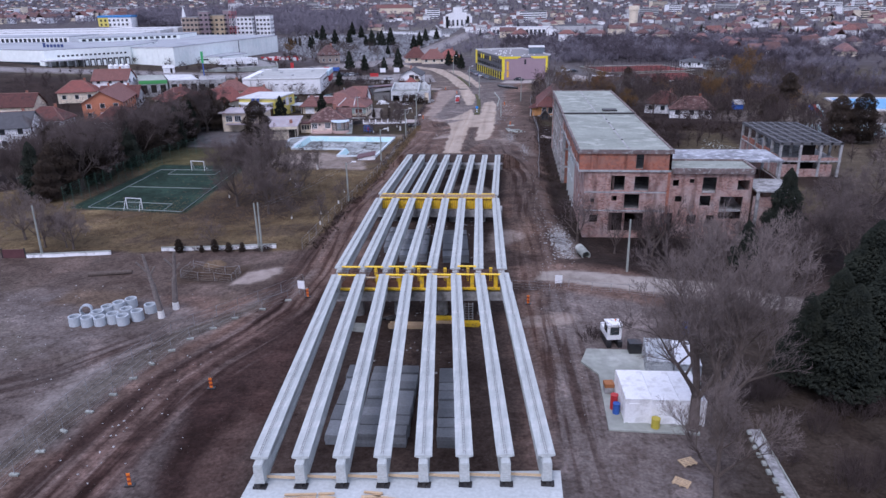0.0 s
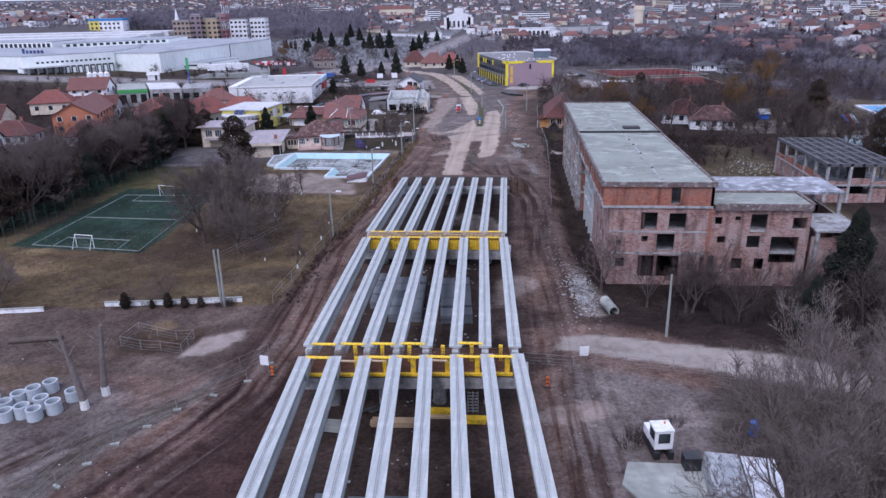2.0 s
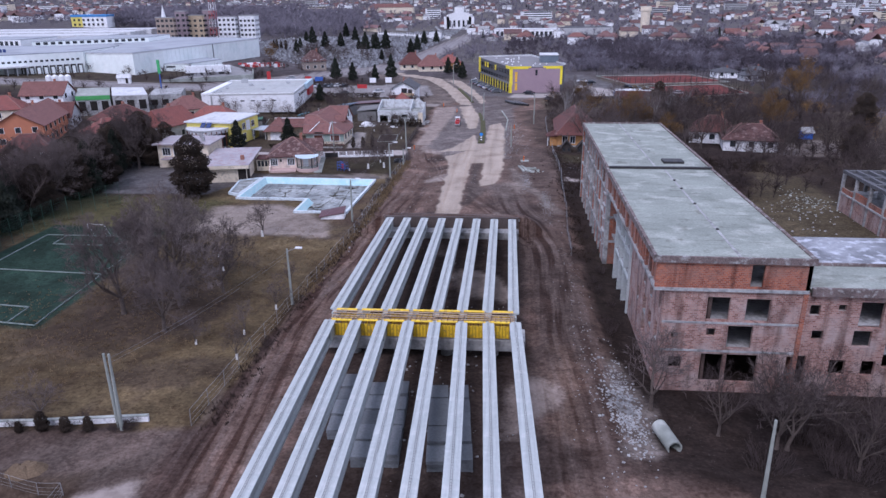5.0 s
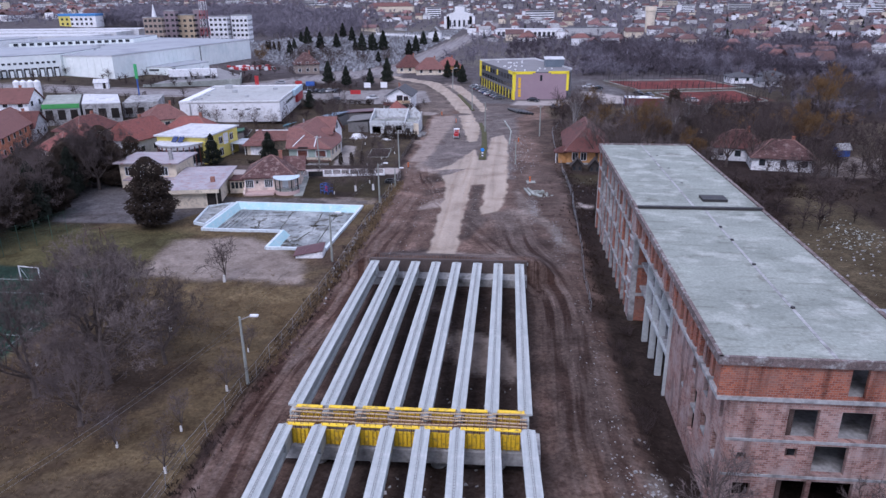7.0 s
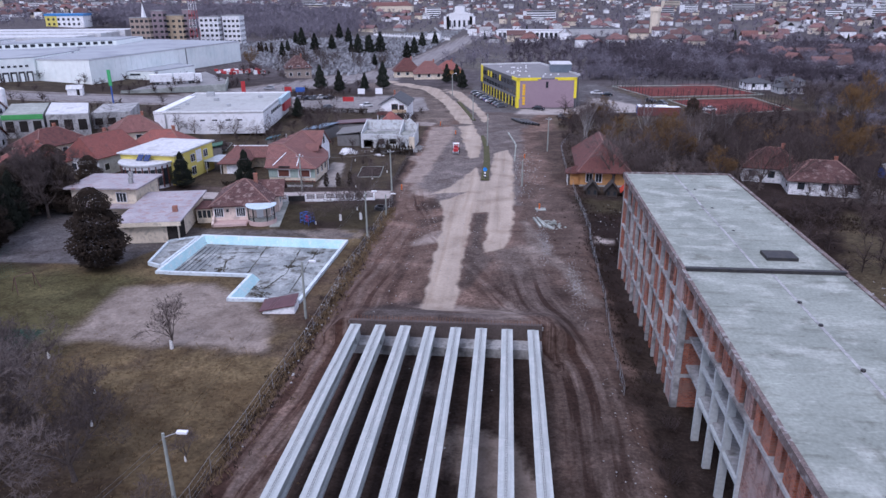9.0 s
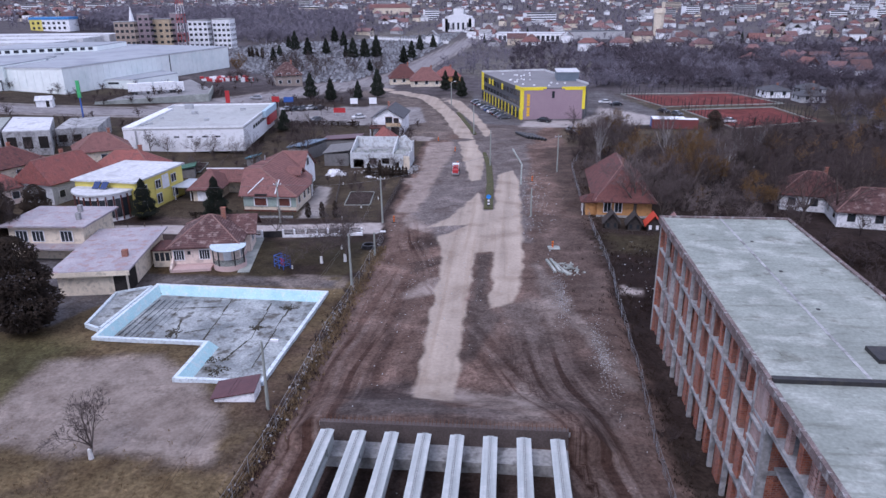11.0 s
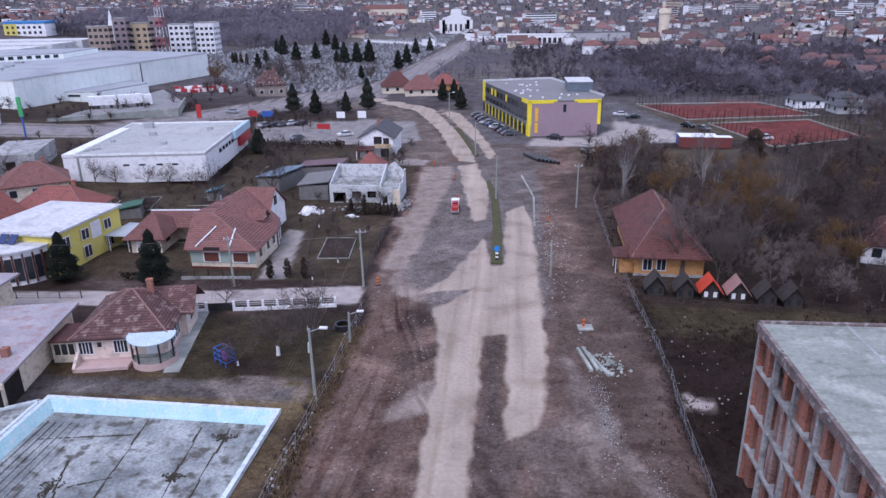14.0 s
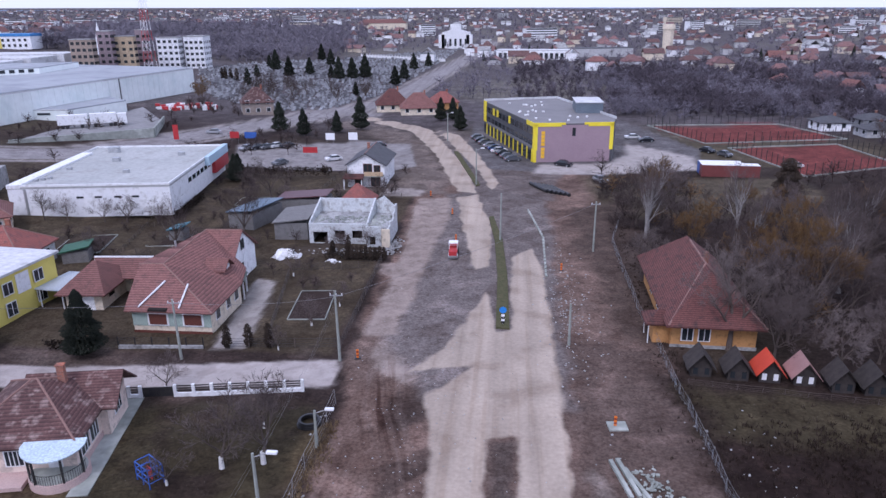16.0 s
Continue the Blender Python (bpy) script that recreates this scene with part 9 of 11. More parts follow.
def machine_cab(x, y):
    th = thing("excavator_cab", x, y, gz(x, y), 8, "white driver cab of a small excavator on tracks", "excavator")
    part("cab", Geo().box(-0.7, 0.7, -0.7, 0.7, 0.75, 2.3), WHITE, th)
    part("hood", Geo().box(-0.75, 0.75, 0.7, 1.9, 0.75, 1.5), WHITE, th)
    part("roof", Geo().box(-0.75, 0.75, -0.75, 0.75, 2.3, 2.42), WHITE, th)
    for s in (-1, 1):
        part("track", Geo().box(s * 0.55 - 0.22, s * 0.55 + 0.22, -1.0, 1.9, 0.0, 0.65), BLACK, th)
        part("side_window", Geo().box(s * 0.71 - 0.015, s * 0.71 + 0.015, -0.5, 0.5, 1.4, 2.15), GLASS, th)
    part("front_window", Geo().box(-0.45, 0.45, -0.73, -0.7, 1.3, 2.15), GLASS, th)
    part("counterweight", Geo().box(-0.7, 0.7, 1.9, 2.2, 0.7, 1.4), BLACK, th)
    part("door", Geo().box(0.72, 0.78, -0.55, 0.15, 0.85, 2.15), WHITE, th)
    part("beacon", Geo().tube((0.3, 0.3, 2.42), (0.3, 0.3, 2.58), 0.08, n=8), ORANGE, th)


machine_cab(17.5, 57.6)


def drum(x, y, mat, label, r=0.3, h=0.9, z=0.16):
    th = thing("drum", x, y, z, 0, label, "drum")
    part("shell", Geo().tube((0, 0, 0), (0, 0, h), r, n=16), mat, th)
    part("lid", Geo().tube((0, 0, h), (0, 0, h + 0.05), r * 1.05, n=16), mat, th)


drum(16.0, 45.2, RED, "red gas cylinder beside the cabin", 0.32, 1.3)
drum(16.1, 44.5, BLUE, "dark blue drum beside the cabin")
drum(19.0, 42.6, mk("yellow drum", (0.45, 0.38, 0.05), (0.4, 0.33, 0.04), 1, 0.5), "yellow drum in front of the cabin", 0.35, 0.8)
drum(25.5, 60.5, BLUE, "blue barrel among the trees", 0.35, 1.1, 0.0)
crate = thing("tool_crate", 15.9, 47.9, 0.16, 6, "brown wooden crate on a grey box", "crate")
part("box", Geo().box(-0.4, 0.4, -0.4, 0.4, 0, 0.6), CONC_OLD, crate)
part("lid", Geo().box(-0.42, 0.42, -0.42, 0.42, 0.6, 0.95), mk("orange brown wood", (0.35, 0.14, 0.05), (0.28, 0.11, 0.04), 1, 0.8), crate)
bin_ = thing("dark_bin", 19.4, 55.6, 0.1, 5, "dark grey waste bin on wheels", "bin")
part("body", Geo().box(-0.6, 0.6, -0.5, 0.5, 0.1, 1.1), BLACK, bin_)
part("lid", Geo().box(-0.65, 0.65, -0.55, 0.55, 1.1, 1.2), BLACK, bin_)

# low boundary wall, log, dug pit, gate panel at the lawn's near edge
for k, (x0, y0, x1, y1) in enumerate(((-60.5, 78.4, -49.2, 80.4), (-42.6, 82.2, -35.6, 83.0), (-35.2, 83.1, -26.5, 84.5))):
    w = thing("boundary_wall", x0, y0, 0, math.degrees(math.atan2(y1 - y0, x1 - x0)), "low white plastered boundary wall", "wall")
    l = math.hypot(x1 - x0, y1 - y0)
    part("wall", Geo().box(0, l, -0.12, 0.12, -0.2, 0.5), PLASTER[0], w)
    part("coping", Geo().box(-0.03, l + 0.03, -0.17, 0.17, 0.5, 0.57), CONC_ROOF, w)
gate = thing("metal_gate", -63.8, 78.0, 0, 6, "dark red sheet metal gate", "gate")
part("panel", Geo().box(0, 3.2, -0.04, 0.04, 0.05, 1.3), TIN_RED, gate)
for u in (0, 3.2):
    part("post", Geo().box(u - 0.07, u + 0.07, -0.07, 0.07, -0.2, 1.5), STEEL_DK, gate)
log = thing("fallen_log", -47.7, 72.3, 0.25, 11.5, "dark fallen tree trunk on the ground", "log")
part("trunk", Geo().tube((0, 0, 0), (5.5, 0, 0.05), 0.32, 0.25, n=9), BARK, log)
site_fence([(-35.2, 72.4), (-27.9, 71.2), (-28.3, 75.1), (-35.0, 75.9), (-35.2, 72.4)], 1.1, 2.4, False, "light tube railing round a dug pit", name="pit_railing")
pit = thing("spoil_heap", -32.5, 77.2, 0, 0, "low pale heap of dug soil", "heap", kind="stuff")
g = Geo()
for k in range(9):
    a = RNG.uniform(0, 6.28)
    px, py, r = math.cos(a) * RNG.uniform(0, 1.2), math.sin(a) * RNG.uniform(0, 0.8), RNG.uniform(0.5, 1.1)
    g.tube((px, py, -0.1), (px, py, r * 0.55), r, r * 0.25, n=9)
part("soil", g, mk("brown dug soil", (0.12, 0.085, 0.055), (0.16, 0.115, 0.075), 0.8, 0.95), pit)


def pollard(x, y, h, lean):
    th = thing("pollarded_tree", x, y, 0, 0, "pollarded trunk with a limewashed foot", "tree")
    g = Geo()
    g.tube((0, 0, 0.9), (lean * 0.4, 0.1, h * 0.55), 0.33, 0.27, n=9)
    g.tube((lean * 0.4, 0.1, h * 0.5), (lean, 0.3, h), 0.22, 0.15, n=8)
    g.tube((lean * 0.75, 0.2, h * 0.72), (lean * 0.75 - 0.9, -0.2, h * 0.9), 0.13, 0.09, n=8)
    g.tube((lean * 0.6, 0.15, h * 0.66), (lean * 0.6 + 0.6, 0.5, h * 0.8), 0.11, 0.08, n=8)
    for k in range(40):
        zz = RNG.uniform(0.5, 1.0) * h
        p = Vector((lean * zz / h, 0.2, zz))
        g.blade(p, p + Vector((RNG.gauss(0, 0.5), RNG.gauss(0, 0.5), RNG.uniform(0.1, 0.8))), 0.02, RNG)
    part("trunk", g, mk("pale grey bark", (0.13, 0.11, 0.10), (0.20, 0.175, 0.16), 3, 0.95, bump=0.3), th)
    part("limewash", Geo().tube((0, 0, -0.2), (0, 0, 0.92), 0.40, 0.34, n=9), LIMEWASH, th, "white limewashed foot")


pollard(-32.0, 60.6, 7.5, -1.2)
pollard(-31.4, 63.0, 7.0, 0.6)


# ---- the football pitch ----
LINE_W = mk("worn white line", (0.17, 0.21, 0.19), (0.28, 0.32, 0.30), 2, 0.9)


def football_pitch():
    th = thing("football_pitch", 0, 0, 0, 0, "green artificial turf pitch with white lines and a mesh fence", "pitch", kind="structure")
    c = [(-66.4, 103.2), (-48.4, 101.2), (-50.4, 131.6), (-67.0, 131.6)]

    def at(u, v):
        ax, ay = c[0][0] + (c[1][0] - c[0][0]) * u, c[0][1] + (c[1][1] - c[0][1]) * u
        bx, by = c[3][0] + (c[2][0] - c[3][0]) * u, c[3][1] + (c[2][1] - c[3][1]) * u
        return ax + (bx - ax) * v, ay + (by - ay) * v

    def line(a, b, w=0.035):
        g = Geo()
        (x0, y0), (x1, y1) = at(*a), at(*b)
        l = math.hypot(x1 - x0, y1 - y0)
        nx, ny = -(y1 - y0) / l * w, (x1 - x0) / l * w
        g.prism([(x0 - nx, y0 - ny), (x1 - nx, y1 - ny), (x1 + nx, y1 + ny), (x0 + nx, y0 + ny)], 0.02, 0.16)
        part("line", g, LINE_W, th)
    for a, b in (((0, 0), (1, 0)), ((1, 0), (1, 1)), ((1, 1), (0, 1)), ((0, 1), (0, 0)), ((0, 0.5), (1, 0.5)), ((0.2, 0), (0.2, 0.14)), ((0.8, 0), (0.8, 0.14)), ((0.2, 0.14), (0.8, 0.14)), ((0.2, 1), (0.2, 0.86)), ((0.8, 1), (0.8, 0.86)), ((0.2, 0.86), (0.8, 0.86))):
        line(a, b)
    for v, s in ((0.01, -1), (0.99, 1)):
        x, y = at(0.5, v)
        g = thing("football_goal", x, y, gz(x, y), -8, "white tube football goal with a net", "goal")
        for u in (-1.5, 1.5):
            part("upright", Geo().tube((u, 0, -0.1), (u, 0, 2.0), 0.06, n=8), SIGNW, g)
            part("stay", Geo().tube((u, 0, 2.0), (u, s * 1.0, 0), 0.035, n=6), SIGNW, g)
        part("crossbar", Geo().tube((-1.55, 0, 2.0), (1.55, 0, 2.0), 0.06, n=8), SIGNW, g)
        n = Geo()
        for k in range(11):
            u = -1.5 + k * 0.3
            n.tube((u, 0, 2.0), (u, s * 1.0, 0.02), 0.008, n=3, cap=False)
        part("net", n, WIRE, g, "", "stuff")
    f = thing("pitch_fence", 0, 0, 0, 0, "tall green mesh fence beside the pitch", "fence")
    GREEN = mk("green fence paint", (0.03, 0.085, 0.06), (0.04, 0.10, 0.07), 1, 0.6)
    run = [(-70.0 + 0.4 * k / 14, 102.4 + 35 * k / 14) for k in range(15)] + [(-69.6 + k * 0.9, 137.4 + k * 2.4) for k in range(1, 7)]
    w = Geo()
    for (x0, y0), (x1, y1) in zip(run, run[1:]):
        part("post", Geo().tube((x0, y0, -0.2), (x0, y0, 4.0), 0.04, n=6), GREEN, f)
        for h in range(11):
            w.tube((x0, y0, 0.1 + h * 0.38), (x1, y1, 0.1 + h * 0.38), 0.012, n=3, cap=False)
        for k in range(7):
            t = k / 7
            w.tube((x0 + (x1 - x0) * t, y0 + (y1 - y0) * t, 0.05), (x0 + (x1 - x0) * t, y0 + (y1 - y0) * t, 3.95), 0.010, n=3, cap=False)
    part("mesh", w, GREEN, f, "", "stuff")


football_pitch()
lodge = house(-84.5, 118.5, 0, 6.0, 5.0, 2.4, 1.8, "hip", mk("dark stained planks", (0.09, 0.05, 0.03), (0.12, 0.07, 0.045), 2, 0.85), mk("green sheet roof", (0.03, 0.10, 0.085), (0.04, 0.12, 0.10), 0.5, 0.5), "small dark timber lodge with a green roof", name="lodge", chimney=False)
sw = thing("swing", -59.2, 146.8, gz(-59.2, 146.8), 60, "rusty swing frame on the lawn", "swing")
for s in (-1, 1):
    part("leg", Geo().tube((s * 1.4, -0.8, 0), (s * 1.1, 0, 2.1), 0.04, n=6), TIN_RED, sw)
    part("leg", Geo().tube((s * 1.4, 0.8, 0), (s * 1.1, 0, 2.1), 0.04, n=6), TIN_RED, sw)
part("crossbar", Geo().tube((-1.1, 0, 2.1), (1.1, 0, 2.1), 0.04, n=6), TIN_RED, sw)

# ---- houses and gardens to the left ----
ORANGE_WALL = mk("orange plaster", (0.50, 0.20, 0.11), (0.44, 0.17, 0.10), 0.6, 0.9, contrast=0.2)
for x, y, t, w, d, h, rise, k, wall, roof, lab in (
        (-121, 209, 108, 27, 11.5, 5.4, 3.2, "gable", ORANGE_WALL, TILE_RED, "two storey orange house with a red tile roof"),
        (-117, 158, 20, 8, 12, 5.4, 3.0, "gable", PLASTER[0], SLATE_TILE, "white gabled house with a dark roof"),
        (-148, 203, 10, 11, 9, 4.0, 3.4, "gable", PLASTER[1], TILE_BRN, "cream house with a brown tile roof"),
        (-96.5, 203, 62, 13, 9, 3.4, 3.2, "hip", PLASTER[2], TILE_ORG, "pink house with a bright orange tile roof"),
        (-85.5, 211, 75, 12, 9, 4.2, 3.6, "half", PLASTER[3], TILE_ORG, "grey house with an orange tile roof"),
        (-77.1, 221.1, 5, 13, 9, 3.4, 3.2, "hip", PLASTER[3], TILE_ORG, "low house with an orange tile roof"),
        (-103.8, 220.4, 70, 13, 9, 3.4, 3.0, "hip", PLASTER[1], TILE_BRN, "house with a brown tile roof"),
        (-124.1, 220.9, 15, 12, 9, 3.4, 3.2, "gable", PLASTER[3], TILE_BRN, "grey house with a brown tile roof"),
        (-142.5, 226, 20, 12, 9, 3.6, 3.2, "hip", PLASTER[1], TILE_ORG, "house with an orange tile roof"),
        (-135, 236.5, 10, 12, 9, 5.0, 3.2, "gable", PLASTER[0], TILE_RED, "white house with a red tile roof"),
        (-90.7, 234.6, 35, 11, 9, 3.4, 3.0, "hip", PLASTER[1], TILE_RED, "house with a red tile roof"),
        (-104, 182, 20, 11, 8, 3.2, 3.0, "hip", PLASTER[0], TILE_BRN, "white house with a brown tile roof"),
        (-125, 182, 10, 11, 8, 3.2, 3.0, "hip", PLASTER[3], TILE_BRN, "grey house with a brown tile roof"),
        (-160, 178, 10, 12, 9, 3.2, 3.0, "gable", PLASTER[1], TILE_BRN, "cream house with a brown tile roof"),
        (-91, 373, 24, 10.5, 9, 4.6, 4.4, "hip", mk("weathered brown render", (0.25, 0.205, 0.175), (0.31, 0.26, 0.22), 0.4, 0.9), TILE_OLD, "two storey brown house by the main road"),
        (-47, 398, 12, 12, 10, 3.2, 5.0, "hip", PLASTER[1], TILE_BRN, "cream house with a red tile roof"),
        (-36, 390, 10, 13, 10, 3.0, 4.6, "hip", PLASTER[1], TILE_RED, "house with a red tile roof by the junction"),
        (-28, 402, 20, 10, 8, 3.4, 3.4, "hip", PLASTER[4], TILE_ORG, "ochre house with an orange tile roof"),
        (53.5, 213, -14, 10.5, 8.5, 3.2, 3.0, "hip", PLASTER[0], TILE_BRN, "white villa with a brown tile roof among trees"),
        (59.5, 203.5, -10, 12, 8.0, 3.0, 2.8, "hip", PLASTER[0], TILE_OLD, "white villa with an old dark tile roof among trees"),
        (96, 358, 5, 9, 8, 2.8, 1.5, "hip", PLASTER[0], SLATE_TILE, "low white pavilion with a dark grey roof"),
        (104, 346, 5, 9, 7, 2.6, 1.5, "hip", PLASTER[3], SLATE_TILE, "low grey pavilion with a dark grey roof"),
        (111, 364, 5, 9, 7, 2.8, 1.5, "hip", PLASTER[3], SLATE_TILE, "low grey pavilion with a dark roof")):
    house(x, y, t, w, d, h, rise, k, wall, roof, lab, z=up(x, y))


# ---- vehicles ----
CAR_PAINT = [mk("car paint " + n, c, tuple(v * 1.1 for v in c), 1, 0.25, 0.2, bump=0, contrast=0.05) for n, c in (
    ("dark", (0.02, 0.022, 0.028)), ("silver", (0.36, 0.37, 0.39)), ("white", (0.7, 0.7, 0.7)), ("blue", (0.03, 0.07, 0.18)), ("red", (0.22, 0.025, 0.03)), ("grey", (0.12, 0.125, 0.135)))]
CARS = {}


def car(x, y, turn, paint):
    if paint in CARS:
        return copy_thing(CARS[paint], pose(x, y, gz(x, y) if y < 300 else up(x, y), 0, 0, turn))
    names = ("black", "silver", "white", "blue", "dark red", "grey")
    th = thing("car", x, y, 0.0, turn, f"{names[paint]} parked passenger car on the asphalt", "car", "parked cars")
    prof = [(-2.1, 0.35), (-2.15, 0.75), (-1.95, 0.95), (-1.1, 1.0), (1.9, 0.92), (2.1, 0.7), (2.1, 0.35)]
    top = [(-1.2, 1.0), (-0.55, 1.42), (0.9, 1.45), (1.65, 0.95)]

    def loft(pr, w0, w1):
        g = Geo()
        n = len(pr)
        zs = [p[1] for p in pr]
        lo, hi = min(zs), max(zs)
        p = []
        for s in (-1, 1):
            for a, z in pr:
                w = w0 + (w1 - w0) * (z - lo) / (hi - lo)
                p.append((a, s * w, z))
        q = [(i, (i + 1) % n, n + (i + 1) % n, n + i) for i in range(n)] + [tuple(reversed(range(n))), tuple(range(n, 2 * n))]
        return g.add(p, q)
    part("body", loft(prof, 0.86, 0.88), CAR_PAINT[paint], th)
    part("cabin_glass", loft(top, 0.80, 0.62), GLASS, th)
    part("roof", Geo().box(-0.55, 0.9, -0.62, 0.62, 1.43, 1.48), CAR_PAINT[paint], th)
    for a in (-1.35, 1.35):
        for s in (-1, 1):
            wh = part("wheel", Geo().tube((a, s * 0.70, 0.31), (a, s * 0.90, 0.31), 0.31, n=14), BLACK, th)
            part("rim", Geo().tube((a, s * 0.90, 0.31), (a, s * 0.915, 0.31), 0.19, n=10), GALV, wh)
    for s in (-1, 1):
        part("headlight", Geo().box(-2.14, -2.0, s * 0.62 - 0.16, s * 0.62 + 0.16, 0.62, 0.78), SIGNW, th)
        part("tail_light", Geo().box(2.02, 2.12, s * 0.66 - 0.12, s * 0.66 + 0.12, 0.6, 0.78), RED, th)
    CARS[paint] = th
    return th


for k, (x, y) in enumerate(((-10.6, 336), (-9.2, 331.2), (-8.0, 327.6), (-6.4, 322.6), (-5.2, 319), (-4.1, 315.4), (-2.9, 311.9), (-1.7, 308.2), (-0.6, 304.4))):
    car(x - 1.2, y, 200 + RNG.uniform(-4, 4), (5, 0, 5, 1, 3, 2, 0, 5, 5)[k])
for x, y, t, p in ((10.4, 299.2, 150, 0), (17.2, 282.8, 110, 1), (33.0, 338, 5, 2), (36.0, 333, 10, 0), (-38.5, 321.5, 10, 0), (49, 318, 120, 0), (52, 313, 115, 5), (-72.1, 310.2, 62, 1), (-70, 311.9, 60, 0), (-67.9, 313.4, 64, 5), (-66, 315.8, 60, 2), (-63.2, 317.0, 62, 0), (-46.7, 302.5, 35, 2), (-58.5, 296, 62, 5), (-89, 329.5, 8, 1), (64, 300, 5, 2), (-113, 369, 60, 4), (-104, 172, 0, 1), (-99, 173, 0, 2), (-109, 171, 5, 5)):
    car(x, y, t, p)


def road_roller(x, y):
    th = thing("road_roller", x, y, gz(x, y), 90, "red and white road roller on the stripped road", "roller")
    part("drum", Geo().tube((-1.3, -0.7, 0.5), (-1.3, 0.7, 0.5), 0.5, n=20), GALV, th)
    part("body", Geo().box(-1.9, 1.3, -0.6, 0.6, 0.7, 1.3), RED, th)
    part("hood", Geo().box(0.3, 1.9, -0.6, 0.6, 0.7, 1.5), RED, th)
    part("canopy", Geo().box(-0.7, 0.7, -0.7, 0.7, 2.2, 2.32), WHITE, th)
    for a in (-0.6, 0.6):
        for s in (-0.6, 0.6):
            part("canopy_post", Geo().tube((a, s, 1.3), (a, s, 2.2), 0.04, n=6), WHITE, th)
    for s in (-0.55, 0.55):
        part("wheel", Geo().tube((1.2, s - 0.15, 0.5), (1.2, s + 0.15, 0.5), 0.5, n=16), BLACK, th)


road_roller(-11.0, 232.0)


def lorry(x, y, turn):
    th = thing("lorry", x, y, 0, turn, "white lorry with a long pale trailer", "lorry")
    for a, b in ((-9.2, -1.4), (-0.8, 6.2)):
        part("cargo_box", Geo().box(a, b, -1.25, 1.25, 1.1, 3.8), WHITE, th)
    part("cab", Geo().box(6.5, 8.9, -1.2, 1.2, 0.6, 3.5), WHITE, th)
    part("windscreen", Geo().box(8.88, 8.95, -1.05, 1.05, 1.9, 3.0), GLASS, th)
    for a in (-8, -6.8, -3, 0.5, 4.5, 5.6, 7.7):
        for s in (-1.1, 1.1):
            part("wheel", Geo().tube((a, s - 0.15, 0.5), (a, s + 0.15, 0.5), 0.5, n=12), BLACK, th)
    return th


lorry(-122.5, 324.5, 30).location.z = 4.7
for k, (x, y, s, m, lab) in enumerate(((-93.5, 315, (1.5, 4.0), RED, "red advertising pillar by the road"), (-78.2, 318, (2.6, 1.8), RED, "red billboard on posts"), (-74.2, 319.5, (3.4, 1.7), BLUE, "blue billboard on posts"), (-53.5, 305.5, (3.8, 1.5), RED, "low red billboard in the car park"), (-53.0, 324.6, (2.6, 1.9), SIGNW, "white billboard on posts"), (-46.5, 324.8, (2.6, 2.1), SIGNW, "white billboard on posts"))):
    board_sign(x, y, s[0], s[1], 1.4 if k else 0.5, 0, m, lab, "billboard")
th = thing("green_lamp_mast", -115.5, 268.5, up(-115.5, 268.5), 0, "tall blue and green advertising mast", "mast")
part("shaft", Geo().tube((0, 0, 0), (0, 0, 7.5), 0.24, 0.2, n=8), BLUE, th)
part("head", Geo().box(-0.45, 0.45, -0.2, 0.2, 7.0, 11.5), mk("green panel", (0.05, 0.35, 0.12), (0.06, 0.4, 0.14), 1, 0.5), th)
container(46.3, 289.7, 86, 2.6, 12.2, 2.7, mk("rust red container", (0.19, 0.05, 0.045), (0.155, 0.042, 0.04), 1, 0.6), "long rust red shipping container", roof=WHITE, name="shipping_container")
container(44.9, 292.4, 86, 2.6, 9.0, 2.7, BLUE, "blue shipping container behind a red one", roof=WHITE, name="shipping_container")
rw = thing("stacked_goods", -117, 371, up(-117, 371), 24, "red and white stacked crates in a yard", "crates", kind="stuff")
for k in range(60):
    x, y = RNG.uniform(-10, 10), RNG.uniform(-5, 6)
    part("crate", Geo().box(x, x + 1.6, y, y + 1.2, -0.4, RNG.choice((0.8, 1.2, 1.5))), RED if RNG.random() < 0.5 else WHITE, rw)


def court_fence():
    th = thing("court_fence", 0, 0, 0, 0, "dark posts of the clay court fence", "fence")
    for c in COURTS:
        for (x0, y0), (x1, y1) in zip(c, c[1:] + c[:1]):
            n = int(math.hypot(x1 - x0, y1 - y0) / 2.3)
            for k in range(n):
                x, y = x0 + (x1 - x0) * k / n, y0 + (y1 - y0) * k / n
                part("post", Geo().tube((x, y, -0.1), (x, y, 3.0), 0.085, n=5), BLACK, th)
        k = Geo()
        for (x0, y0), (x1, y1) in zip(c, c[1:] + c[:1]):
            l = math.hypot(x1 - x0, y1 - y0)
            nx, ny = -(y1 - y0) / l * 0.12, (x1 - x0) / l * 0.12
            k.prism([(x0 - nx, y0 - ny), (x1 - nx, y1 - ny), (x1 + nx, y1 + ny), (x0 + nx, y0 + ny)], -0.1, 0.3)
        part("kerb", k, CONC_ROOF, th, "pale kerb", "stuff")


court_fence()


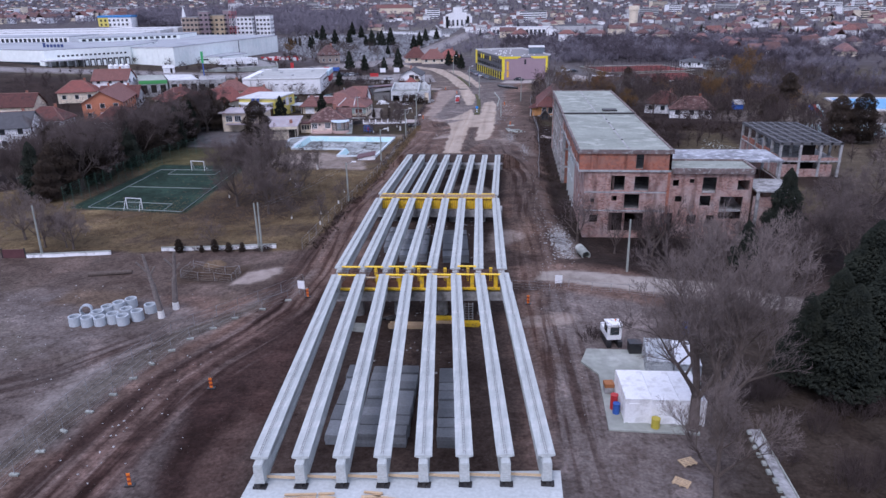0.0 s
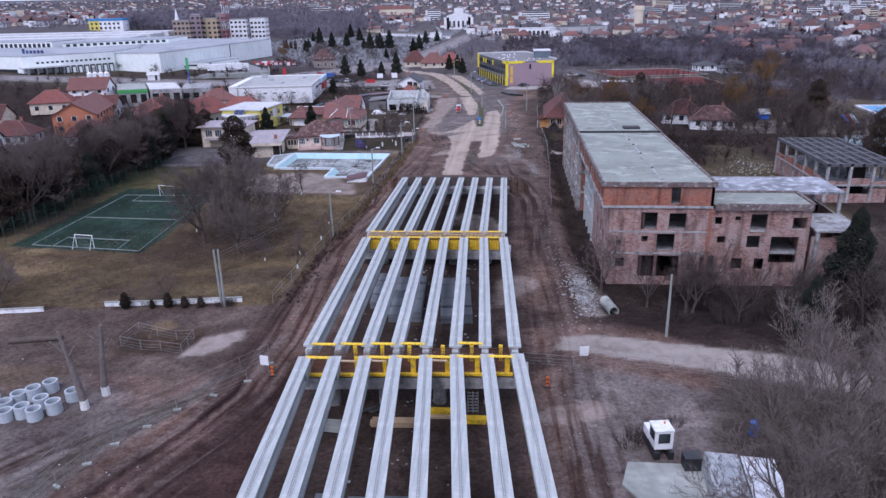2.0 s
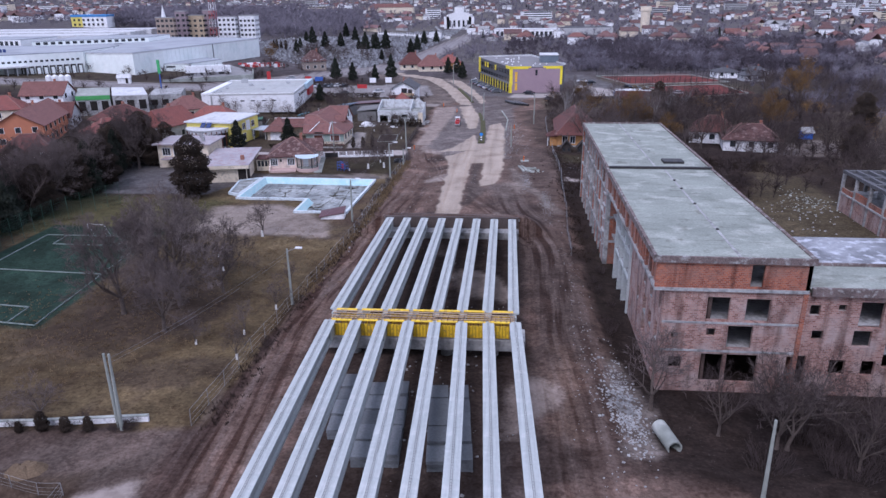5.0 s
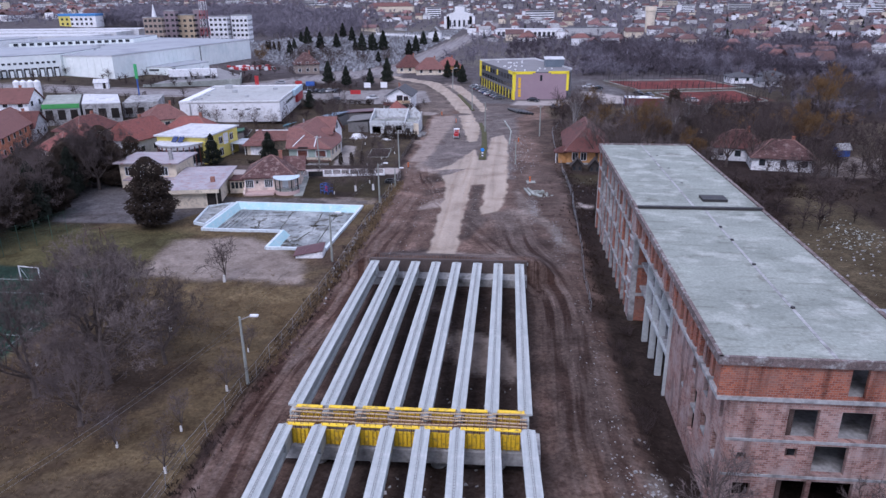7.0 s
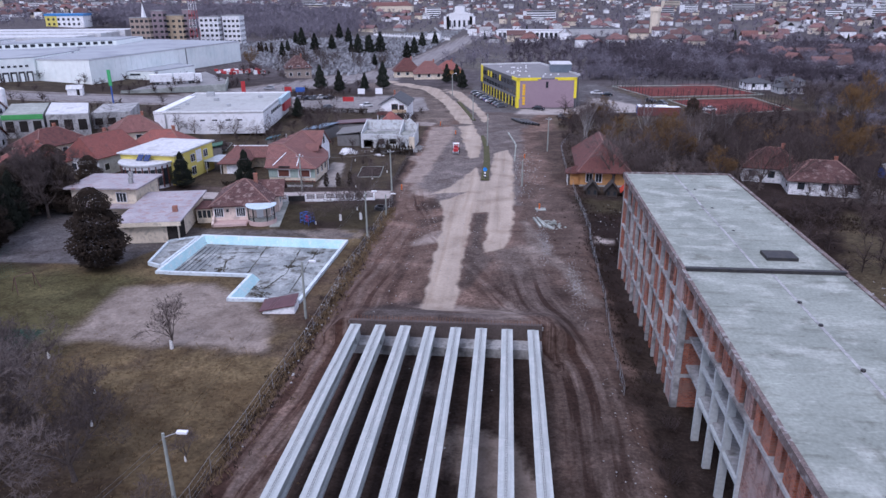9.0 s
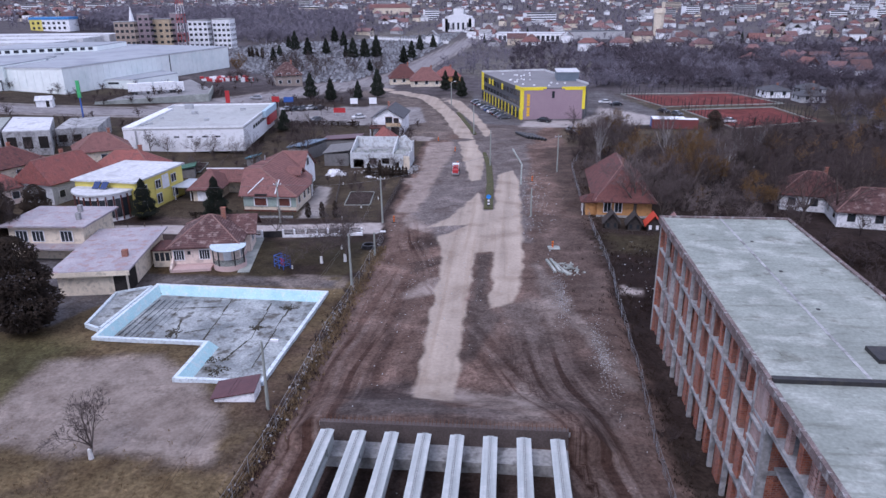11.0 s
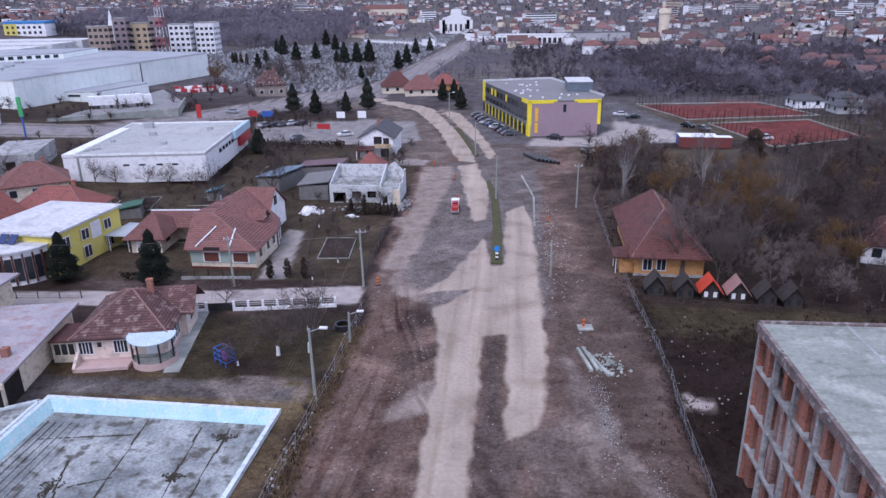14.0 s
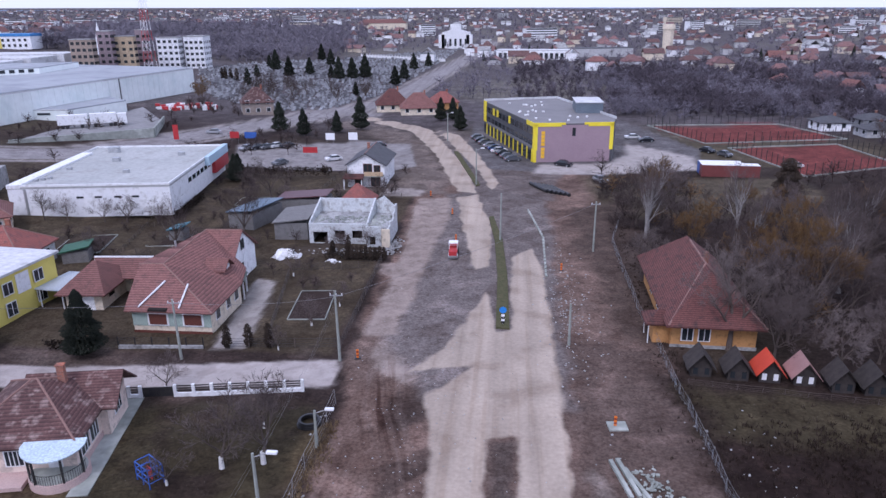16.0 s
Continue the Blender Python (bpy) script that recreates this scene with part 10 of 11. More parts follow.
# ---- the ochre house and the row of little gable huts ----
def ochre_house():
    th = thing("house", 19.6, 203.4, 0, -2, "ochre plastered house with a large brown tile roof", "house", "houses")
    part("wall", Geo().box(-4.4, 4.6, 0, 20, -0.5, 3.5), PLASTER[4], th)
    r = roof_geo(22.0, 9.4, 3.5, 4.2, "hip", 0.55)
    m = pose(0, 10.3, 0, 0, 0, 90)
    r.v = [tuple(m @ Vector(p)) for p in r.v]
    part("roof", r, TILE_BRN, th)
    for p, q in (((0, 6.3, 7.7), (-5.0, -1.2, 3.1)), ((0, 6.3, 7.7), (5.2, -1.2, 3.1)), ((0, 6.3, 7.7), (0, 15, 7.7))):
        part("ridge_cap", Geo().tube(p, q, 0.11, n=6), CAP_TILE, th)
    part("side_roof", roof_geo(3.4, 3.0, 2.4, 0.9, "hip", 0.3), TILE_BRN, th).location = (-5.2, 2.2, 0.2)
    part("side_wall", Geo().box(-6.2, -4.4, 0.9, 3.5, -0.5, 2.4), PLASTER[4], th)
    for v in (0.7, 3.4):
        part("porch_post", Geo().tube((-6.75, v, -0.5), (-6.75, v, 2.5), 0.06, n=6), WHITE, th)
    for u in (-2.7, -0.9):
        opening(th, "s", u, 0.9, 1.1, 1.6, 4.4, 0, bars=1)
    for u in (5, 9, 14):
        opening(th, "w", u, 0.9, 1.1, 1.6, 4.4, 0, bars=1)
    part("plinth", Geo().box(-4.5, 4.7, -0.1, 0, -0.5, 0.35), CONC_OLD, th)
    part("chimney", Geo().box(0.2, 0.7, 8, 8.5, 6.6, 8.4), BRICK_RED, th)


ochre_house()
HUT_RED = mk("orange red tin", (0.62, 0.075, 0.035), (0.54, 0.06, 0.03), 1, 0.5, contrast=0.15)
HUT_PINK = mk("faded pink tin", (0.36, 0.22, 0.20), (0.30, 0.18, 0.165), 1, 0.6, contrast=0.3)
HUT_DARK = mk("dark weathered boards", (0.035, 0.03, 0.028), (0.06, 0.05, 0.045), 2, 0.9)
for x, y, m, lab in ((16.9, 197.9, HUT_DARK, "dark weathered little gable hut"), (20.4, 197.4, HUT_DARK, "dark weathered little gable hut"), (23.4, 197.2, HUT_RED, "little gable hut with a bright orange red roof"), (26.6, 196.8, HUT_PINK, "little gable hut with a faded pink roof"), (29.7, 195.6, HUT_DARK, "dark weathered little gable hut"), (32.6, 195.2, HUT_DARK, "dark weathered little gable hut")):
    th = thing("gable_hut", x, y, gz(x, y), -4, lab + " in a row", "hut", "gable huts")
    g = Geo()
    g.add([(-1.0, -1.0, -0.2), (1.0, -1.0, -0.2), (1.0, 1.2, -0.2), (-1.0, 1.2, -0.2), (-1.0, -1.0, 1.2), (1.0, -1.0, 1.2), (1.0, 1.2, 1.2), (-1.0, 1.2, 1.2), (0, -1.0, 2.5), (0, 1.2, 2.5)], [(0, 1, 5, 8, 4), (1, 2, 6, 5), (2, 3, 7, 9, 6), (3, 0, 4, 7)])
    part("wall", g, HUT_DARK, th)
    for s in (-1, 1):
        part("roof_slope", Geo().prism([(0, -1.5), (s * 1.45, -1.5), (s * 1.45, 1.5), (0, 1.5)] if s > 0 else [(s * 1.45, -1.5), (0, -1.5), (0, 1.5), (s * 1.45, 1.5)], [2.65, 0.85, 0.85, 2.65] if s > 0 else [0.85, 2.65, 2.65, 0.85], [2.75, 0.95, 0.95, 2.75] if s > 0 else [0.95, 2.75, 2.75, 0.95]), m, th)
    for u in (-0.55, 0.55):
        part("window", Geo().box(u - 0.22, u + 0.22, -1.05, -1.0, 0.3, 1.0), SIGNW if m is not HUT_DARK else GLASS, th)
site_fence([(15.2, 195.2), (22, 194.2), (32, 192.6), (45, 190)], 0.6, 2.2, False, "low wooden rail fence before the huts", name="rail_fence", wire=BARK)

# traffic island, sign, verge
isl = thing("traffic_island", 0, 0, 0, 0, "narrow kerbed grass strip in the middle of the road", "island", kind="structure")
KERB = [(-4.1, 206.8), (-2.5, 206.6), (-2.8, 224), (-3.6, 240), (-5.4, 254), (-6.2, 253.5), (-4.9, 240), (-4.2, 224)]
part("verge", Geo().prism(KERB, -0.05, 0.2), mk("verge grass", (0.06, 0.065, 0.03), (0.10, 0.09, 0.05), 1.2, 0.95, contrast=0.6), isl)
isl2 = thing("traffic_island", 0, 0, 0, 0, "narrow kerbed grass strip in the middle of the road", "island", kind="structure")
part("verge", Geo().prism([(-9.6, 277), (-8.8, 278), (-11.0, 290), (-16.2, 316), (-17.3, 315.5), (-12.2, 290)], -0.05, 0.2), mk("verge grass two", (0.06, 0.065, 0.03), (0.10, 0.09, 0.05), 1.2, 0.95, contrast=0.6), isl2)
sg = thing("traffic_sign", -3.3, 207.6, 0.15, 0, "round blue traffic sign over a black and white post", "sign")
part("post", Geo().tube((0, 0, 0), (0, 0, 2.2), 0.04, n=6), GALV, sg)
part("disc", Geo().tube((0, -0.03, 1.9), (0, -0.06, 1.9), 0.42, n=20), mk("sign blue", (0.02, 0.20, 0.60), (0.03, 0.24, 0.65), 1, 0.4), sg)
for k in range(4):
    part("stripe", Geo().box(-0.2, 0.2, -0.05, 0.0, 0.2 + k * 0.28, 0.48 + k * 0.28), (BLACK, SIGNW)[k % 2], sg)
for x0, y0, x1, y1 in ((1.0, 258.3, 3.0, 242.1), (3.0, 242.1, 2.6, 223.1)):
    l = thing("loose_kerb", x0, y0, gz(x0, y0), 0, "row of loose pale kerb stones", "kerb")
    n = 12
    for k in range(n):
        t = k / n
        part("kerb_stone", Geo().box((x1 - x0) * t - 0.15, (x1 - x0) * t + 0.15, (y1 - y0) * t - 0.5, (y1 - y0) * t + 0.5, -0.05, 0.22, RNG.uniform(-0.15, 0.15), ((x1 - x0) * t, (y1 - y0) * t)), CONC_ROOF, l)


# ---- cemetery and distance ----
def cemetery():
    rng = random.Random(15)
    g, g2 = Geo(), Geo()
    n = 0
    while n < 3200:
        x, y = rng.uniform(-175, -50), 376 + 500 * rng.random() ** 1.2
        y = round(y / 3.2) * 3.2 + rng.uniform(-0.3, 0.3)
        if inside(np.array([x]), np.array([y]), CEMETERY)[0] < 2:
            continue
        n += 1
        gg = g if rng.random() < 0.5 else g2
        z = up(x, y)
        gg.box(x - 0.55, x + 0.55, y - 1.0, y + 1.0, z - 0.1, z + rng.uniform(0.3, 0.6))
        gg.box(x - 0.5, x + 0.5, y + 0.9, y + 1.15, z + 0.2, z + rng.uniform(0.9, 1.6))
    th = thing("cemetery", 0, 0, 0, 0, "hundreds of pale and dark gravestones", "cemetery", kind="stuff")
    part("gravestone_field", g, mk("pale gravestone", (0.20, 0.205, 0.215), (0.36, 0.37, 0.385), 0.05, 0.7), th, kind="stuff")
    part("gravestone_field", g2, mk("dark gravestone", (0.10, 0.10, 0.11), (0.18, 0.18, 0.19), 0.05, 0.4), th, kind="stuff")
    for x, y, h in ((-133, 524, 1.6), (-117, 496, 1.5), (-111, 514, 1.4), (-130, 613, 1.5), (-115, 578, 1.5), (-96, 501, 1.2), (-91, 498, 1.7), (-85, 503, 1.7), (-80, 512, 1.8), (-70, 440, 1.0), (-60, 488, 1.4), (-60, 520, 1.5), (-63, 584, 1.5), (-57, 614, 1.4), (-122, 449, 1.2), (-130, 484, 1.1), (-142, 540, 1.2), (-98, 560, 1.2)):
        plant("spruce" if h > 1.3 else "fir", x, y, h * 0.82, label="tall dark conifer among the graves")
    for x, y in ((-142, 469), (-140, 468), (-137, 467), (-134, 467)):
        plant("column", x, y, 2.0, label="slim dark cypress among the graves")
    for k in range(26):
        x, y = rng.uniform(-110, -60), rng.uniform(385, 450)
        if inside(np.array([x]), np.array([y]), CEMETERY)[0] > 0:
            plant(rng.choice(("light0", "light1", "light2")), x, y, rng.uniform(0.6, 1.0), label="leafless tree at the cemetery edge")
    ch = thing("chapel", -63, 663, 0, 0, "small white cemetery chapel with a gable", "chapel")
    part("wall", Geo().box(-7, 7, -5, 12, 0, 7), WHITE, ch)
    r = roof_geo(17, 14, 7, 5, "gable", 0.4)
    m = pose(0, 3.5, 0, 0, 0, 90)
    r.v = [tuple(m @ Vector(p)) for p in r.v]
    part("roof", r, CONC_OLD, ch)
    ch.scale = (0.72, 0.72, 0.9)
    w = thing("cemetery_wall", -114, 667, 0, 0, "long white arcaded cemetery wall", "wall")
    a, b = Vector((0, 0)), Vector((63, 8))
    for k in range(30):
        p = a + (b - a) * (k / 30)
        z = up(-114 + p.x, 667 + p.y)
        part("pier", Geo().box(p.x, p.x + 0.6, p.y, p.y + 0.5, z - 0.5, z + 3.0), WHITE, w)
        part("panel", Geo().box(p.x + 0.6, p.x + 2.1, p.y + 0.1, p.y + 0.4, z - 0.5, z + 2.0), WHITE, w)


cemetery()


def skyline():
    lw = flat_box("long_white_building", -12, 46, 697, 716, 7, PLASTER[0], ROOF_WHITE, "long white building with arched bays", -8, 0.2)
    for k in range(14):
        part("arch", Geo().box(-27 + k * 4.0, -24.5 + k * 4.0, -9.6, -9.5, 0.5, 4.8), GLASS, lw)
    flat_box("long_dark_hall", 48, 96, 725, 745, 7, PLASTER[3], SLATE_TILE, "long hall with a dark curved roof", 10, 0.2)
    bh = flat_box("blue_roof_building", -326, -300, 556, 570, 9.0, PLASTER[0], mk("bright blue roof", (0.05, 0.22, 0.5), (0.06, 0.25, 0.55), 0.1, 0.5), "white and ochre building with a bright blue roof", 8, 0.3, 1.6)
    bh.location.z = up(-313, 563)
    part("ochre_end", Geo().box(-13.1, -5.0, -7.12, 7.1, -1, 7.4), YELLOW_WALL, bh, "ochre yellow end wall")
    for f in range(2):
        for k in range(7):
            part("window", Geo().box(-11.5 + k * 3.4, -10.0 + k * 3.4, -7.2, -7.0, 1.2 + f * 3.2, 2.8 + f * 3.2), GLASS, bh)
    wt = thing("water_tower", 135, 781, 0, 0, "pale concrete water tower", "tower")
    part("shaft", Geo().tube((0, 0, 0), (0, 0, 20), 4.2, 4.8, n=16), PLASTER[1], wt)
    part("head", Geo().tube((0, 0, 20), (0, 0, 24), 5.6, 5.2, n=16), PLASTER[1], wt)
    mast = thing("radio_mast", -184.3, 482, up(-184.3, 482), 0, "red and white lattice radio mast", "mast")
    for k in range(12):
        w0, w1 = 2.3 - k * 0.17, 2.3 - (k + 1) * 0.17
        g = Geo()
        for sx in (-1, 1):
            for sy in (-1, 1):
                g.tube((sx * w0, sy * w0, k * 5), (sx * w1, sy * w1, k * 5 + 5), 0.13, n=4)
        g.tube((-w0, -w0, k * 5), (w1, -w1, k * 5 + 5), 0.08, n=4)
        g.tube((w0, -w0, k * 5), (-w1, -w1, k * 5 + 5), 0.08, n=4)
        part("lattice", g, RED if k % 2 else WHITE, mast)
    sp = thing("church_spire", -254, 557, up(-254, 557) - 1, 0, "slim white church spire", "church")
    part("tower", Geo().box(-1.8, 1.8, -1.8, 1.8, 0, 10), WHITE, sp)
    part("spire", Geo().tube((0, 0, 10), (0, 0, 20), 2.0, 0.1, n=8), WHITE, sp)
    rng = random.Random(33)
    for k in range(46):
        y = rng.uniform(900, 2300)
        x = rng.uniform(-0.75, 0.75) * y
        w, d, h = rng.uniform(14, 45), rng.uniform(10, 16), rng.choice((9, 9, 12, 12, 15))
        if 560 < y < 1150 and -0.52 < x / y < -0.19:
            continue
        city_block(x, y, w, d, h, rng.choice((PLASTER[0], PLASTER[1], PLASTER[0], PLASTER[3])), "far pale apartment block with window bands", rng.uniform(-25, 25))
    pb = house(-212, 1330, 0, 80, 20, 10, 6, "hip", PLASTER[1], TILE_RED, "large public building with a red tile roof", windows=False, z=up(-212, 1330))
    # low wooded rise on the horizon, haze painted into its blue-grey colour
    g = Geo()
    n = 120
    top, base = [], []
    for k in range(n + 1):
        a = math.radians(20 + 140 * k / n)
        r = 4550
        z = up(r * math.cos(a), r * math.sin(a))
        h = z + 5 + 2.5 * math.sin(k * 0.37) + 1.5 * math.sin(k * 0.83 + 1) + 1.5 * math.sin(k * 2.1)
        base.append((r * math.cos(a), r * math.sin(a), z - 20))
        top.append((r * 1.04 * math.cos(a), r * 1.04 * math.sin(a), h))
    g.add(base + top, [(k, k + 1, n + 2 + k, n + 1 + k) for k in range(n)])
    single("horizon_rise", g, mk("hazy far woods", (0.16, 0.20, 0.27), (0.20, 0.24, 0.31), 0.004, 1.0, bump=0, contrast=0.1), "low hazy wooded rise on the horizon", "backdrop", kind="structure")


skyline()


# ---- yards beyond the left houses ----
GREEN_TIN = mk("bright green sheet edge", (0.06, 0.30, 0.08), (0.07, 0.34, 0.10), 1, 0.5)
def yard_hall(pts, h, roof, label, edge=None):
    th = thing("yard_hall", pts[0][0], pts[0][1], max(up(*pts[0]), 3.6), 0, label, "hall")
    p = [(x - pts[0][0], y - pts[0][1]) for x, y in pts]
    part("wall", Geo().prism(p, -3.5, h), CONC_OLD, th)
    part("roof", Geo().prism(p, h, h + 0.25), roof, th)
    if edge:
        (x0, y0), (x1, y1) = p[0], p[1]
        part("fascia", Geo().prism([(x0, y0 - 0.15), (x1, y1 - 0.15), (x1, y1), (x0, y0)], h - 0.8, h + 0.4), edge, th, "bright green fascia")
    for k in range(3):
        (x0, y0), (x1, y1) = p[0], p[1]
        a, b = (k + 0.2) / 3, (k + 0.8) / 3
        part("bay_door", Geo().prism([(x0 + (x1 - x0) * a, y0 + (y1 - y0) * a - 0.05), (x0 + (x1 - x0) * b, y0 + (y1 - y0) * b - 0.05), (x0 + (x1 - x0) * b, y0 + (y1 - y0) * b), (x0 + (x1 - x0) * a, y0 + (y1 - y0) * a)], 0.1, h - 1.2), DARK, th)


yard_hall([(-123, 231), (-114, 233.8), (-125.3, 253.5), (-134.6, 251)], 4, CONC_ROOF, "open yard hall with a bright green fascia", GREEN_TIN)
yard_hall([(-113.6, 234.3), (-104, 237), (-114.2, 254), (-125, 254)], 4, ROOF_WHITE, "white yard hall with a pale roof")
yard_hall([(-107, 243), (-98, 246), (-104, 262), (-113, 259)], 3, CONC_OLD, "low grey storage hall")
for k in range(4):
    tk = thing("storage_tank", -145.5 + k * 2.0, 253.5 + k * 0.3, up(-142, 254), 0, "tall pale upright storage tank", "tank", "storage tanks")
    part("shell", Geo().tube((0, 0, -0.5), (0, 0, 6.0), 0.95, n=16), WHITE, tk)
    part("dome", Geo().tube((0, 0, 6.0), (0, 0, 6.5), 0.95, 0.3, n=16), WHITE, tk)

# the concrete loading yard with its low retaining wall
yd = thing("loading_yard", 0, 0, 0, 0, "grey concrete loading yard before the warehouse", "yard", kind="structure")
part("paving", Geo().prism([(-195, 279), (-160, 288), (-129.5, 297.8), (-101.7, 318), (-109, 338), (-133, 372), (-139, 366), (-148, 312), (-168, 311), (-190, 286)], 1.0, 4.7), mk("grey yard concrete", (0.20, 0.195, 0.195), (0.26, 0.255, 0.25), 0.08, 0.9, contrast=0.3), yd)
for x0, y0, x1, y1 in ((-129.5, 297.6, -101.3, 318), (-101.3, 318.2, -109.5, 341)):
    w = thing("retaining_wall", x0, y0, 2.6, math.degrees(math.atan2(y1 - y0, x1 - x0)), "low pale concrete retaining wall", "wall")
    part("wall", Geo().box(0, math.hypot(x1 - x0, y1 - y0), -0.2, 0.2, -2.0, 2.9), CONC_ROOF, w)

for x, y, t, c in ((-140.1, 191.0, 84, 1), (-132.8, 189.4, 92, 2), (-128.0, 189.4, 88, 0), (-114.6, 189.2, 90, 2)):
    car(x, y, t, c)

# ---- the open-air bath beyond the frame building ----
BATH = mk("pale turquoise basin", (0.42, 0.60, 0.62), (0.52, 0.68, 0.70), 0.3, 0.7, contrast=0.2)
BATH_BLUE = mk("blue basin paint", (0.10, 0.30, 0.52), (0.14, 0.36, 0.58), 0.3, 0.6, contrast=0.2)


def bath(pts, mat, label):
    th = thing("bathing_pool", pts[0][0], pts[0][1], 0, 0, label, "pool")
    p = [(x - pts[0][0], y - pts[0][1]) for x, y in pts]
    part("basin", Geo().prism(p, -0.1, 0.25), mat, th)
    for (x0, y0), (x1, y1) in zip(p, p[1:] + p[:1]):
        l = math.hypot(x1 - x0, y1 - y0)
        nx, ny = -(y1 - y0) / l * 0.6, (x1 - x0) / l * 0.6
        part("rim", Geo().prism([(x0 - nx, y0 - ny), (x1 - nx, y1 - ny), (x1 + nx, y1 + ny), (x0 + nx, y0 + ny)], -0.1, 0.5), ROOF_WHITE, th, "pale pool edge")


bath([(80, 172), (100, 171), (106, 188), (85.5, 188.7)], BATH, "pale turquoise empty bathing pool")
bath([(110, 214), (140, 212), (142, 239), (112, 239.5)], BATH_BLUE, "blue painted empty bathing pool")
sl = thing("water_slide", 95.5, 204, 0, 20, "small blue and red water slide", "slide")
for k, m in enumerate((BLUE, RED, BATH)):
    part("chute", Geo().tube((k * 1.3 - 2.0, -2, 0.3), (k * 1.3 - 1.2, 2.4, 2.6), 0.45, n=8), m, sl)
    part("post", Geo().tube((k * 1.3 - 1.2, 2.4, -0.1), (k * 1.3 - 1.2, 2.4, 2.5), 0.1, n=6), GALV, sl)
ph = thing("play_hut", 74.4, 209.7, 0, 10, "small blue play hut on legs", "hut")
part("cabin", Geo().box(-1.3, 1.3, -1.0, 1.0, 1.2, 3.0), BLUE, ph)
part("roof", roof_geo(2.6, 2.0, 3.0, 1.0, "gable", 0.3, 0.08), CONC_OLD, ph)
for x in (-1.1, 1.1):
    for y in (-0.8, 0.8):
        part("leg", Geo().box(x - 0.08, x + 0.08, y - 0.08, y + 0.08, -0.1, 1.2), BARK, ph)

# ---- trees ----
for x, y, s, k in ((22.0, 42.6, 0.98, "big2"), (23.4, 41.2, 0.9, "big"), (21.6, 34.2, 0.55, "big2"), (25.6, 47.2, 0.85, "big"), (33.0, 62.3, 0.42, "big"), (37.2, 66.5, 0.5, "big2")):
    plant(k, x, y, s, label="large leafless grey tree beside the site cabins")
for x, y, s in ((33.0, 50.4, 1.0), (35.6, 48.0, 1.25), (38.8, 49.5, 1.5), (36.8, 53.5, 1.2), (41, 57, 1.5), (44, 64, 1.3), (47, 54, 1.3), (45.2, 89.6, 1.3), (37.0, 79.2, 0.8)):
    plant("spruce", x, y, s)
for x, y, s in ((49.7, 79.8, 0.9), (49.3, 86, 0.9), (55, 95, 1.0), (60, 84, 1.0), (58, 75, 0.9), (64, 104, 1.0), (53, 70, 0.8), (68, 92, 1.0)):
    plant("bare%d" % RNG.randrange(3), x, y, s)
# thicket along the foot of the unfinished building
for k in range(30):
    x, y = RNG.uniform(21, 48), RNG.uniform(82, 93.5)
    plant(RNG.choice(("bush", "shrub", "bush", "small0", "small1")), x, y, RNG.uniform(0.9, 1.5))
plant("small2", 17.0, 91.5, 1.7, label="leafless sapling against the brick corner")
for k in range(12):
    plant("shrub", RNG.uniform(14.2, 16.5), RNG.uniform(96, 165), RNG.uniform(0.4, 0.8))
for k in range(14):
    plant("bush", RNG.uniform(28, 40), RNG.uniform(36, 50), RNG.uniform(0.5, 1.0))
# lawn: fruit trees with limewashed feet
for x, y, s, k in ((-33.4, 133.2, 1.25, 0), (-45, 130, 0.9, 1), (-33.8, 119, 0.8, 2), (-36.5, 124, 0.7, 1), (-35.5, 83.6, 0.9, 1), (-28.4, 98.3, 0.7, 0), (-22.9, 95.5, 0.8, 2), (-22.8, 107.5, 0.8, 1), (-24.2, 101, 0.7, 0), (-43.7, 110.5, 0.7, 2), (-26.0, 178.5, 1.4, 1), (-22.8, 179.4, 1.5, 0), (-29.5, 176, 0.7, 2), (-23.5, 115, 0.6, 0), (-24.5, 184.5, 0.8, 2), (-36.3, 190, 0.8, 1), (-28, 199.5, 0.6, 2), (-26, 206, 0.8, 1), (-24, 212, 0.7, 0), (-33, 222, 0.7, 2)):
    plant(f"small{k}", x, y, s)
    t = thing("limewash_band", x, y, gz(x, y), 0, "white limewashed band round a tree foot", "limewash")
    part("band", Geo().tube((0, 0, -0.1), (0, 0, 0.75 * s), 0.17 * s, 0.13 * s, n=8), LIMEWASH, t)
for x, y, s in ((-34.6, 107.9, 1.3), (-37.5, 112, 1.25), (-33.2, 101, 0.9), (-40, 105, 1.15), (-44.5, 120.4, 0.95), (-31, 112, 0.9), (-40, 114, 1.1)):
    plant("bare%d" % RNG.randrange(3), x, y, s, label="round leafless tree on the dry lawn")
for x, y, s in ((-56, 82.3, 0.7), (-60.6, 82.7, 0.7), (-57.5, 83, 0.5), (-66, 86, 0.8), (-72, 84, 0.8)):
    plant("bare%d" % RNG.randrange(3), x, y, s, label="leafless tree behind the low wall")
for k in range(16):
    plant("shrub", RNG.uniform(-42, -25), RNG.uniform(82.6, 84.2), RNG.uniform(0.3, 0.55))
for k in range(12):
    y = RNG.uniform(92, 186)
    plant("shrub", -20.7 + RNG.uniform(-0.6, 0.6) + (y - 92) * 0.012, y, RNG.uniform(0.3, 0.6))
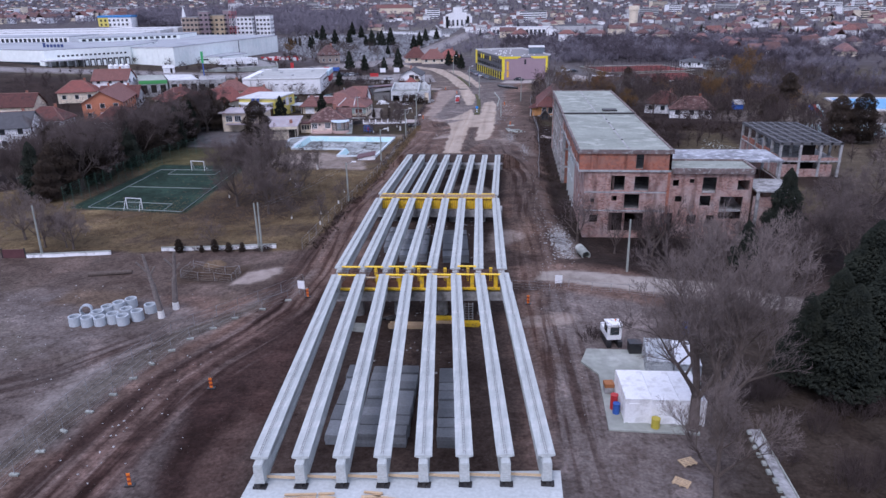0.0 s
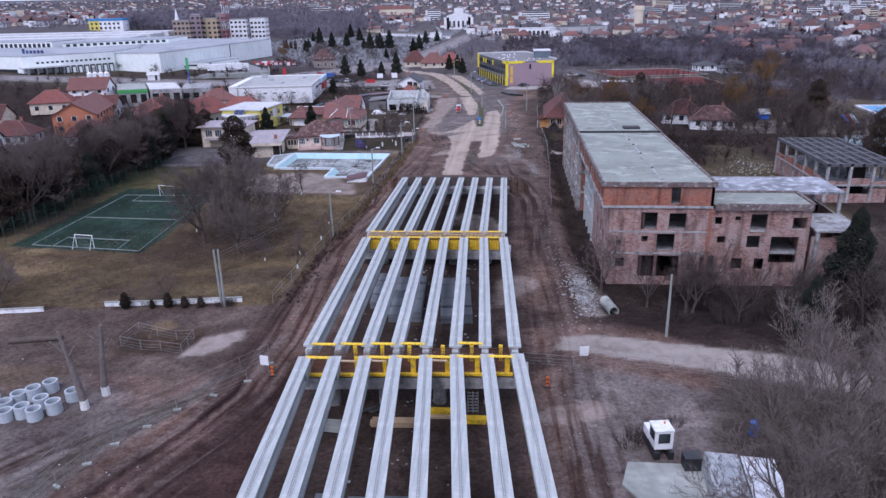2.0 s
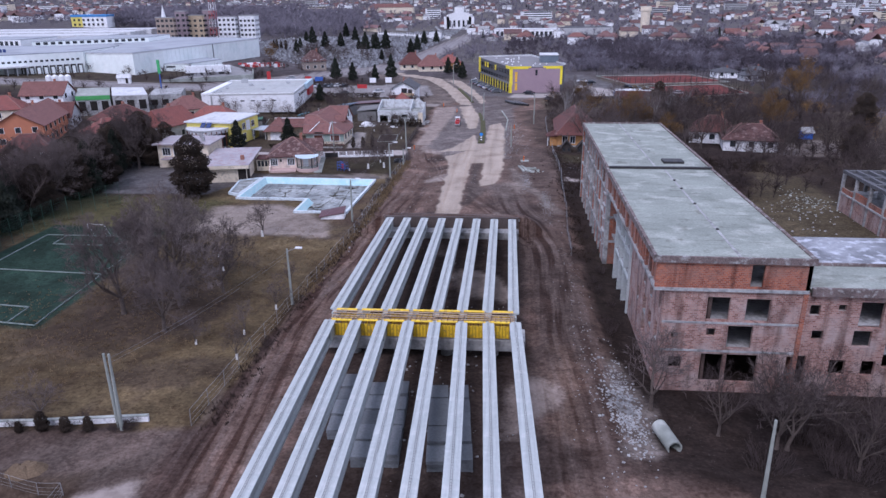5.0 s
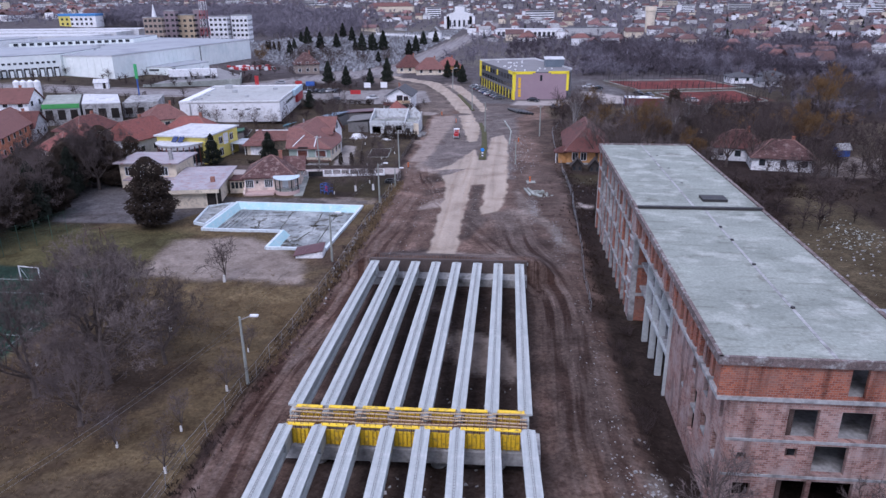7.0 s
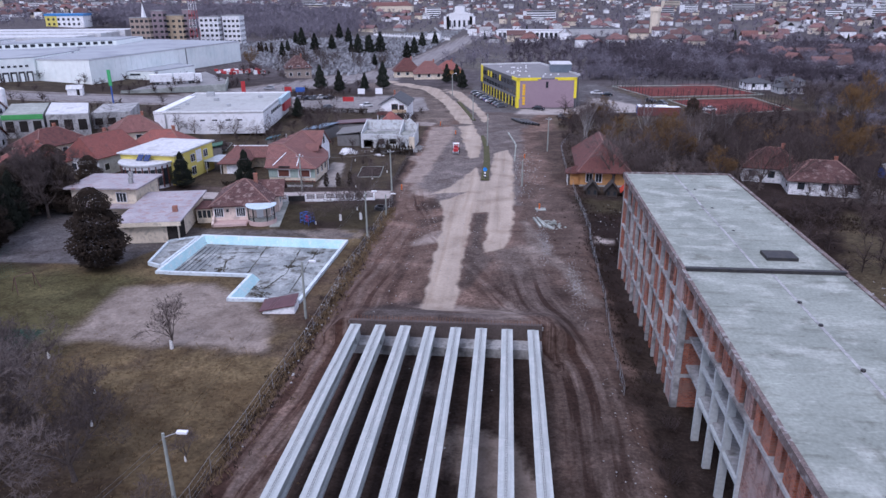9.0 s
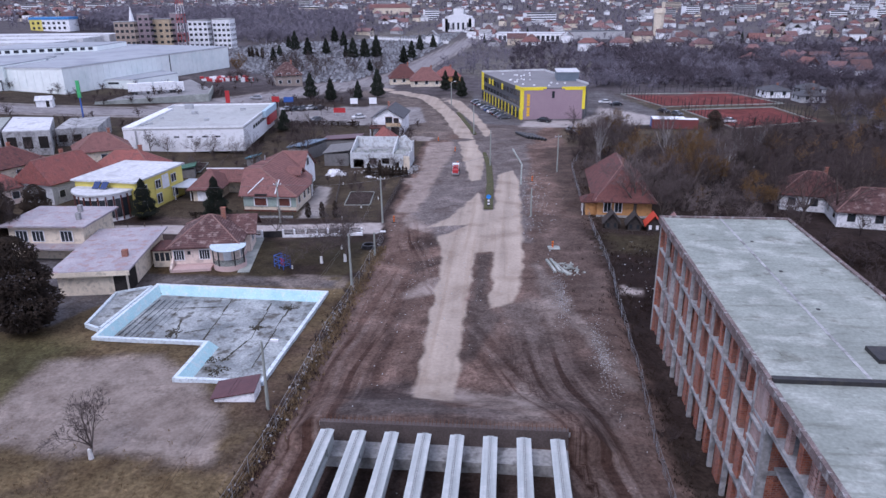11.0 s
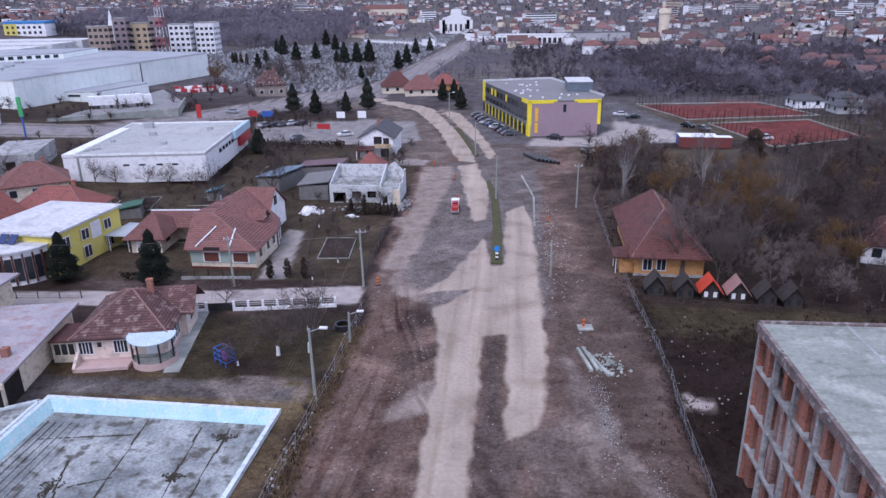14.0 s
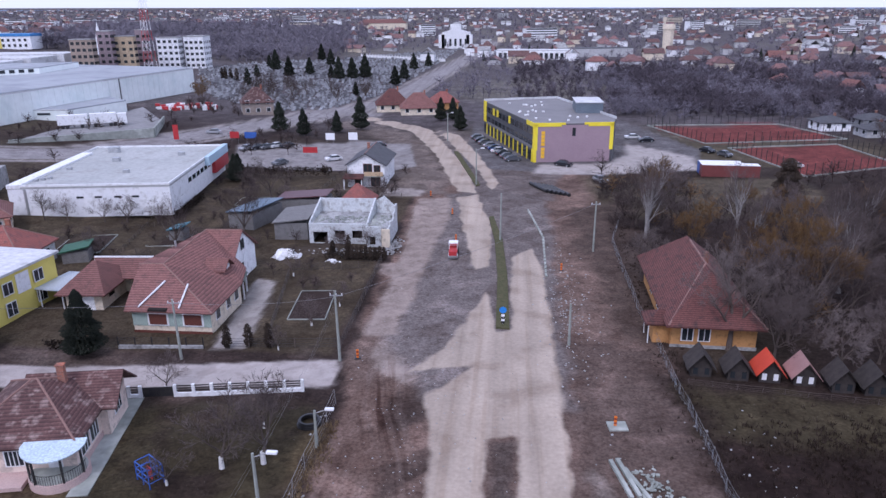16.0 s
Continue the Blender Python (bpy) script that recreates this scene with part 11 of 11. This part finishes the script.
# dark trees between the pitch and the houses
for k in range(62):
    x, y = -73.0 - RNG.uniform(0, 12), 106 + (k + RNG.random()) * 76 / 62
    plant(RNG.choice(("thuja", "thuja", "thuja", "bare0", "fir", "wood0")), x, y, RNG.uniform(0.95, 1.3))
for k in range(30):
    x, y = RNG.uniform(-100, -82), RNG.uniform(104, 158)
    if -89 < x < -80 and 113 < y < 123:
        continue
    plant(RNG.choice(("bare0", "bare1", "bare2", "wood1")), x, y, RNG.uniform(0.6, 0.9), label="leafless grey tree behind the evergreen row")
for x, y, s in ((-53.7, 154.8, 1.45), (-76.5, 180.4, 1.5), (-81, 178, 1.3), (-74.5, 160.5, 1.3), (-76, 190, 1.0), (-84, 186, 1.0), (-89, 171, 1.0), (-81, 168, 0.95)):
    plant("thuja", x, y, s)
for x, y, s in ((-61.6, 197.0, 0.85), (-48.8, 196.8, 0.9)):
    plant("spruce", x, y, s)
for x, y, s in ((-33.8, 199.5, 1.0), (-31.6, 200.2, 1.0), (-29.2, 200.0, 1.0), (-29.5, 231, 0.9), (-27.5, 233, 0.9), (-26.5, 229.5, 0.7)):
    plant("column", x, y, s)
for k in range(9):
    plant("column", -26.8 + k * 0.7, 229.2, 0.75, label="clipped dark hedge plant in a row")
for x, y, s in ((-72, 338.8, 1.05), (-64, 336.4, 0.9), (-55.9, 344.9, 0.75), (-49.7, 351, 1.15), (-64, 283, 0.6), (-62.5, 277, 0.75), (-26, 372, 0.9), (-22, 374, 0.9), (-18, 352, 0.9)):
    plant("spruce", x, y, s)
plant("tan", -114, 381, 0.95, label="round tan twigged willow beside the crates")
for k in range(5):
    plant("small%d" % (k % 3), -84 + k * 5.0 + RNG.uniform(-1, 1), 242.0 + k * 0.6, RNG.uniform(0.8, 1.2), label="small leafless tree before the supermarket wall")
for k in range(14):
    plant("column" if k % 3 else "shrub", -66 + k * 2.0, 289 + RNG.uniform(-0.6, 0.6), RNG.uniform(0.35, 0.5))
for x, y, s in ((15.4, 58.2, 0.9), (15.9, 59.4, 0.7), (19.6, 61.5, 0.5)):
    plant("shrub", x, y, s, label="dark leafless shrub beside the excavator")
# wood on the right
plant("big2", 21.4, 203.2, 0.72, label="old leafless tree before the ochre house")
plant("wood2", 30.5, 208, 1.2, label="dark leafless tree beside the ochre house")
plant("tan", 34.5, 214, 1.1)
plant("tan", 37, 226, 1.0)
plant("tan", 92, 262, 1.4)
for x, y, s in ((19.6, 243, 0.9), (34.5, 245, 1.0), (48.3, 240, 0.9), (53, 242, 0.9)):
    plant("birch", x, y, s)
for k in range(46):
    x, y = RNG.uniform(17, 66), RNG.uniform(213, 268)
    if x < 28 and y < 232:
        continue
    plant(RNG.choice(("wood0", "wood1", "wood2", "bare0", "bare2", "light2", "tan")), x, y, RNG.uniform(0.65, 1.0) * (0.6 if 34 < x < 58 and y > 250 else 1.0))
for x, y, s, k in ((25.6, 201.5, 0.7, "bare0"), (28.4, 205.5, 0.85, "bare2"), (31.5, 199.5, 0.6, "bare1"), (17.2, 226.5, 0.7, "bare1"), (27.8, 213, 0.9, "bare0"), (36, 201, 0.7, "bare2"), (41, 204, 0.8, "tan"), (44, 197, 0.6, "bare0"), (40.5, 221, 1.0, "birch"), (20.6, 246, 1.0, "birch"), (33, 232, 0.9, "birch"), (38.5, 196.5, 0.5, "bare1")):
    plant(k, x, y, s)
plant("tan", 66, 211, 1.25, label="large spreading willow with golden tan twigs")
plant("thuja", 51.4, 270, 1.0)
for k in range(16):
    plant(RNG.choice(("wood0", "wood1", "wood2")), RNG.uniform(94, 126), RNG.uniform(276, 334), RNG.uniform(0.7, 1.05))
for k in range(18):
    plant(RNG.choice(("wood0", "wood1", "wood2", "light1")), RNG.uniform(62, 88), RNG.uniform(170, 200), RNG.uniform(0.7, 1.0))
for x, y, s in ((94.3, 225.3, 1.35), (77.0, 190.4, 1.1), (84.4, 165.7, 1.3), (88.8, 163.8, 1.4)):
    plant("thuja", x, y, s)
for k in range(18):
    plant(RNG.choice(("shrub", "bush")), RNG.uniform(15, 22), RNG.uniform(236, 282), RNG.uniform(0.5, 0.9))


def hedge(pts, h, w, label, mat=None):
    """A long clipped hedge of many small leafy sprays."""
    rng = random.Random(int(abs(pts[0][0]) * 10))
    th = thing("hedge", pts[0][0], pts[0][1], gz(*pts[0]), 0, label, "hedge")
    for (x0, y0), (x1, y1) in zip(pts, pts[1:]):
        l = math.hypot(x1 - x0, y1 - y0)
        ux, uy = (x1 - x0) / l, (y1 - y0) / l
        g = Geo()
        for k in range(int(l * h * 42)):
            a, b, c = rng.uniform(0, l), rng.uniform(-0.5, 0.5) * w, h * rng.random() ** 0.6 * rng.uniform(0.85, 1.05)
            p = Vector((x0 - pts[0][0] + ux * a - uy * b, y0 - pts[0][1] + uy * a + ux * b, c))
            g.blade(p, p + Vector((rng.gauss(0, 1), rng.gauss(0, 1), rng.uniform(-0.2, 1))).normalized() * 0.4, 0.13, rng)
        part("foliage", g, mat or THUJA, th)


hedge([(-64.2, 282.0), (-54, 282.4), (-42.5, 283)], 2.0, 1.2, "long dark clipped hedge beside the car park")
hedge([(-30.2, 229.6), (-22.2, 229.0)], 1.1, 0.9, "low dark clipped hedge in the garden")
hedge([(-54, 197.6), (-48.5, 198.2)], 1.2, 0.8, "low dark hedge beside the side street")
hedge([(-62, 247.2), (-63.5, 262)], 1.4, 0.9, "dark hedge along the supermarket wall")

for x, y, s in ((-39.7, 81.7, 0.55), (-34.7, 82.3, 0.5), (-32.7, 82.4, 0.45), (-30.8, 82.6, 0.4), (-36.5, 81.9, 0.3)):
    plant("thuja", x, y, s * 0.45, label="low dark evergreen bush before the wall", name="bush")


def dry_grass(name, line, half, n, h, mat, label, seed):
    """Tufts of dead grass along a line."""
    rng = random.Random(seed)
    g = Geo()
    for k in range(n):
        i = rng.randrange(len(line) - 1)
        t = rng.random()
        x = line[i][0] + (line[i + 1][0] - line[i][0]) * t + rng.gauss(0, half)
        y = line[i][1] + (line[i + 1][1] - line[i][1]) * t + rng.gauss(0, half * 0.5)
        z = gz(x, y)
        for b in range(5):
            p = Vector((x + rng.gauss(0, 0.12), y + rng.gauss(0, 0.12), z - 0.03))
            g.blade(p, p + Vector((rng.gauss(0, 0.35), rng.gauss(0, 0.35), 1)).normalized() * h * rng.uniform(0.4, 1.1), 0.05, rng)
    single(name, g, mat, label, "grass", kind="stuff")


STRAW = mk("dead straw grass", (0.15, 0.105, 0.06), (0.23, 0.165, 0.095), 0.3, 0.95, bump=0)
WEED = mk("dark dead weeds", (0.026, 0.018, 0.015), (0.05, 0.036, 0.028), 0.3, 0.95, bump=0)
dry_grass("bank_grass", [(-20.6, 112), (-19.4, 138), (-19.0, 158), (-18.4, 186)], 0.5, 1300, 0.5, STRAW, "straw brown dead grass along the bank", 61)
dry_grass("bank_weeds", [(-20.9, 84), (-20.4, 112), (-19.6, 138), (-19.3, 170)], 0.7, 500, 0.5, WEED, "dark dead weeds along the bank", 62)
dry_grass("lawn_tufts", [(-75, 92), (-30, 95), (-60, 100), (-28, 118), (-45, 125), (-25, 130), (-40, 90)], 7.0, 3600, 0.22, STRAW, "tufts of pale dead grass on the lawn", 63)
dry_grass("field_weeds", [(18, 168), (40, 172), (22, 185), (45, 188), (60, 180)], 4.5, 3000, 0.6, WEED, "dark dead weeds over the waste ground", 64)
dry_grass("verge_weeds", [(14.2, 128), (14.8, 150), (15, 180), (14.5, 205), (16, 250)], 0.9, 800, 0.4, WEED, "dark dead weeds along the netting", 65)

# a climbing frame in the pool garden
cf = thing("climbing_frame", -31.0, 176.4, gz(-31.0, 176.4), -35, "blue and red tube climbing frame on the grass", "climbing frame")
for x in (-1.0, 0, 1.0):
    for y in (-0.6, 0.6):
        part("upright", Geo().tube((x, y, -0.1), (x, y, 1.7), 0.05, n=6), BLUE, cf)
for h in (0.5, 1.1, 1.7):
    for y in (-0.6, 0.6):
        part("rail", Geo().tube((-1.0, y, h), (1.0, y, h), 0.045, n=6), BLUE, cf)
    for x in (-1.0, 0, 1.0):
        part("rung", Geo().tube((x, -0.6, h), (x, 0.6, h), 0.045, n=6), BLUE, cf)
part("panel", Geo().box(-0.35, 0.35, -0.05, 0.05, 0.3, 1.3), RED, cf, "red panel")

# gardens behind the side street: fences between the plots, saplings, edged beds
def plot_fence(x0, y0, x1, y1, h=1.2):
    th = thing("plot_fence", x0, y0, 0, math.degrees(math.atan2(y1 - y0, x1 - x0)), "thin dark wire fence between garden plots", "fence", "plot fences")
    l = math.hypot(x1 - x0, y1 - y0)
    n = max(2, int(l / 2.4))
    for k in range(n + 1):
        part("post", Geo().box(k * l / n - 0.05, k * l / n + 0.05, -0.05, 0.05, -0.2, h), BARK, th)
    for k in range(4):
        part("wire", Geo().tube((0, 0, 0.2 + k * 0.3), (l, 0, 0.2 + k * 0.3), 0.02, n=4), STEEL_DK, th)


for q in ((-34.0, 199.6, -21.2, 200.6), (-21.2, 200.6, -21.6, 231.0), (-29.6, 200, -33.6, 222), (-34, 224, -22, 226), (-47, 226, -60, 229), (-60, 216, -66, 246), (-48, 227, -52, 246), (-78, 232, -60, 246), (-40, 264, -24, 266), (-62, 268, -42, 270), (-42, 258, -41, 281), (-70, 190.5, -56, 191.5)):
    plot_fence(*q)
for k in range(46):
    x, y = RNG.uniform(-80, -23), RNG.uniform(203, 284)
    if -50 < x < -33 and 199 < y < 228 or -76 < x < -46 and y < 222 or -40 < x < -20 and 234 < y < 250 or x < -60 and y > 242 or -46 < x < -34 and 238 < y < 262:
        continue
    plant(RNG.choice(("small0", "small1", "small2", "light0")), x, y, RNG.uniform(0.5, 0.95), label="small leafless garden tree")
for x, y, w, l, t in ((-70, 232, 7, 9, 12), (-58, 236, 6, 5, 10), (-27.5, 212, 4.5, 9, 5), (-52, 262, 8, 6, 4), (-30, 258, 6, 5, 0)):
    bed = thing("garden_bed", x, y, gz(x, y), t, "dug dark garden bed with pale edging boards", "garden bed", "garden beds")
    part("soil", Geo().box(-w / 2, w / 2, -l / 2, l / 2, -0.05, 0.08), mk("dug garden soil", (0.028, 0.019, 0.016), (0.048, 0.034, 0.028), 1.2, 0.95, contrast=0.7), bed)
    for a, b, c, d in ((-w / 2, w / 2, -l / 2 - 0.1, -l / 2), (-w / 2, w / 2, l / 2, l / 2 + 0.1), (-w / 2 - 0.1, -w / 2, -l / 2, l / 2), (w / 2, w / 2 + 0.1, -l / 2, l / 2)):
        part("edging", Geo().box(a, b, c, d, -0.05, 0.16), CONC_ROOF, bed)

for x, y, s in ((48.5, 203, 1.1), (54, 203.5, 1.2), (58.5, 206, 1.1), (46, 208, 1.0), (61, 211, 1.2)):
    plant("wood%d" % RNG.randrange(3), x, y, s, label="dark leafless tree before the villa")
for x, y, s in ((26, 86, 1.1), (29, 89, 1.2), (34, 87, 1.0), (38, 84, 1.1), (22, 88, 0.9), (46, 82, 1.2), (31, 83, 0.8)):
    plant("wood%d" % RNG.randrange(3), x, y, s * 0.7, label="dark leafless sapling at the foot of the building")
